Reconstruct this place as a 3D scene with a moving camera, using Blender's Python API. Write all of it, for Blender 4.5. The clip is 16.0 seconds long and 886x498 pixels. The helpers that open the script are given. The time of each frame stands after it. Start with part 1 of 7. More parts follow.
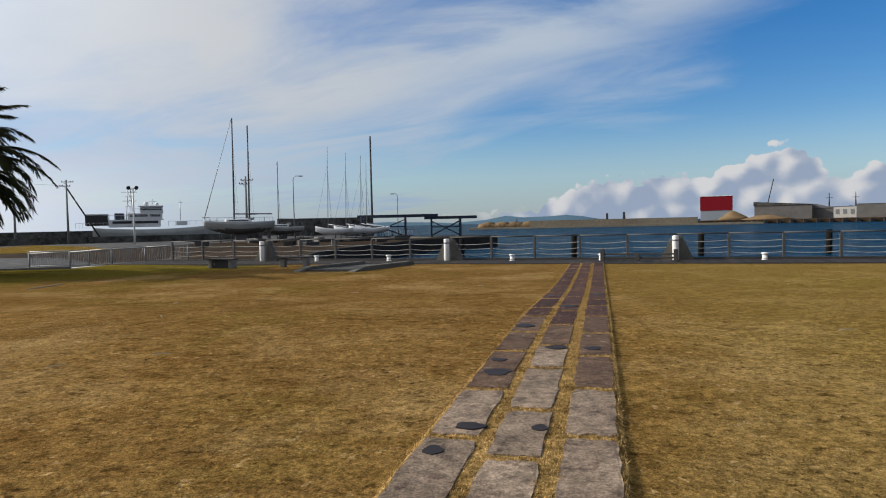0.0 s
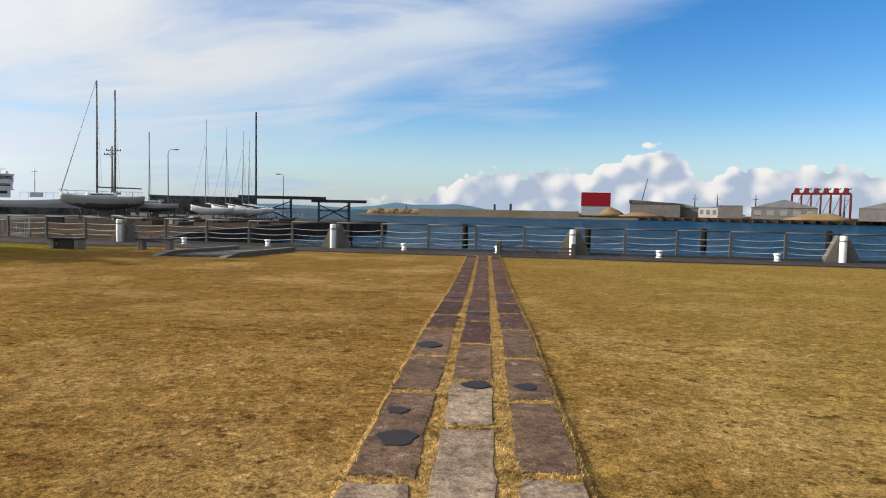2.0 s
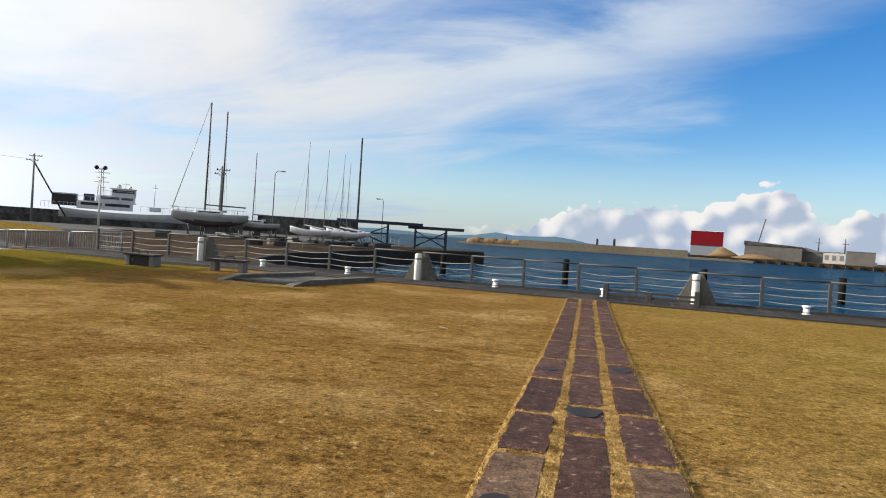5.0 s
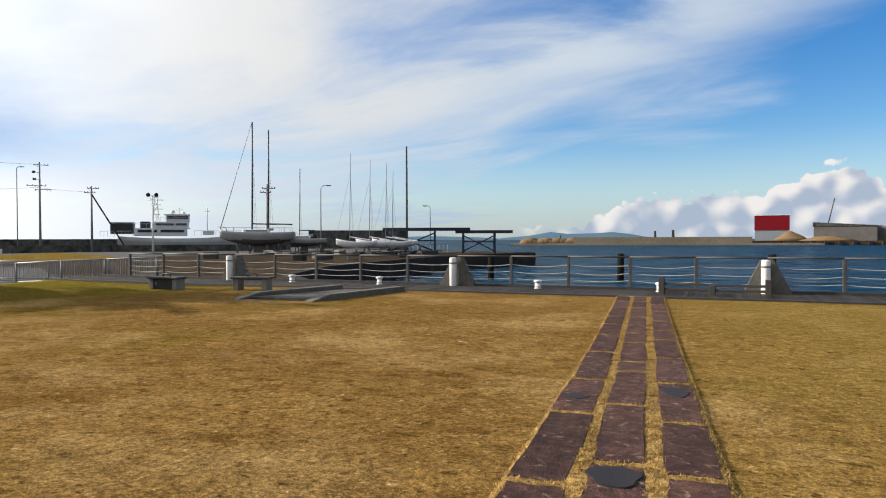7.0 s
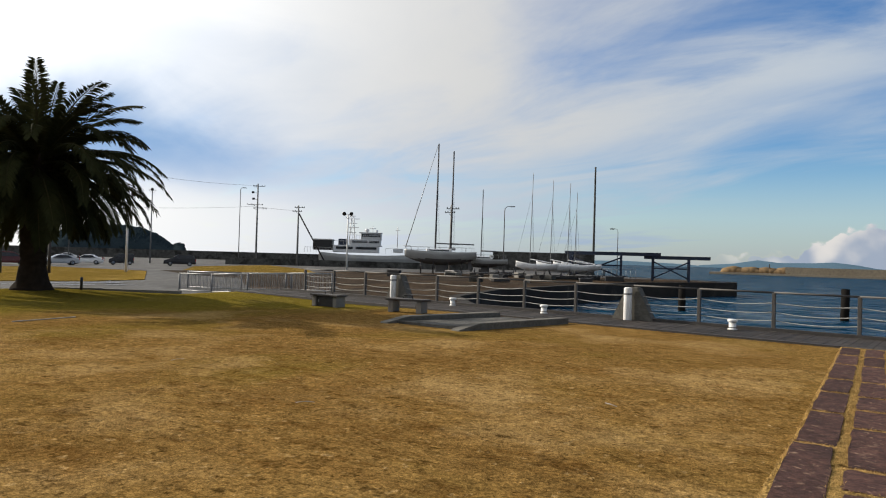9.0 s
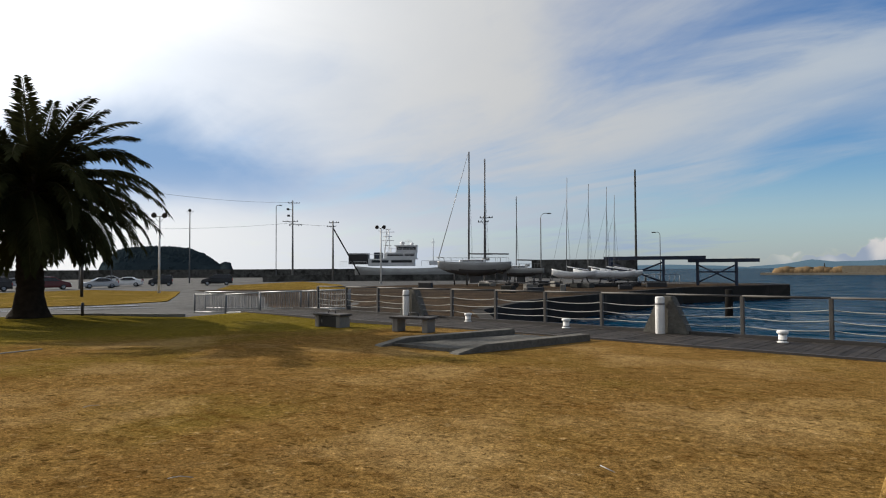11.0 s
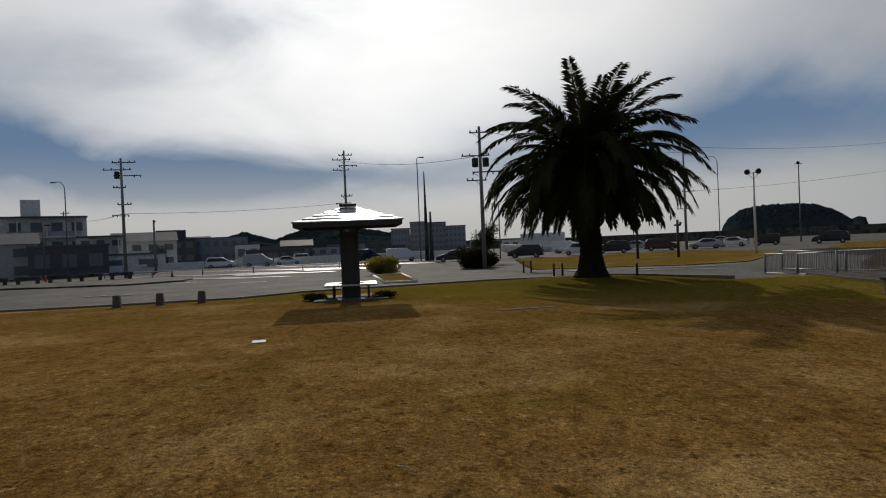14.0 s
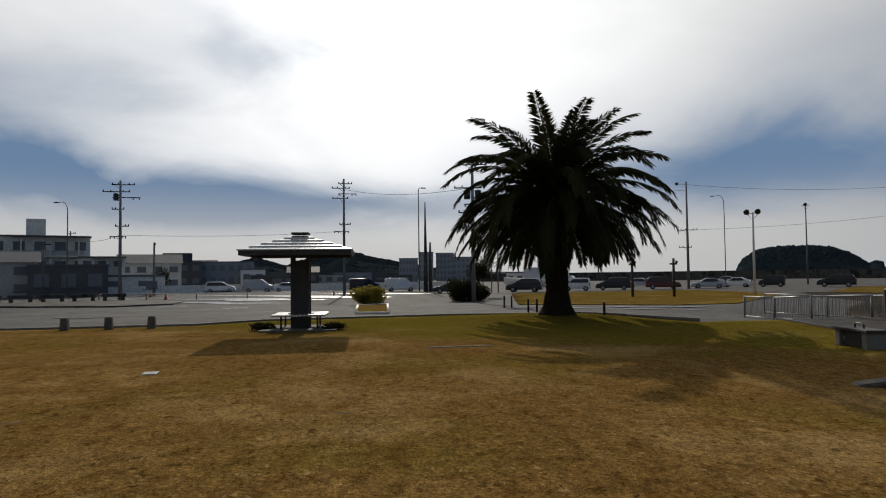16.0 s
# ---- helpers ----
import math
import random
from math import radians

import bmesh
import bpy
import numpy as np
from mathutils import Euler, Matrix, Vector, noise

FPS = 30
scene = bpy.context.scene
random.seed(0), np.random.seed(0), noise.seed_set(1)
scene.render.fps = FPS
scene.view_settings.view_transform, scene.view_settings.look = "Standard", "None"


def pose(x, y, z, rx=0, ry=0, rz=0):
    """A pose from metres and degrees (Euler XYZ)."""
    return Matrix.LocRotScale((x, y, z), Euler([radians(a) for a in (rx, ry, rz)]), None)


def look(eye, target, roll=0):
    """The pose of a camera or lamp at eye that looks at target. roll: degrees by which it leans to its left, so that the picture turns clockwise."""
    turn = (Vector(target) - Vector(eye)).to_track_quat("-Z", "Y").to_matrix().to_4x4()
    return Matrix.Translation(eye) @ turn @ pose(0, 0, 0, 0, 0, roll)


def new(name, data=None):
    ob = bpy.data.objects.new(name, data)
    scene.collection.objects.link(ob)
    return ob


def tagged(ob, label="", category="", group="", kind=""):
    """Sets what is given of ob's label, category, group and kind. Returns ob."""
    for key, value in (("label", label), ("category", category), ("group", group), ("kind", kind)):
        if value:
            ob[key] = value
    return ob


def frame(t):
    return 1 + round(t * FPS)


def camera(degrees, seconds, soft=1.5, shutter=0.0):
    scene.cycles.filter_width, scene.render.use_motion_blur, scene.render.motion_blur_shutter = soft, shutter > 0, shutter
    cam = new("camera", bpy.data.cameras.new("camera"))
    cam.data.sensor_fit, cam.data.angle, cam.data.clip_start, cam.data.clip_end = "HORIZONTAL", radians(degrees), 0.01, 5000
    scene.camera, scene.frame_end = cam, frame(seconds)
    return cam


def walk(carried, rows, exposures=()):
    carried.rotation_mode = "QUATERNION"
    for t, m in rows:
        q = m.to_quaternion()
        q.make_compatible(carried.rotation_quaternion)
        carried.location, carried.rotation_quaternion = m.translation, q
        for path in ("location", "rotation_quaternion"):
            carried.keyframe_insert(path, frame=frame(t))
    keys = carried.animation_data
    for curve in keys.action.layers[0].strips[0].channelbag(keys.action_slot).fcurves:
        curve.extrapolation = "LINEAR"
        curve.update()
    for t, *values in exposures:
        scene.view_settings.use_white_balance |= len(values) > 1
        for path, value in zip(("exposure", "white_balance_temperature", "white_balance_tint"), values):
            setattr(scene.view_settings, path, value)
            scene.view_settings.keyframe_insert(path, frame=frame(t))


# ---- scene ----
# ---------------------------------------------------------------- camera
cam = camera(68.4, 16.0, 1.1)
PATH = [
    (0, (1.868, 3.181, 1.630), (1.488, 5.509, 1.540), -1.3),
    (0.5, (1.764, 3.713, 1.631), (1.477, 6.051, 1.484), 1.6),
    (1, (1.725, 4.248, 1.605), (1.787, 6.607, 1.597), 1.4),
    (1.5, (1.677, 4.737, 1.620), (1.926, 7.081, 1.533), 3.2),
    (2, (1.608, 5.203, 1.627), (1.630, 7.559, 1.487), 1.1),
    (2.5, (1.484, 5.708, 1.657), (1.454, 8.059, 1.476), 1.0),
    (3, (1.470, 6.182, 1.672), (1.467, 8.538, 1.543), 1.6),
    (3.5, (1.412, 6.705, 1.653), (1.231, 9.055, 1.549), 0.7),
    (4, (1.475, 7.190, 1.667), (1.300, 9.543, 1.657), 4.0),
    (4.2, (1.545, 7.397, 1.706), (1.298, 9.744, 1.653), 4.3),
    (6.3, (1.838, 9.327, 1.648), (1.407, 11.647, 1.614), 3.2),
    (6.5, (1.914, 9.533, 1.663), (1.345, 11.819, 1.527), 4.3),
    (7, (2.053, 10.031, 1.600), (1.520, 12.330, 1.565), -0.2),
    (7.5, (2.145, 10.635, 1.614), (1.614, 12.935, 1.613), 1.0),
    (7.8, (2.170, 10.974, 1.615), (1.381, 13.196, 1.507), 1.2),
    (8, (2.156, 11.179, 1.612), (1.172, 13.325, 1.571), 0.6),
    (8.5, (2.078, 11.661, 1.674), (1.028, 13.774, 1.665), -0.4),
    (8.7, (2.085, 11.864, 1.661), (0.950, 13.932, 1.684), 1.6),
    (11, (1.991, 14.300, 1.725), (0.699, 16.275, 1.798), -0.3),
    (11.5, (1.864, 14.968, 1.674), (0.340, 16.770, 1.666), 0.5),
    (12, (1.799, 15.454, 1.644), (0.034, 17.019, 1.713), -0.4),
    (12.5, (1.821, 15.958, 1.634), (-0.166, 17.232, 1.654), 0.7),
    (12.6, (1.820, 16.027, 1.628), (-0.229, 17.200, 1.648), 1.0),
    (13, (1.788, 16.364, 1.589), (-0.369, 17.320, 1.612), -0.1),
    (13.5, (1.795, 16.912, 1.599), (-0.479, 17.538, 1.672), -1.4),
    (14, (1.873, 17.338, 1.620), (-0.477, 17.569, 1.602), -2.5),
    (14.5, (1.861, 17.846, 1.581), (-0.467, 18.232, 1.519), -0.0),
    (15, (1.771, 18.301, 1.650), (-0.573, 18.558, 1.618), -0.5),
    (15.5, (1.621, 18.747, 1.582), (-0.737, 18.806, 1.530), 0.7),
    (16, (1.549, 19.248, 1.634), (-0.801, 19.435, 1.729), -0.7),
]
EXPOSURES = [(0, 0.03, 6000, 10), (1, 0.36, 6250, 10), (3.5, 0.53, 6300, 10), (7.5, 0.42, 6350, 10), (8.5, 0.26, 6400, 10), (11, 0.02, 6250, 10), (12.5, -0.44, 6300, 10), (13.5, -0.84, 6350, 10), (14, -1.02, 6400, 10), (15, -0.84, 6400, 10), (15.5, -0.74, 6350, 10), (16, -0.83, 6350, 10)]
walk(cam, [(t, look(eye, target, roll)) for t, eye, target, roll in PATH], EXPOSURES)

# ---------------------------------------------------------------- light
SUN_ELEV, SUN_AZ = 26.0, 181.5          # azimuth from +x, counter-clockwise: low over the car park
sun_way = Vector((math.cos(radians(SUN_AZ)) * math.cos(radians(SUN_ELEV)), math.sin(radians(SUN_AZ)) * math.cos(radians(SUN_ELEV)), math.sin(radians(SUN_ELEV))))
sun = new("sun", bpy.data.lights.new("sun", "SUN"))
sun.data.energy, sun.data.angle, sun.data.color = 5.0, radians(0.55), (1.0, 0.89, 0.74)
sun.matrix_world = look(sun_way * 50, (0, 0, 0))


def build_world():
    """Blue sky with a white veil round the sun, streaks of cirrus, a bank of cumulus over the bay and grey sheets under the sun."""
    w = bpy.data.worlds.new("sky")
    scene.world = w
    w.use_nodes = True
    nt = w.node_tree
    nt.nodes.clear()
    N, L = nt.nodes, nt.links

    def link(a, b):
        L.new(a, b)

    def val(x, sock):
        if isinstance(x, (int, float)):
            sock.default_value = x
        else:
            link(x, sock)

    def m(op, a, b=0.0, c=0.0, clamp=False):
        n = N.new("ShaderNodeMath")
        n.operation, n.use_clamp = op, clamp
        val(a, n.inputs[0]), val(b, n.inputs[1])
        if op in ("MULTIPLY_ADD",):
            val(c, n.inputs[2])
        return n.outputs[0]

    def ramp(x, lo, hi):
        n = N.new("ShaderNodeMapRange")
        n.interpolation_type = "SMOOTHSTEP"
        val(x, n.inputs[0])
        n.inputs[1].default_value, n.inputs[2].default_value = lo, hi
        return n.outputs[0]

    def noise_tex(vec, scale, detail, rough=0.55, dist=0.0):
        n = N.new("ShaderNodeTexNoise")
        link(vec, n.inputs["Vector"])
        n.inputs["Scale"].default_value, n.inputs["Detail"].default_value = scale, detail
        n.inputs["Roughness"].default_value, n.inputs["Distortion"].default_value = rough, dist
        return n.outputs[0]

    def mapped(vec, scale, rot=(0, 0, 0), loc=(0, 0, 0)):
        n = N.new("ShaderNodeMapping")
        link(vec, n.inputs[0])
        n.inputs["Scale"].default_value, n.inputs["Rotation"].default_value, n.inputs["Location"].default_value = scale, rot, loc
        return n.outputs[0]

    def mix(f, a, b):
        n = N.new("ShaderNodeMix")
        n.data_type = "RGBA"
        val(f, n.inputs[0])
        for s, x in ((n.inputs[6], a), (n.inputs[7], b)):
            if isinstance(x, tuple):
                s.default_value = (*x, 1)
            else:
                link(x, s)
        return n.outputs[2]

    tc = N.new("ShaderNodeTexCoord").outputs["Generated"]
    sep = N.new("ShaderNodeSeparateXYZ")
    link(tc, sep.inputs[0])
    X, Y, Z = sep.outputs
    zc = m("MAXIMUM", Z, 0.0)
    # a flat cloud deck: direction over height
    inv = m("DIVIDE", 1.0, m("ADD", zc, 0.09))
    comb = N.new("ShaderNodeCombineXYZ")
    link(m("MULTIPLY", X, inv), comb.inputs[0])
    link(m("MULTIPLY", Y, inv), comb.inputs[1])
    deck = comb.outputs[0]
    dot = N.new("ShaderNodeVectorMath")
    dot.operation = "DOT_PRODUCT"
    link(tc, dot.inputs[0])
    dot.inputs[1].default_value = sun_way
    D = dot.outputs["Value"]

    sky = N.new("ShaderNodeTexSky")
    sky.sky_type, sky.sun_disc = "NISHITA", False
    sky.sun_elevation, sky.sun_rotation = radians(SUN_ELEV), radians(90 - SUN_AZ)
    sky.altitude, sky.air_density, sky.dust_density, sky.ozone_density = 0, 1.0, 0.6, 2.5
    blue = N.new("ShaderNodeBackground")
    sat = N.new("ShaderNodeHueSaturation")
    sat.inputs["Saturation"].default_value, sat.inputs["Hue"].default_value = 1.42, 0.508
    link(sky.outputs[0], sat.inputs["Color"])
    link(sat.outputs[0], blue.inputs[0])
    blue.inputs[1].default_value = SKY

    # thin high cloud: a closed white veil on the sun's side, combed streaks that thin out away from it
    def combed(turn, scale, shift=(0, 0, 0)):
        n = N.new("ShaderNodeMapping")
        n.vector_type = "TEXTURE"
        link(deck, n.inputs[0])
        n.inputs["Scale"].default_value, n.inputs["Rotation"].default_value, n.inputs["Location"].default_value = scale, (0, 0, radians(turn)), shift
        return n.outputs[0]

    def bell(x, centre, width):
        q = m("DIVIDE", m("SUBTRACT", x, centre), width)
        return m("EXPONENT", m("MULTIPLY", m("MULTIPLY", q, q), -1.0))

    az = m("ARCTAN2", X, Y)
    streaks = noise_tex(combed(-30, (1.9, 0.95, 1), (0.4, 0.2, 0)), 1.0, 8, 0.58, 1.1)
    wisps = noise_tex(combed(-27, (0.8, 0.26, 1)), 1.0, 7, 0.62, 0.5)
    broad = noise_tex(mapped(deck, (0.5, 0.5, 1), (0, 0, 0), (3.1, 0.6, 0)), 0.7, 3, 0.5)
    across = m("ADD", m("MULTIPLY", m("MULTIPLY", X, inv), 0.53), m("MULTIPLY", m("MULTIPLY", Y, inv), 0.848))
    band = m("MULTIPLY", bell(m("ADD", across, m("MULTIPLY", m("SUBTRACT", streaks, 0.5), 0.9)), 2.22, 0.30), m("MULTIPLY", ramp(az, -0.55, -0.05), 0.30))
    cover = m("ADD", m("ADD", m("MULTIPLY", D, 1.05), band), m("ADD", m("MULTIPLY", m("SUBTRACT", streaks, 0.5), 1.0), m("ADD", m("MULTIPLY", m("SUBTRACT", broad, 0.5), 1.2), m("MULTIPLY", m("SUBTRACT", wisps, 0.5), 0.24))))
    veil = ramp(cover, -0.10, 0.68)
    # grey sheets of cloud under the sun, with ragged edges
    ragged = noise_tex(mapped(tc, (1, 1, 2.6), (0, 0, 0), (0.2, 0.7, 0.3)), 4.2, 7, 0.55, 0.5)
    torn = noise_tex(mapped(tc, (1, 1, 2.2), (0, 0, 0), (4.2, 1.7, 2.3)), 3.1, 6, 0.55, 0.4)
    az_r = m("ADD", az, m("MULTIPLY", m("SUBTRACT", ragged, 0.5), 0.40))
    z_r = m("ADD", Z, m("MULTIPLY", m("SUBTRACT", torn, 0.5), 0.14))

    def sheet_cloud(a0, z0, wa, wz, tilt, amount):
        lean = m("SUBTRACT", z_r, m("MULTIPLY", m("SUBTRACT", az, radians(a0)), tilt))
        return m("MULTIPLY", m("MULTIPLY", bell(az_r, radians(a0), wa), bell(lean, z0, wz)), amount)

    grey = sheet_cloud(-114, 0.112, 0.40, 0.060, -0.12, 1.2)
    for args in ((-60, 0.155, 0.30, 0.075, 0.05, 1.0), (-103, 0.330, 0.13, 0.034, 0.0, 0.45), (-116, 0.26, 0.20, 0.06, 0.0, 0.28), (-88, 0.10, 0.25, 0.035, 0.0, 0.60), (-46, 0.10, 0.3, 0.05, 0.0, 0.45), (-140, 0.2, 0.4, 0.1, 0.0, 0.7), (-50, 0.30, 0.20, 0.05, 0.1, 0.25)):
        grey = m("ADD", grey, sheet_cloud(*args))
    grey = m("MULTIPLY", m("MINIMUM", grey, 1.0), ramp(Z, 0.03, 0.085))
    glow = m("POWER", m("MAXIMUM", D, 0.0), 5.2)
    mottle = m("ADD", 0.80, m("MULTIPLY", ragged, 0.40))
    cirrus = mix(m("MULTIPLY", glow, mottle), mix(ramp(D, 0.05, 0.55), (0.84, 0.93, 1.02), (1.02, 1.01, 0.98)), (3.9, 3.86, 3.78))
    cirrus = mix(grey, cirrus, (0.46, 0.72, 1.12))
    # unseen closed grey sheet over the land behind the lawn, added for fill light
    south = m("MAXIMUM", ramp(m("MULTIPLY", Y, -1.0), -0.02, 0.35), ramp(az, 0.95, 1.45))
    cirrus = mix(m("MULTIPLY", south, m("SUBTRACT", 1.0, ramp(D, 0.3, 0.7))), cirrus, (0.72, 0.75, 0.79))

    # cumulus bank low over the bay: billows upon billows, lit from the sun's side
    def cells(vec, scale):
        n = N.new("ShaderNodeTexVoronoi")
        n.feature = "SMOOTH_F1"
        link(vec, n.inputs["Vector"])
        n.inputs["Scale"].default_value, n.inputs["Smoothness"].default_value = scale, 0.35
        return n.outputs["Distance"]

    def billow(shift):
        vec = mapped(tc, (1, 1, 1.15), (0, 0, 0), shift)
        soft_ = noise_tex(vec, 7.0, 5, 0.55, 0.3)
        warp = N.new("ShaderNodeVectorMath")
        warp.operation = "MULTIPLY_ADD"
        wn = N.new("ShaderNodeTexNoise")
        link(vec, wn.inputs["Vector"])
        wn.inputs["Scale"].default_value, wn.inputs["Detail"].default_value = 30.0, 5
        link(wn.outputs["Color"], warp.inputs[0])
        warp.inputs[1].default_value = (0.022, 0.022, 0.022)
        link(vec, warp.inputs[2])
        lumps = m("ADD", m("MULTIPLY", cells(warp.outputs[0], 24.0), -0.85), m("MULTIPLY", cells(warp.outputs[0], 66.0), -0.55))
        crisp = noise_tex(vec, 48.0, 6, 0.6)
        body_ = m("ADD", 0.78, m("MULTIPLY", m("SUBTRACT", soft_, 0.5), 1.3))
        return m("ADD", m("ADD", body_, lumps), m("MULTIPLY", m("SUBTRACT", crisp, 0.5), 0.55)), m("ADD", body_, m("MULTIPLY", cells(vec, 24.0), -0.85))

    (dens, broad_here), (_, broad_sun) = billow((0.35, 0.2, 0.1)), billow((0.334, 0.2, 0.112))
    rise = m("ADD", 0.008, m("MULTIPLY", ramp(az, -0.22, 0.22), 0.056))
    peaks = m("ADD", m("MULTIPLY", bell(az, 0.315, 0.06), 0.032), m("ADD", m("MULTIPLY", bell(az, 0.085, 0.07), 0.016), m("MULTIPLY", bell(az, 0.385, 0.03), -0.024)))
    top = m("ADD", rise, peaks)
    body = m("ADD", m("DIVIDE", m("SUBTRACT", m("ADD", top, 0.008), Z), 0.030), m("MULTIPLY", m("SUBTRACT", dens, 0.35), 1.05))
    cumulus = m("MULTIPLY", ramp(body, 0.0, 0.20), m("MULTIPLY", ramp(az, -0.26, 0.0), m("SUBTRACT", 1.0, ramp(az, 1.5, 2.2))))
    relief = m("MULTIPLY", m("SUBTRACT", broad_here, broad_sun), 2.2)
    shade = m("ADD", relief, m("ADD", m("MULTIPLY", m("DIVIDE", Z, top), 0.75), m("MULTIPLY", dens, 0.22)))
    cumcol = mix(ramp(shade, 0.0, 1.25), (0.56, 0.65, 0.80), (1.18, 1.13, 1.07))
    cloudcol = mix(cumulus, cirrus, cumcol)
    haze = m("SUBTRACT", 1.0, ramp(Z, 0.0, 0.16))
    alpha = m("MAXIMUM", m("MAXIMUM", veil, cumulus), m("MAXIMUM", m("MULTIPLY", haze, m("ADD", 0.55, m("MULTIPLY", ramp(D, 0.15, 0.6), 0.42))), m("MULTIPLY", south, 0.9)))
    cloudcol = mix(m("MULTIPLY", haze, m("SUBTRACT", 1.0, cumulus)), cloudcol, mix(ramp(D, 0.22, 0.92), (0.54, 0.70, 0.94), (1.75, 1.71, 1.62)))
    clouds = N.new("ShaderNodeBackground")
    link(cloudcol, clouds.inputs[0])
    clouds.inputs[1].default_value = CLOUD
    both = N.new("ShaderNodeMixShader")
    link(alpha, both.inputs[0]), link(blue.outputs[0], both.inputs[1]), link(clouds.outputs[0], both.inputs[2])
    out = N.new("ShaderNodeOutputWorld")
    link(both.outputs[0], out.inputs[0])


SKY, CLOUD = 0.112, 0.55
build_world()

# ---------------------------------------------------------------- materials


def material(name, base, second=None, rough=0.7, metal=0.0, scale=3.0, fine=40.0, bump=0.15, mixing=0.5, spread=0.0, third=None, third_scale=0.4, third_at=0.55, depth=0.01, spec=0.5):
    """A surface with two scales of variation: a broad mix of two colours, fine grain, optional patches of a third."""
    mt = bpy.data.materials.new(name)
    mt.use_nodes = True
    nt = mt.node_tree
    N, L = nt.nodes, nt.links
    b = N["Principled BSDF"]
    second = second or tuple(c * 0.72 for c in base)
    tc = N.new("ShaderNodeTexCoord").outputs["Object"]
    geo = N.new("ShaderNodeNewGeometry").outputs["Position"]

    def nz(s, detail, vec, dist=0.0):
        n = N.new("ShaderNodeTexNoise")
        L.new(vec, n.inputs["Vector"])
        n.inputs["Scale"].default_value, n.inputs["Detail"].default_value, n.inputs["Distortion"].default_value = s, detail, dist
        return n.outputs[0]

    def mixed(f, a, c):
        n = N.new("ShaderNodeMix")
        n.data_type = "RGBA"
        L.new(f, n.inputs[0])
        for s, x in ((n.inputs[6], a), (n.inputs[7], c)):
            if isinstance(x, tuple):
                s.default_value = (*x, 1)
            else:
                L.new(x, s)
        return n.outputs[2]

    def ramped(f, lo, hi, a=0.0, z=1.0):
        n = N.new("ShaderNodeMapRange")
        L.new(f, n.inputs[0])
        n.inputs[1].default_value, n.inputs[2].default_value, n.inputs[3].default_value, n.inputs[4].default_value = lo, hi, a, z
        return n.outputs[0]

    broad, grain = nz(scale, 4, geo, 0.3), nz(fine, 3, geo)
    col = mixed(ramped(broad, 0.5 - 0.25 * mixing - 0.05, 0.5 + 0.25 * mixing + 0.05), base, second)
    if third:
        col = mixed(ramped(nz(third_scale, 5, geo, 0.6), third_at, third_at + 0.12), col, third)
    hsv = N.new("ShaderNodeHueSaturation")
    L.new(col, hsv.inputs["Color"])
    L.new(ramped(grain, 0.25, 0.75, 0.82, 1.18), hsv.inputs["Value"])
    last = hsv.outputs[0]
    if spread:
        h2 = N.new("ShaderNodeHueSaturation")
        L.new(last, h2.inputs["Color"])
        rnd = N.new("ShaderNodeObjectInfo").outputs["Random"]
        L.new(ramped(rnd, 0, 1, 1 - spread, 1 + spread), h2.inputs["Value"])
        last = h2.outputs[0]
    L.new(last, b.inputs["Base Color"])
    L.new(ramped(grain, 0.2, 0.8, max(rough - 0.08, 0.02), min(rough + 0.08, 1)), b.inputs["Roughness"])
    b.inputs["Metallic"].default_value = metal
    b.inputs["Specular IOR Level"].default_value = spec
    if bump:
        bp = N.new("ShaderNodeBump")
        bp.inputs["Strength"].default_value, bp.inputs["Distance"].default_value = bump, depth
        L.new(grain, bp.inputs["Height"])
        L.new(bp.outputs[0], b.inputs["Normal"])
    return mt


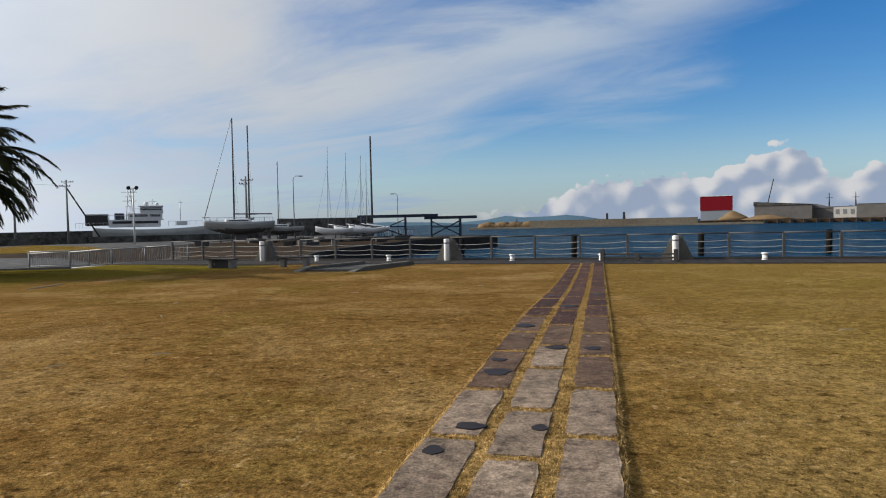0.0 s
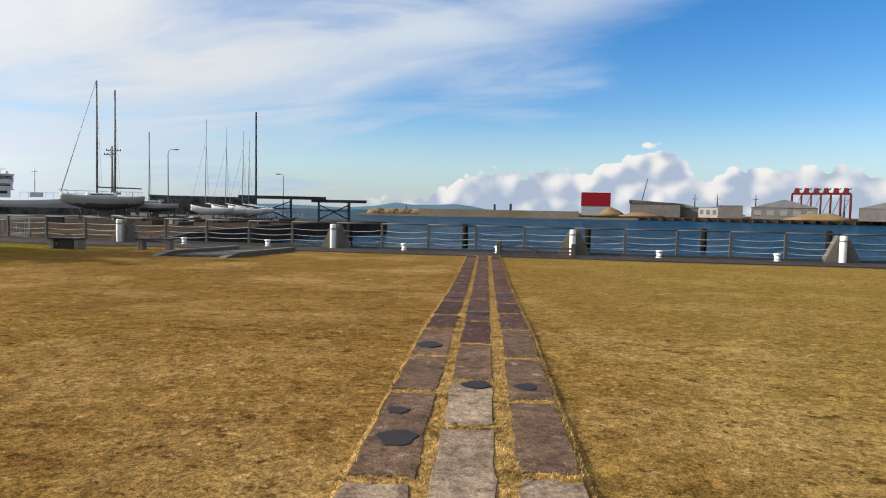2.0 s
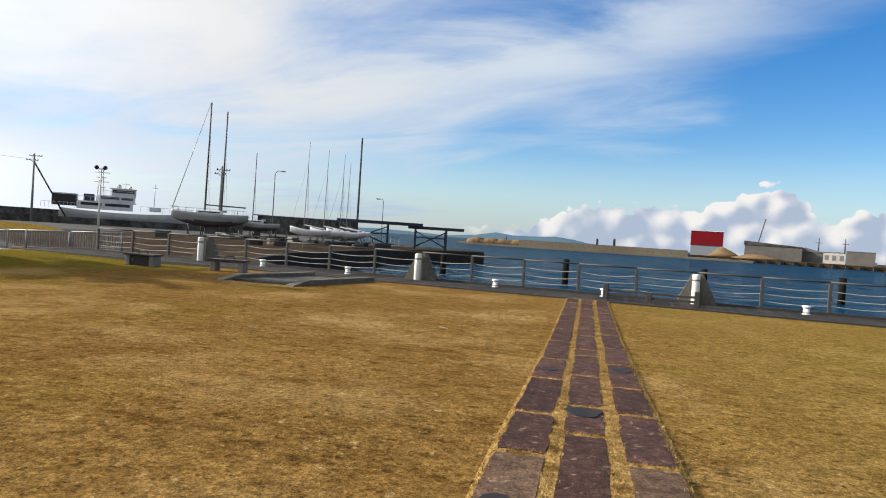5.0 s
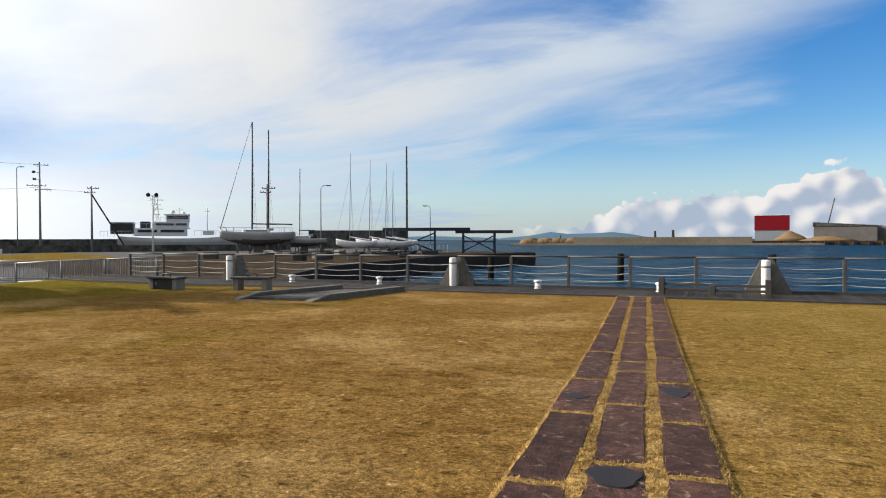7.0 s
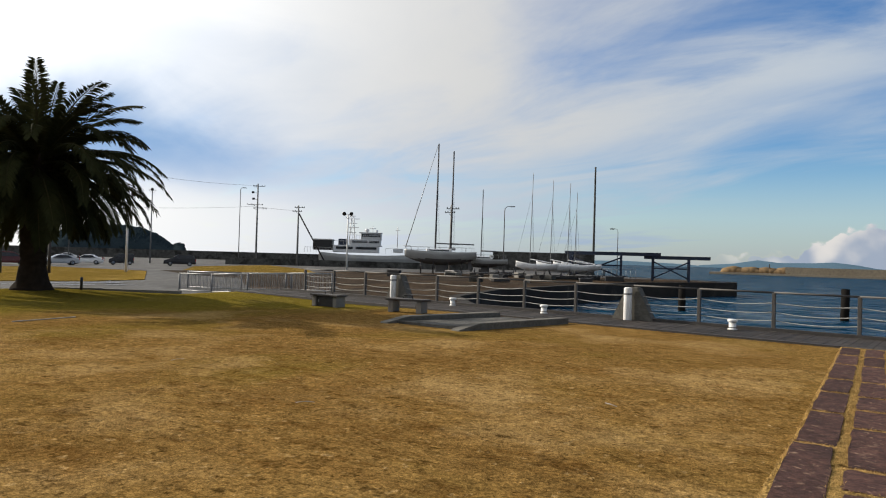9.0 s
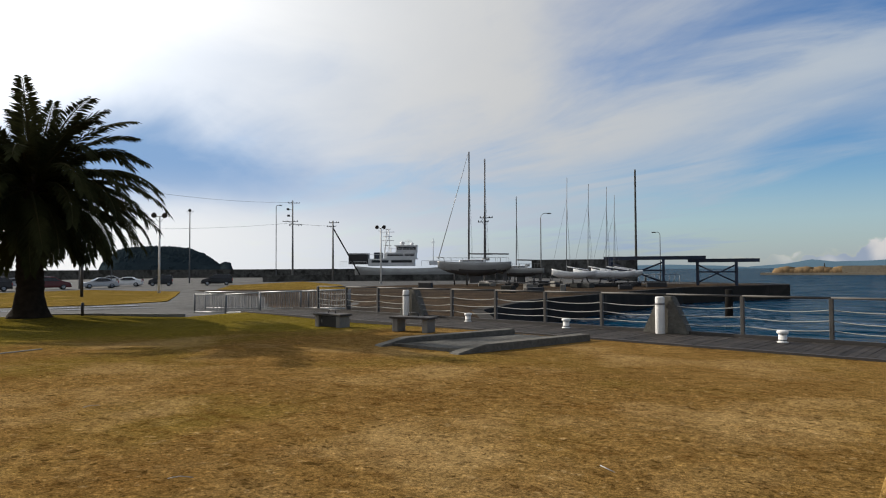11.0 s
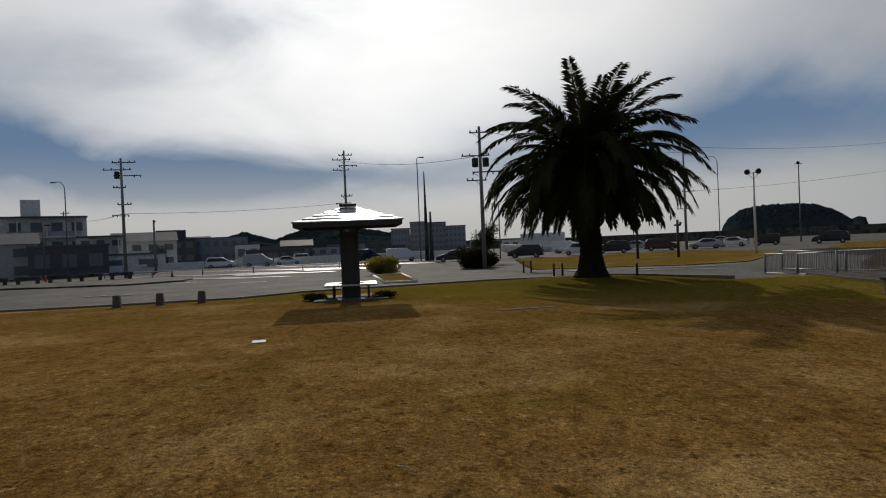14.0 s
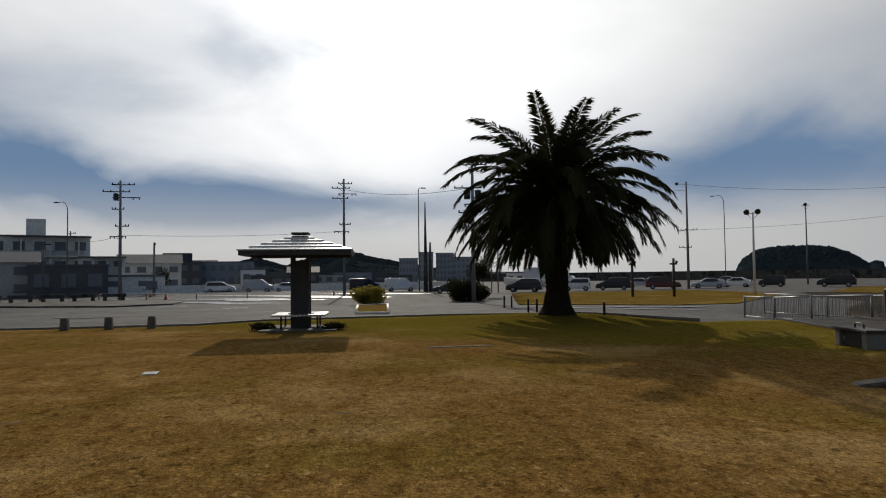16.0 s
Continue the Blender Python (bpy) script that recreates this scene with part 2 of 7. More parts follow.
def lawn_material(name, c1=(0.195, 0.119, 0.037), c2=(0.138, 0.079, 0.023), c3=(0.142, 0.094, 0.022)):
    """Dry winter turf: straw and ochre with green remains, darker brown worn patches, seen at three scales."""
    mt = material(name, c1, c2, 0.95, 0, 0.55, 26, 0.5, 0.9, 0, c3, 0.16, 0.54, 0.02, 0.0)
    nt = mt.node_tree
    N, L = nt.nodes, nt.links
    b = N["Principled BSDF"]
    old = b.inputs["Base Color"].links[0].from_socket
    geo = N.new("ShaderNodeNewGeometry").outputs["Position"]
    mp = N.new("ShaderNodeMapping")
    L.new(geo, mp.inputs[0])
    mp.inputs["Scale"].default_value = (0.8, 1.4, 1)
    n = N.new("ShaderNodeTexNoise")
    L.new(mp.outputs[0], n.inputs["Vector"])
    n.inputs["Scale"].default_value, n.inputs["Detail"].default_value, n.inputs["Roughness"].default_value = 3.2, 6, 0.65
    r = N.new("ShaderNodeMapRange")
    L.new(n.outputs[0], r.inputs[0])
    r.inputs[1].default_value, r.inputs[2].default_value, r.inputs[4].default_value = 0.50, 0.68, 0.8
    x = N.new("ShaderNodeMix")
    x.data_type = "RGBA"
    L.new(r.outputs[0], x.inputs[0]), L.new(old, x.inputs[6])
    x.inputs[7].default_value = (0.082, 0.042, 0.011, 1)
    last = x.outputs[2]

    def tex(scale, detail, rough, lo, hi, a=0.0, z=1.0, stretch=(1, 1, 1)):
        mpp = N.new("ShaderNodeMapping")
        L.new(geo, mpp.inputs[0])
        mpp.inputs["Scale"].default_value = stretch
        t = N.new("ShaderNodeTexNoise")
        L.new(mpp.outputs[0], t.inputs["Vector"])
        t.inputs["Scale"].default_value, t.inputs["Detail"].default_value, t.inputs["Roughness"].default_value = scale, detail, rough
        q = N.new("ShaderNodeMapRange")
        L.new(t.outputs[0], q.inputs[0])
        q.inputs[1].default_value, q.inputs[2].default_value, q.inputs[3].default_value, q.inputs[4].default_value = lo, hi, a, z
        return q.outputs[0], t.outputs[0]

    def blend(f, colour, cur):
        n2 = N.new("ShaderNodeMix")
        n2.data_type = "RGBA"
        L.new(f, n2.inputs[0]), L.new(cur, n2.inputs[6])
        n2.inputs[7].default_value = (*colour, 1)
        return n2.outputs[2]

    # bleached straw patches, then the greener strip along the landward edge
    last = blend(tex(0.35, 5, 0.6, 0.50, 0.66, 0.0, 0.72)[0], (0.275, 0.182, 0.074), last)
    last = blend(tex(1.1, 6, 0.66, 0.53, 0.66, 0.0, 0.35, (0.7, 1.3, 1))[0], (0.105, 0.050, 0.012), last)
    sep = N.new("ShaderNodeSeparateXYZ")
    L.new(geo, sep.inputs[0])

    def mth(op, p, q):
        n3 = N.new("ShaderNodeMath")
        n3.operation = op
        for s, v in zip(n3.inputs, (p, q)):
            if isinstance(v, float):
                s.default_value = v
            else:
                L.new(v, s)
        return n3.outputs[0]

    along = mth("ADD", mth("MULTIPLY", mth("ADD", sep.outputs[0], 12.5), -0.857), mth("MULTIPLY", mth("ADD", sep.outputs[1], -20.5), 0.515))
    wob = mth("MULTIPLY", mth("ADD", tex(0.5, 4, 0.6, 0, 1)[1], -0.5), 5.5)
    g = N.new("ShaderNodeMapRange")
    g.interpolation_type = "SMOOTHSTEP"
    L.new(mth("ADD", along, wob), g.inputs[0])
    g.inputs[1].default_value, g.inputs[2].default_value, g.inputs[4].default_value = 0.5, 5.0, 0.75
    far = N.new("ShaderNodeMapRange")
    far.interpolation_type = "SMOOTHSTEP"
    L.new(along, far.inputs[0])
    far.inputs[1].default_value, far.inputs[2].default_value, far.inputs[3].default_value, far.inputs[4].default_value = 14.0, 17.0, 1.0, 0.5
    last = blend(mth("MULTIPLY", g.outputs[0], far.outputs[0]), (0.105, 0.090, 0.010), last)
    e = N.new("ShaderNodeMapRange")
    e.interpolation_type = "SMOOTHSTEP"
    L.new(mth("ADD", sep.outputs[0], mth("MULTIPLY", wob, 0.6)), e.inputs[0])
    e.inputs[1].default_value, e.inputs[2].default_value, e.inputs[4].default_value = 1.0, 6.0, 0.5
    last = blend(e.outputs[0], (0.180, 0.130, 0.032), last)
    # dead dark clumps, then tufts and single stalks
    last = blend(tex(4.5, 5, 0.62, 0.60, 0.68, 0.0, 0.8, (1, 1.2, 1))[0], (0.050, 0.029, 0.009), last)
    last = blend(tex(13.0, 4, 0.6, 0.615, 0.655, 0.0, 0.75)[0], (0.045, 0.025, 0.008), last)
    last = blend(tex(9.0, 4, 0.6, 0.62, 0.68, 0.0, 0.5, (1.1, 0.9, 1))[0], (0.34, 0.235, 0.105), last)
    for sc, lo, hi, a, z, st in ((6.0, 0.34, 0.66, 0.72, 1.28, (1, 1, 1)), (24.0, 0.34, 0.66, 0.6, 1.45, (1, 1, 1)), (75.0, 0.36, 0.64, 0.5, 1.5, (1, 1, 1))):
        h = N.new("ShaderNodeHueSaturation")
        L.new(last, h.inputs["Color"]), L.new(tex(sc, 6, 0.72, lo, hi, a, z, st)[0], h.inputs["Value"])
        last = h.outputs[0]
    L.new(last, b.inputs["Base Color"])
    return mt


def island_variation(mt, lo=0.45, hi=1.55):
    """Each blade or leaf of a joined mesh a little lighter or darker."""
    N, L = mt.node_tree.nodes, mt.node_tree.links
    b = N["Principled BSDF"]
    old = b.inputs["Base Color"].links[0].from_socket
    rnd = N.new("ShaderNodeNewGeometry").outputs["Random Per Island"]
    r = N.new("ShaderNodeMapRange")
    L.new(rnd, r.inputs[0])
    r.inputs[3].default_value, r.inputs[4].default_value = lo, hi
    h = N.new("ShaderNodeHueSaturation")
    L.new(old, h.inputs["Color"]), L.new(r.outputs[0], h.inputs["Value"])
    L.new(h.outputs[0], b.inputs["Base Color"])


def translucent(mt, amount):
    """Thin leaves and blades let part of the light through."""
    N, L = mt.node_tree.nodes, mt.node_tree.links
    b = N["Principled BSDF"]
    t = N.new("ShaderNodeBsdfTranslucent")
    L.new(b.inputs["Base Color"].links[0].from_socket, t.inputs[0])
    x = N.new("ShaderNodeMixShader")
    x.inputs[0].default_value = amount
    L.new(b.outputs[0], x.inputs[1]), L.new(t.outputs[0], x.inputs[2])
    out = [n for n in N if n.bl_idname == "ShaderNodeOutputMaterial"][0]
    L.new(x.outputs[0], out.inputs[0])


def weathered(mt, *layers):
    """Speckle, stains and wear at further scales: each layer is (scale, darkest, lightest)."""
    N, L = mt.node_tree.nodes, mt.node_tree.links
    b = N["Principled BSDF"]
    last = b.inputs["Base Color"].links[0].from_socket
    geo = N.new("ShaderNodeNewGeometry").outputs["Position"]
    for sc, lo, hi in layers:
        t = N.new("ShaderNodeTexNoise")
        L.new(geo, t.inputs["Vector"])
        t.inputs["Scale"].default_value, t.inputs["Detail"].default_value, t.inputs["Roughness"].default_value = sc, 6, 0.7
        q = N.new("ShaderNodeMapRange")
        L.new(t.outputs[0], q.inputs[0])
        q.inputs[1].default_value, q.inputs[2].default_value, q.inputs[3].default_value, q.inputs[4].default_value = 0.33, 0.67, lo, hi
        h = N.new("ShaderNodeHueSaturation")
        L.new(last, h.inputs["Color"]), L.new(q.outputs[0], h.inputs["Value"])
        last = h.outputs[0]
    L.new(last, b.inputs["Base Color"])


def water_material():
    mt = bpy.data.materials.new("sea_water")
    mt.use_nodes = True
    N, L = mt.node_tree.nodes, mt.node_tree.links
    b = N["Principled BSDF"]
    b.inputs["Base Color"].default_value = (0.004, 0.028, 0.055, 1)
    b.inputs["Specular IOR Level"].default_value = 0.0
    b.inputs["Roughness"].default_value, b.inputs["IOR"].default_value = 0.08, 1.33
    geo = N.new("ShaderNodeNewGeometry").outputs["Position"]
    total = None
    for sc, k in (((0.55, 1.0, 1), 1.3), ((2.2, 3.6, 1), 2.0)):
        mp = N.new("ShaderNodeMapping")
        L.new(geo, mp.inputs[0])
        mp.inputs["Scale"].default_value, mp.inputs["Rotation"].default_value = sc, (0, 0, 0.25)
        n = N.new("ShaderNodeTexNoise")
        L.new(mp.outputs[0], n.inputs["Vector"])
        n.inputs["Scale"].default_value, n.inputs["Detail"].default_value, n.inputs["Distortion"].default_value = 1.0, 4, 0.5
        v = N.new("ShaderNodeVectorMath")
        v.operation = "MULTIPLY_ADD"
        L.new(n.outputs["Color"], v.inputs[0])
        v.inputs[1].default_value, v.inputs[2].default_value = (k, k * 1.4, 0), (-k / 2, -k * 0.7, 0.5)
        if total:
            w = N.new("ShaderNodeVectorMath")
            L.new(total, w.inputs[0]), L.new(v.outputs[0], w.inputs[1])
            total = w.outputs[0]
        else:
            total = v.outputs[0]
    nm = N.new("ShaderNodeVectorMath")
    nm.operation = "NORMALIZE"
    L.new(total, nm.inputs[0])
    L.new(nm.outputs[0], b.inputs["Normal"])
    gl = N.new("ShaderNodeBsdfGlossy")
    gl.inputs["Roughness"].default_value = 0.10
    L.new(nm.outputs[0], gl.inputs["Normal"])
    x = N.new("ShaderNodeMixShader")
    # gusts comb the surface into brighter and darker streaks
    gust = N.new("ShaderNodeMapping")
    L.new(geo, gust.inputs[0])
    gust.inputs["Scale"].default_value = (0.22, 0.85, 1)
    n = N.new("ShaderNodeTexNoise")
    L.new(gust.outputs[0], n.inputs["Vector"])
    n.inputs["Scale"].default_value, n.inputs["Detail"].default_value, n.inputs["Roughness"].default_value = 1.0, 7, 0.72
    rp = N.new("ShaderNodeMapRange")
    L.new(n.outputs[0], rp.inputs[0])
    rp.inputs[1].default_value, rp.inputs[2].default_value, rp.inputs[3].default_value, rp.inputs[4].default_value = 0.40, 0.64, 0.0, 0.46
    L.new(rp.outputs[0], x.inputs[0])
    L.new(b.outputs[0], x.inputs[1]), L.new(gl.outputs[0], x.inputs[2])
    L.new(x.outputs[0], N["Material Output"].inputs[0])
    return mt


def plain(name, base, rough=0.5, metal=0.0, **kw):
    return material(name, base, tuple(c * 0.85 for c in base), rough, metal, 2.0, 60, 0.05, 0.6, **kw)


M_LAWN = lawn_material("dry_turf")
M_BLADE = lawn_material("dry_grass_blades", (0.236, 0.144, 0.047), (0.164, 0.095, 0.029), (0.168, 0.110, 0.028))
island_variation(M_BLADE, 0.55, 1.65)
translucent(M_BLADE, 0.3)
M_TUFT = lawn_material("pale_joint_grass", (0.42, 0.285, 0.115), (0.30, 0.19, 0.07), (0.30, 0.215, 0.07))
island_variation(M_TUFT, 0.7, 1.5)
translucent(M_TUFT, 0.35)
M_STRAW = lawn_material("matted_straw", (0.30, 0.195, 0.070), (0.21, 0.135, 0.045), (0.22, 0.155, 0.045))
M_SEA = water_material()
M_ASPHALT = material("worn_asphalt", (0.058, 0.058, 0.058), (0.082, 0.080, 0.076), 0.92, 0, 0.25, 30, 0.3, 0.8, third=(0.05, 0.052, 0.056), third_scale=0.12, third_at=0.56, spec=0.12)
M_WET = material("wet_asphalt", (0.03, 0.032, 0.035), (0.02, 0.022, 0.025), 0.27, 0, 0.6, 30, 0.05, 0.8)
M_DIRT = material("hardstand_dirt", (0.060, 0.040, 0.023), (0.016, 0.012, 0.009), 0.97, 0, 0.22, 18, 0.4, 0.9, third=(0.030, 0.027, 0.023), third_scale=0.1, third_at=0.55, spec=0.02)
M_CONC = material("old_concrete", (0.22, 0.21, 0.185), (0.15, 0.142, 0.125), 0.85, 0, 1.8, 45, 0.3, 0.8, third=(0.11, 0.105, 0.095), third_scale=1.1, third_at=0.58, spec=0.2)
M_CONC_DARK = material("stained_concrete", (0.10, 0.098, 0.09), (0.06, 0.058, 0.052), 0.85, 0, 0.8, 30, 0.4, 0.9, third=(0.035, 0.034, 0.03), third_scale=0.5, third_at=0.5, spec=0.1)
M_QUAY = material("tide_stained_quay", (0.035, 0.031, 0.027), (0.018, 0.017, 0.015), 0.9, 0, 0.7, 20, 0.5, 0.9, third=(0.07, 0.06, 0.048), third_scale=0.3, third_at=0.62, spec=0.1)
M_FIN = material("weathered_fin_concrete", (0.135, 0.127, 0.108), (0.095, 0.088, 0.075), 0.9, 0, 1.6, 45, 0.3, 0.8, third=(0.09, 0.084, 0.072), third_scale=1.2, third_at=0.58, spec=0.15)
M_SLAB_PALE = material("pale_paving_stone", (0.215, 0.163, 0.115), (0.140, 0.102, 0.072), 0.9, 0, 2.2, 50, 0.5, 0.9, 0.15, (0.085, 0.058, 0.042), 7.0, 0.56, 0.012, 0.15)
M_SLAB_RED = material("purple_brown_paving_stone", (0.072, 0.036, 0.027), (0.036, 0.019, 0.016), 0.9, 0, 4.5, 70, 0.8, 0.9, 0.3, (0.19, 0.125, 0.085), 13.0, 0.60, 0.012, 0.15)
M_SLAB_GREY = material("grey_brown_paving_stone", (0.112, 0.070, 0.044), (0.06, 0.036, 0.023), 0.9, 0, 4.2, 60, 0.5, 0.9, 0.2, (0.17, 0.125, 0.09), 9.0, 0.60, 0.012, 0.15)
M_PUDDLE = material("damp_hollow", (0.020, 0.019, 0.022), (0.034, 0.028, 0.028), 0.6, 0, 6, 50, 0.05, 0.8, spec=0.09)
M_SOIL = material("joint_soil", (0.195, 0.120, 0.035), (0.11, 0.064, 0.02), 0.95, 0, 3, 40, 0.6, 0.9, third=(0.14, 0.12, 0.03), third_scale=1.3, third_at=0.5, spec=0.0)
M_DECK = material("weathered_deck_board", (0.042, 0.036, 0.031), (0.020, 0.017, 0.015), 0.75, 0, 2.2, 50, 0.3, 0.9, 0.35, spec=0.15)
M_RAIL = material("grey_painted_steel", (0.080, 0.074, 0.066), (0.052, 0.046, 0.040), 0.65, 0.1, 2.5, 50, 0.1, 0.8)
M_ROPE = plain("pale_rope", (0.36, 0.35, 0.32), 0.85)
M_WHITE = material("chalky_white_paint", (0.74, 0.73, 0.70), (0.62, 0.61, 0.58), 0.55, 0, 2, 40, 0.1, 0.6, third=(0.45, 0.42, 0.37), third_scale=2.5, third_at=0.66)
M_DARKWOOD = material("dark_stained_timber", (0.045, 0.038, 0.032), (0.025, 0.022, 0.02), 0.7, 0, 3, 50, 0.25, 0.8)
M_GALV = material("galvanised_steel", (0.22, 0.222, 0.222), (0.15, 0.152, 0.152), 0.65, 0.25, 3, 50, 0.08, 0.7)
M_POLE = material("concrete_pole", (0.24, 0.235, 0.225), (0.17, 0.165, 0.155), 0.8, 0, 1, 40, 0.15, 0.7)
M_BLACK = material("black_steel", (0.022, 0.022, 0.024), (0.035, 0.033, 0.032), 0.5, 0.3, 2, 40, 0.1, 0.7)
M_NAVY = material("navy_painted_steel", (0.014, 0.028, 0.065), (0.02, 0.022, 0.03), 0.5, 0.2, 2, 40, 0.1, 0.7)
M_HULL = material("grey_white_hull", (0.36, 0.36, 0.345), (0.27, 0.27, 0.255), 0.4, 0, 0.8, 30, 0.05, 0.7)
M_GEL = plain("white_gelcoat", (0.78, 0.78, 0.77), 0.3)
M_ANTIFOUL = material("dark_antifouling", (0.11, 0.105, 0.10), (0.075, 0.07, 0.065), 0.75, 0, 1, 30, 0.1, 0.8)
M_ALU = plain("anodised_mast", (0.10, 0.10, 0.105), 0.6, 0.0, spec=0.15)
M_SHIP = plain("ship_white", (0.66, 0.665, 0.665), 0.45)
M_GLASS = plain("dark_window_glass", (0.012, 0.014, 0.018), 0.16)
# panes lightened towards the wall tone: distance haze put into the glass colour
M_PANE = plain("hazed_window_glass", (0.20, 0.205, 0.21), 0.45, spec=0.2)
M_TYRE = plain("tyre_rubber", (0.015, 0.015, 0.015), 0.85)
M_RIM = plain("alloy_rim", (0.42, 0.42, 0.43), 0.35, 0.8)
M_LAMPGLASS = plain("headlamp_glass", (0.75, 0.76, 0.78), 0.1)
M_TAIL = plain("red_tail_lamp", (0.30, 0.012, 0.010), 0.2)
M_TRUNK = material("palm_bark", (0.036, 0.026, 0.018), (0.017, 0.013, 0.009), 0.95, 0, 6, 45, 0.6, 0.9, depth=0.03, spec=0.05)
M_FROND = material("palm_frond", (0.044, 0.046, 0.017), (0.024, 0.026, 0.010), 0.8, 0, 1.2, 20, 0, 0.8, 0.25, spec=0.02)
M_RACHIS = plain("palm_rachis", (0.050, 0.046, 0.018), 0.85, spec=0.05)
M_ROOF = material("pale_metal_roof", (0.52, 0.53, 0.53), (0.40, 0.41, 0.41), 0.24, 0.75, 1.5, 30, 0.05, 0.6)
M_KIOSK = material("dark_kiosk_timber", (0.045, 0.042, 0.036), (0.028, 0.026, 0.023), 0.65, 0, 3, 40, 0.2, 0.8)
M_LEAF = material("shrub_leaf", (0.24, 0.19, 0.03), (0.15, 0.13, 0.025), 0.8, 0, 2, 20, 0, 0.8, spec=0.1)
M_DARKLEAF = material("evergreen_leaf", (0.040, 0.038, 0.014), (0.02, 0.022, 0.009), 0.8, 0, 2, 20, 0, 0.8, spec=0.08)
translucent(M_LEAF, 0.45)
translucent(M_DARKLEAF, 0.25)
translucent(M_FROND, 0.12)
for mt_ in (M_SLAB_PALE, M_SLAB_RED, M_SLAB_GREY):
    weathered(mt_, (3.0, 0.7, 1.3), (14.0, 0.5, 1.5), (60.0, 0.6, 1.5))
weathered(M_DIRT, (0.5, 0.4, 1.6), (2.5, 0.5, 1.5), (9.0, 0.6, 1.4))
weathered(M_ASPHALT, (0.3, 0.65, 1.3), (1.6, 0.7, 1.3), (7.0, 0.75, 1.25))
weathered(M_DECK, (1.2, 0.7, 1.3), (8.0, 0.55, 1.5))
weathered(M_FIN, (4.0, 0.82, 1.18), (16.0, 0.85, 1.15))
weathered(M_CONC_DARK, (1.5, 0.6, 1.4), (9.0, 0.65, 1.35))
# woodland greyed and lightened, the distance haze included in its colour
M_WOODS = material("hazed_far_woodland", (0.040, 0.050, 0.050), (0.024, 0.032, 0.034), 0.95, 0, 0.15, 1.2, 0.4, 0.9, depth=0.6, spec=0.0)
# bluer still: the islet's haze is part of this base colour
M_ISLET = material("hazy_woodland", (0.030, 0.042, 0.046), (0.020, 0.030, 0.035), 0.95, 0, 0.05, 0.5, 0.4, 0.9, depth=1.0, spec=0.0)
# distance haze is mixed into the pale blue of the far hills
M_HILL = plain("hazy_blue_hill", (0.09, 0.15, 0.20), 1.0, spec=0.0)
M_SAND = material("sand_heap", (0.21, 0.145, 0.08), (0.14, 0.095, 0.052), 0.95, 0, 0.2, 3, 0.4, 0.8, spec=0.0)
M_BREAK = material("breakwater_concrete", (0.27, 0.235, 0.175), (0.20, 0.165, 0.12), 0.9, 0, 0.06, 1.0, 0.3, 0.8, spec=0.05)
M_RED = plain("red_cladding", (0.19, 0.008, 0.015), 0.7, spec=0.1)
M_PILE = plain("tarred_pile", (0.012, 0.011, 0.010), 0.95, spec=0.05)
M_WALL_CREAM = material("cream_cladding", (0.78, 0.75, 0.68), (0.66, 0.635, 0.575), 0.75, 0, 0.15, 3, 0.1, 0.7, spec=0.2)
M_WALL_GREY = material("grey_render", (0.54, 0.52, 0.48), (0.43, 0.41, 0.38), 0.85, 0, 0.3, 6, 0.15, 0.8, spec=0.2)
M_WALL_DARK = material("dark_cladding", (0.15, 0.14, 0.13), (0.10, 0.095, 0.09), 0.75, 0, 0.3, 6, 0.15, 0.8, spec=0.1)
# bluish grey that carries the distance haze of the far apartment blocks
M_WALL_HAZE = material("haze_tinted_render", (0.30, 0.325, 0.355), (0.25, 0.27, 0.30), 0.9, 0, 0.2, 3, 0.05, 0.7, spec=0.1)
M_WALL_BLUE = plain("blue_grey_cladding", (0.24, 0.27, 0.30), 0.6)
M_ROOF_GREY = material("grey_roofing", (0.17, 0.17, 0.175), (0.12, 0.12, 0.125), 0.6, 0, 0.3, 6, 0.1, 0.7, spec=0.1)
M_CABLE = plain("black_cable", (0.012, 0.012, 0.012), 0.7)
M_STEEL_RED = plain("crane_red", (0.10, 0.016, 0.014), 0.75, spec=0.1)
M_ORANGE = plain("orange_plastic", (0.60, 0.10, 0.02), 0.5)
M_PAINT = {k: plain("car_paint_" + k, c, 0.22, 0.15) for k, c in dict(black=(0.010, 0.010, 0.012), white=(0.72, 0.72, 0.71), silver=(0.42, 0.43, 0.44), maroon=(0.09, 0.012, 0.014), grey=(0.10, 0.105, 0.11)).items()}

# ---------------------------------------------------------------- mesh helpers


def put(bm, pts, faces, mi=0):
    vs = [bm.verts.new(p) for p in pts]
    for f in faces:
        fc = bm.faces.new([vs[i] for i in f])
        fc.material_index = mi
    return vs


def box(bm, c, s, rz=0.0, taper=1.0, mi=0):
    """A box centred at c with sizes s, turned rz degrees; taper narrows its top."""
    cz, sz = math.cos(radians(rz)), math.sin(radians(rz))
    pts = []
    for k, t in ((-0.5, 1.0), (0.5, taper)):
        for i, j in ((-0.5, -0.5), (0.5, -0.5), (0.5, 0.5), (-0.5, 0.5)):
            x, y = i * s[0] * t, j * s[1] * t
            pts.append((c[0] + x * cz - y * sz, c[1] + x * sz + y * cz, c[2] + k * s[2]))
    put(bm, pts, ((3, 2, 1, 0), (4, 5, 6, 7), (0, 1, 5, 4), (1, 2, 6, 5), (2, 3, 7, 6), (3, 0, 4, 7)), mi)


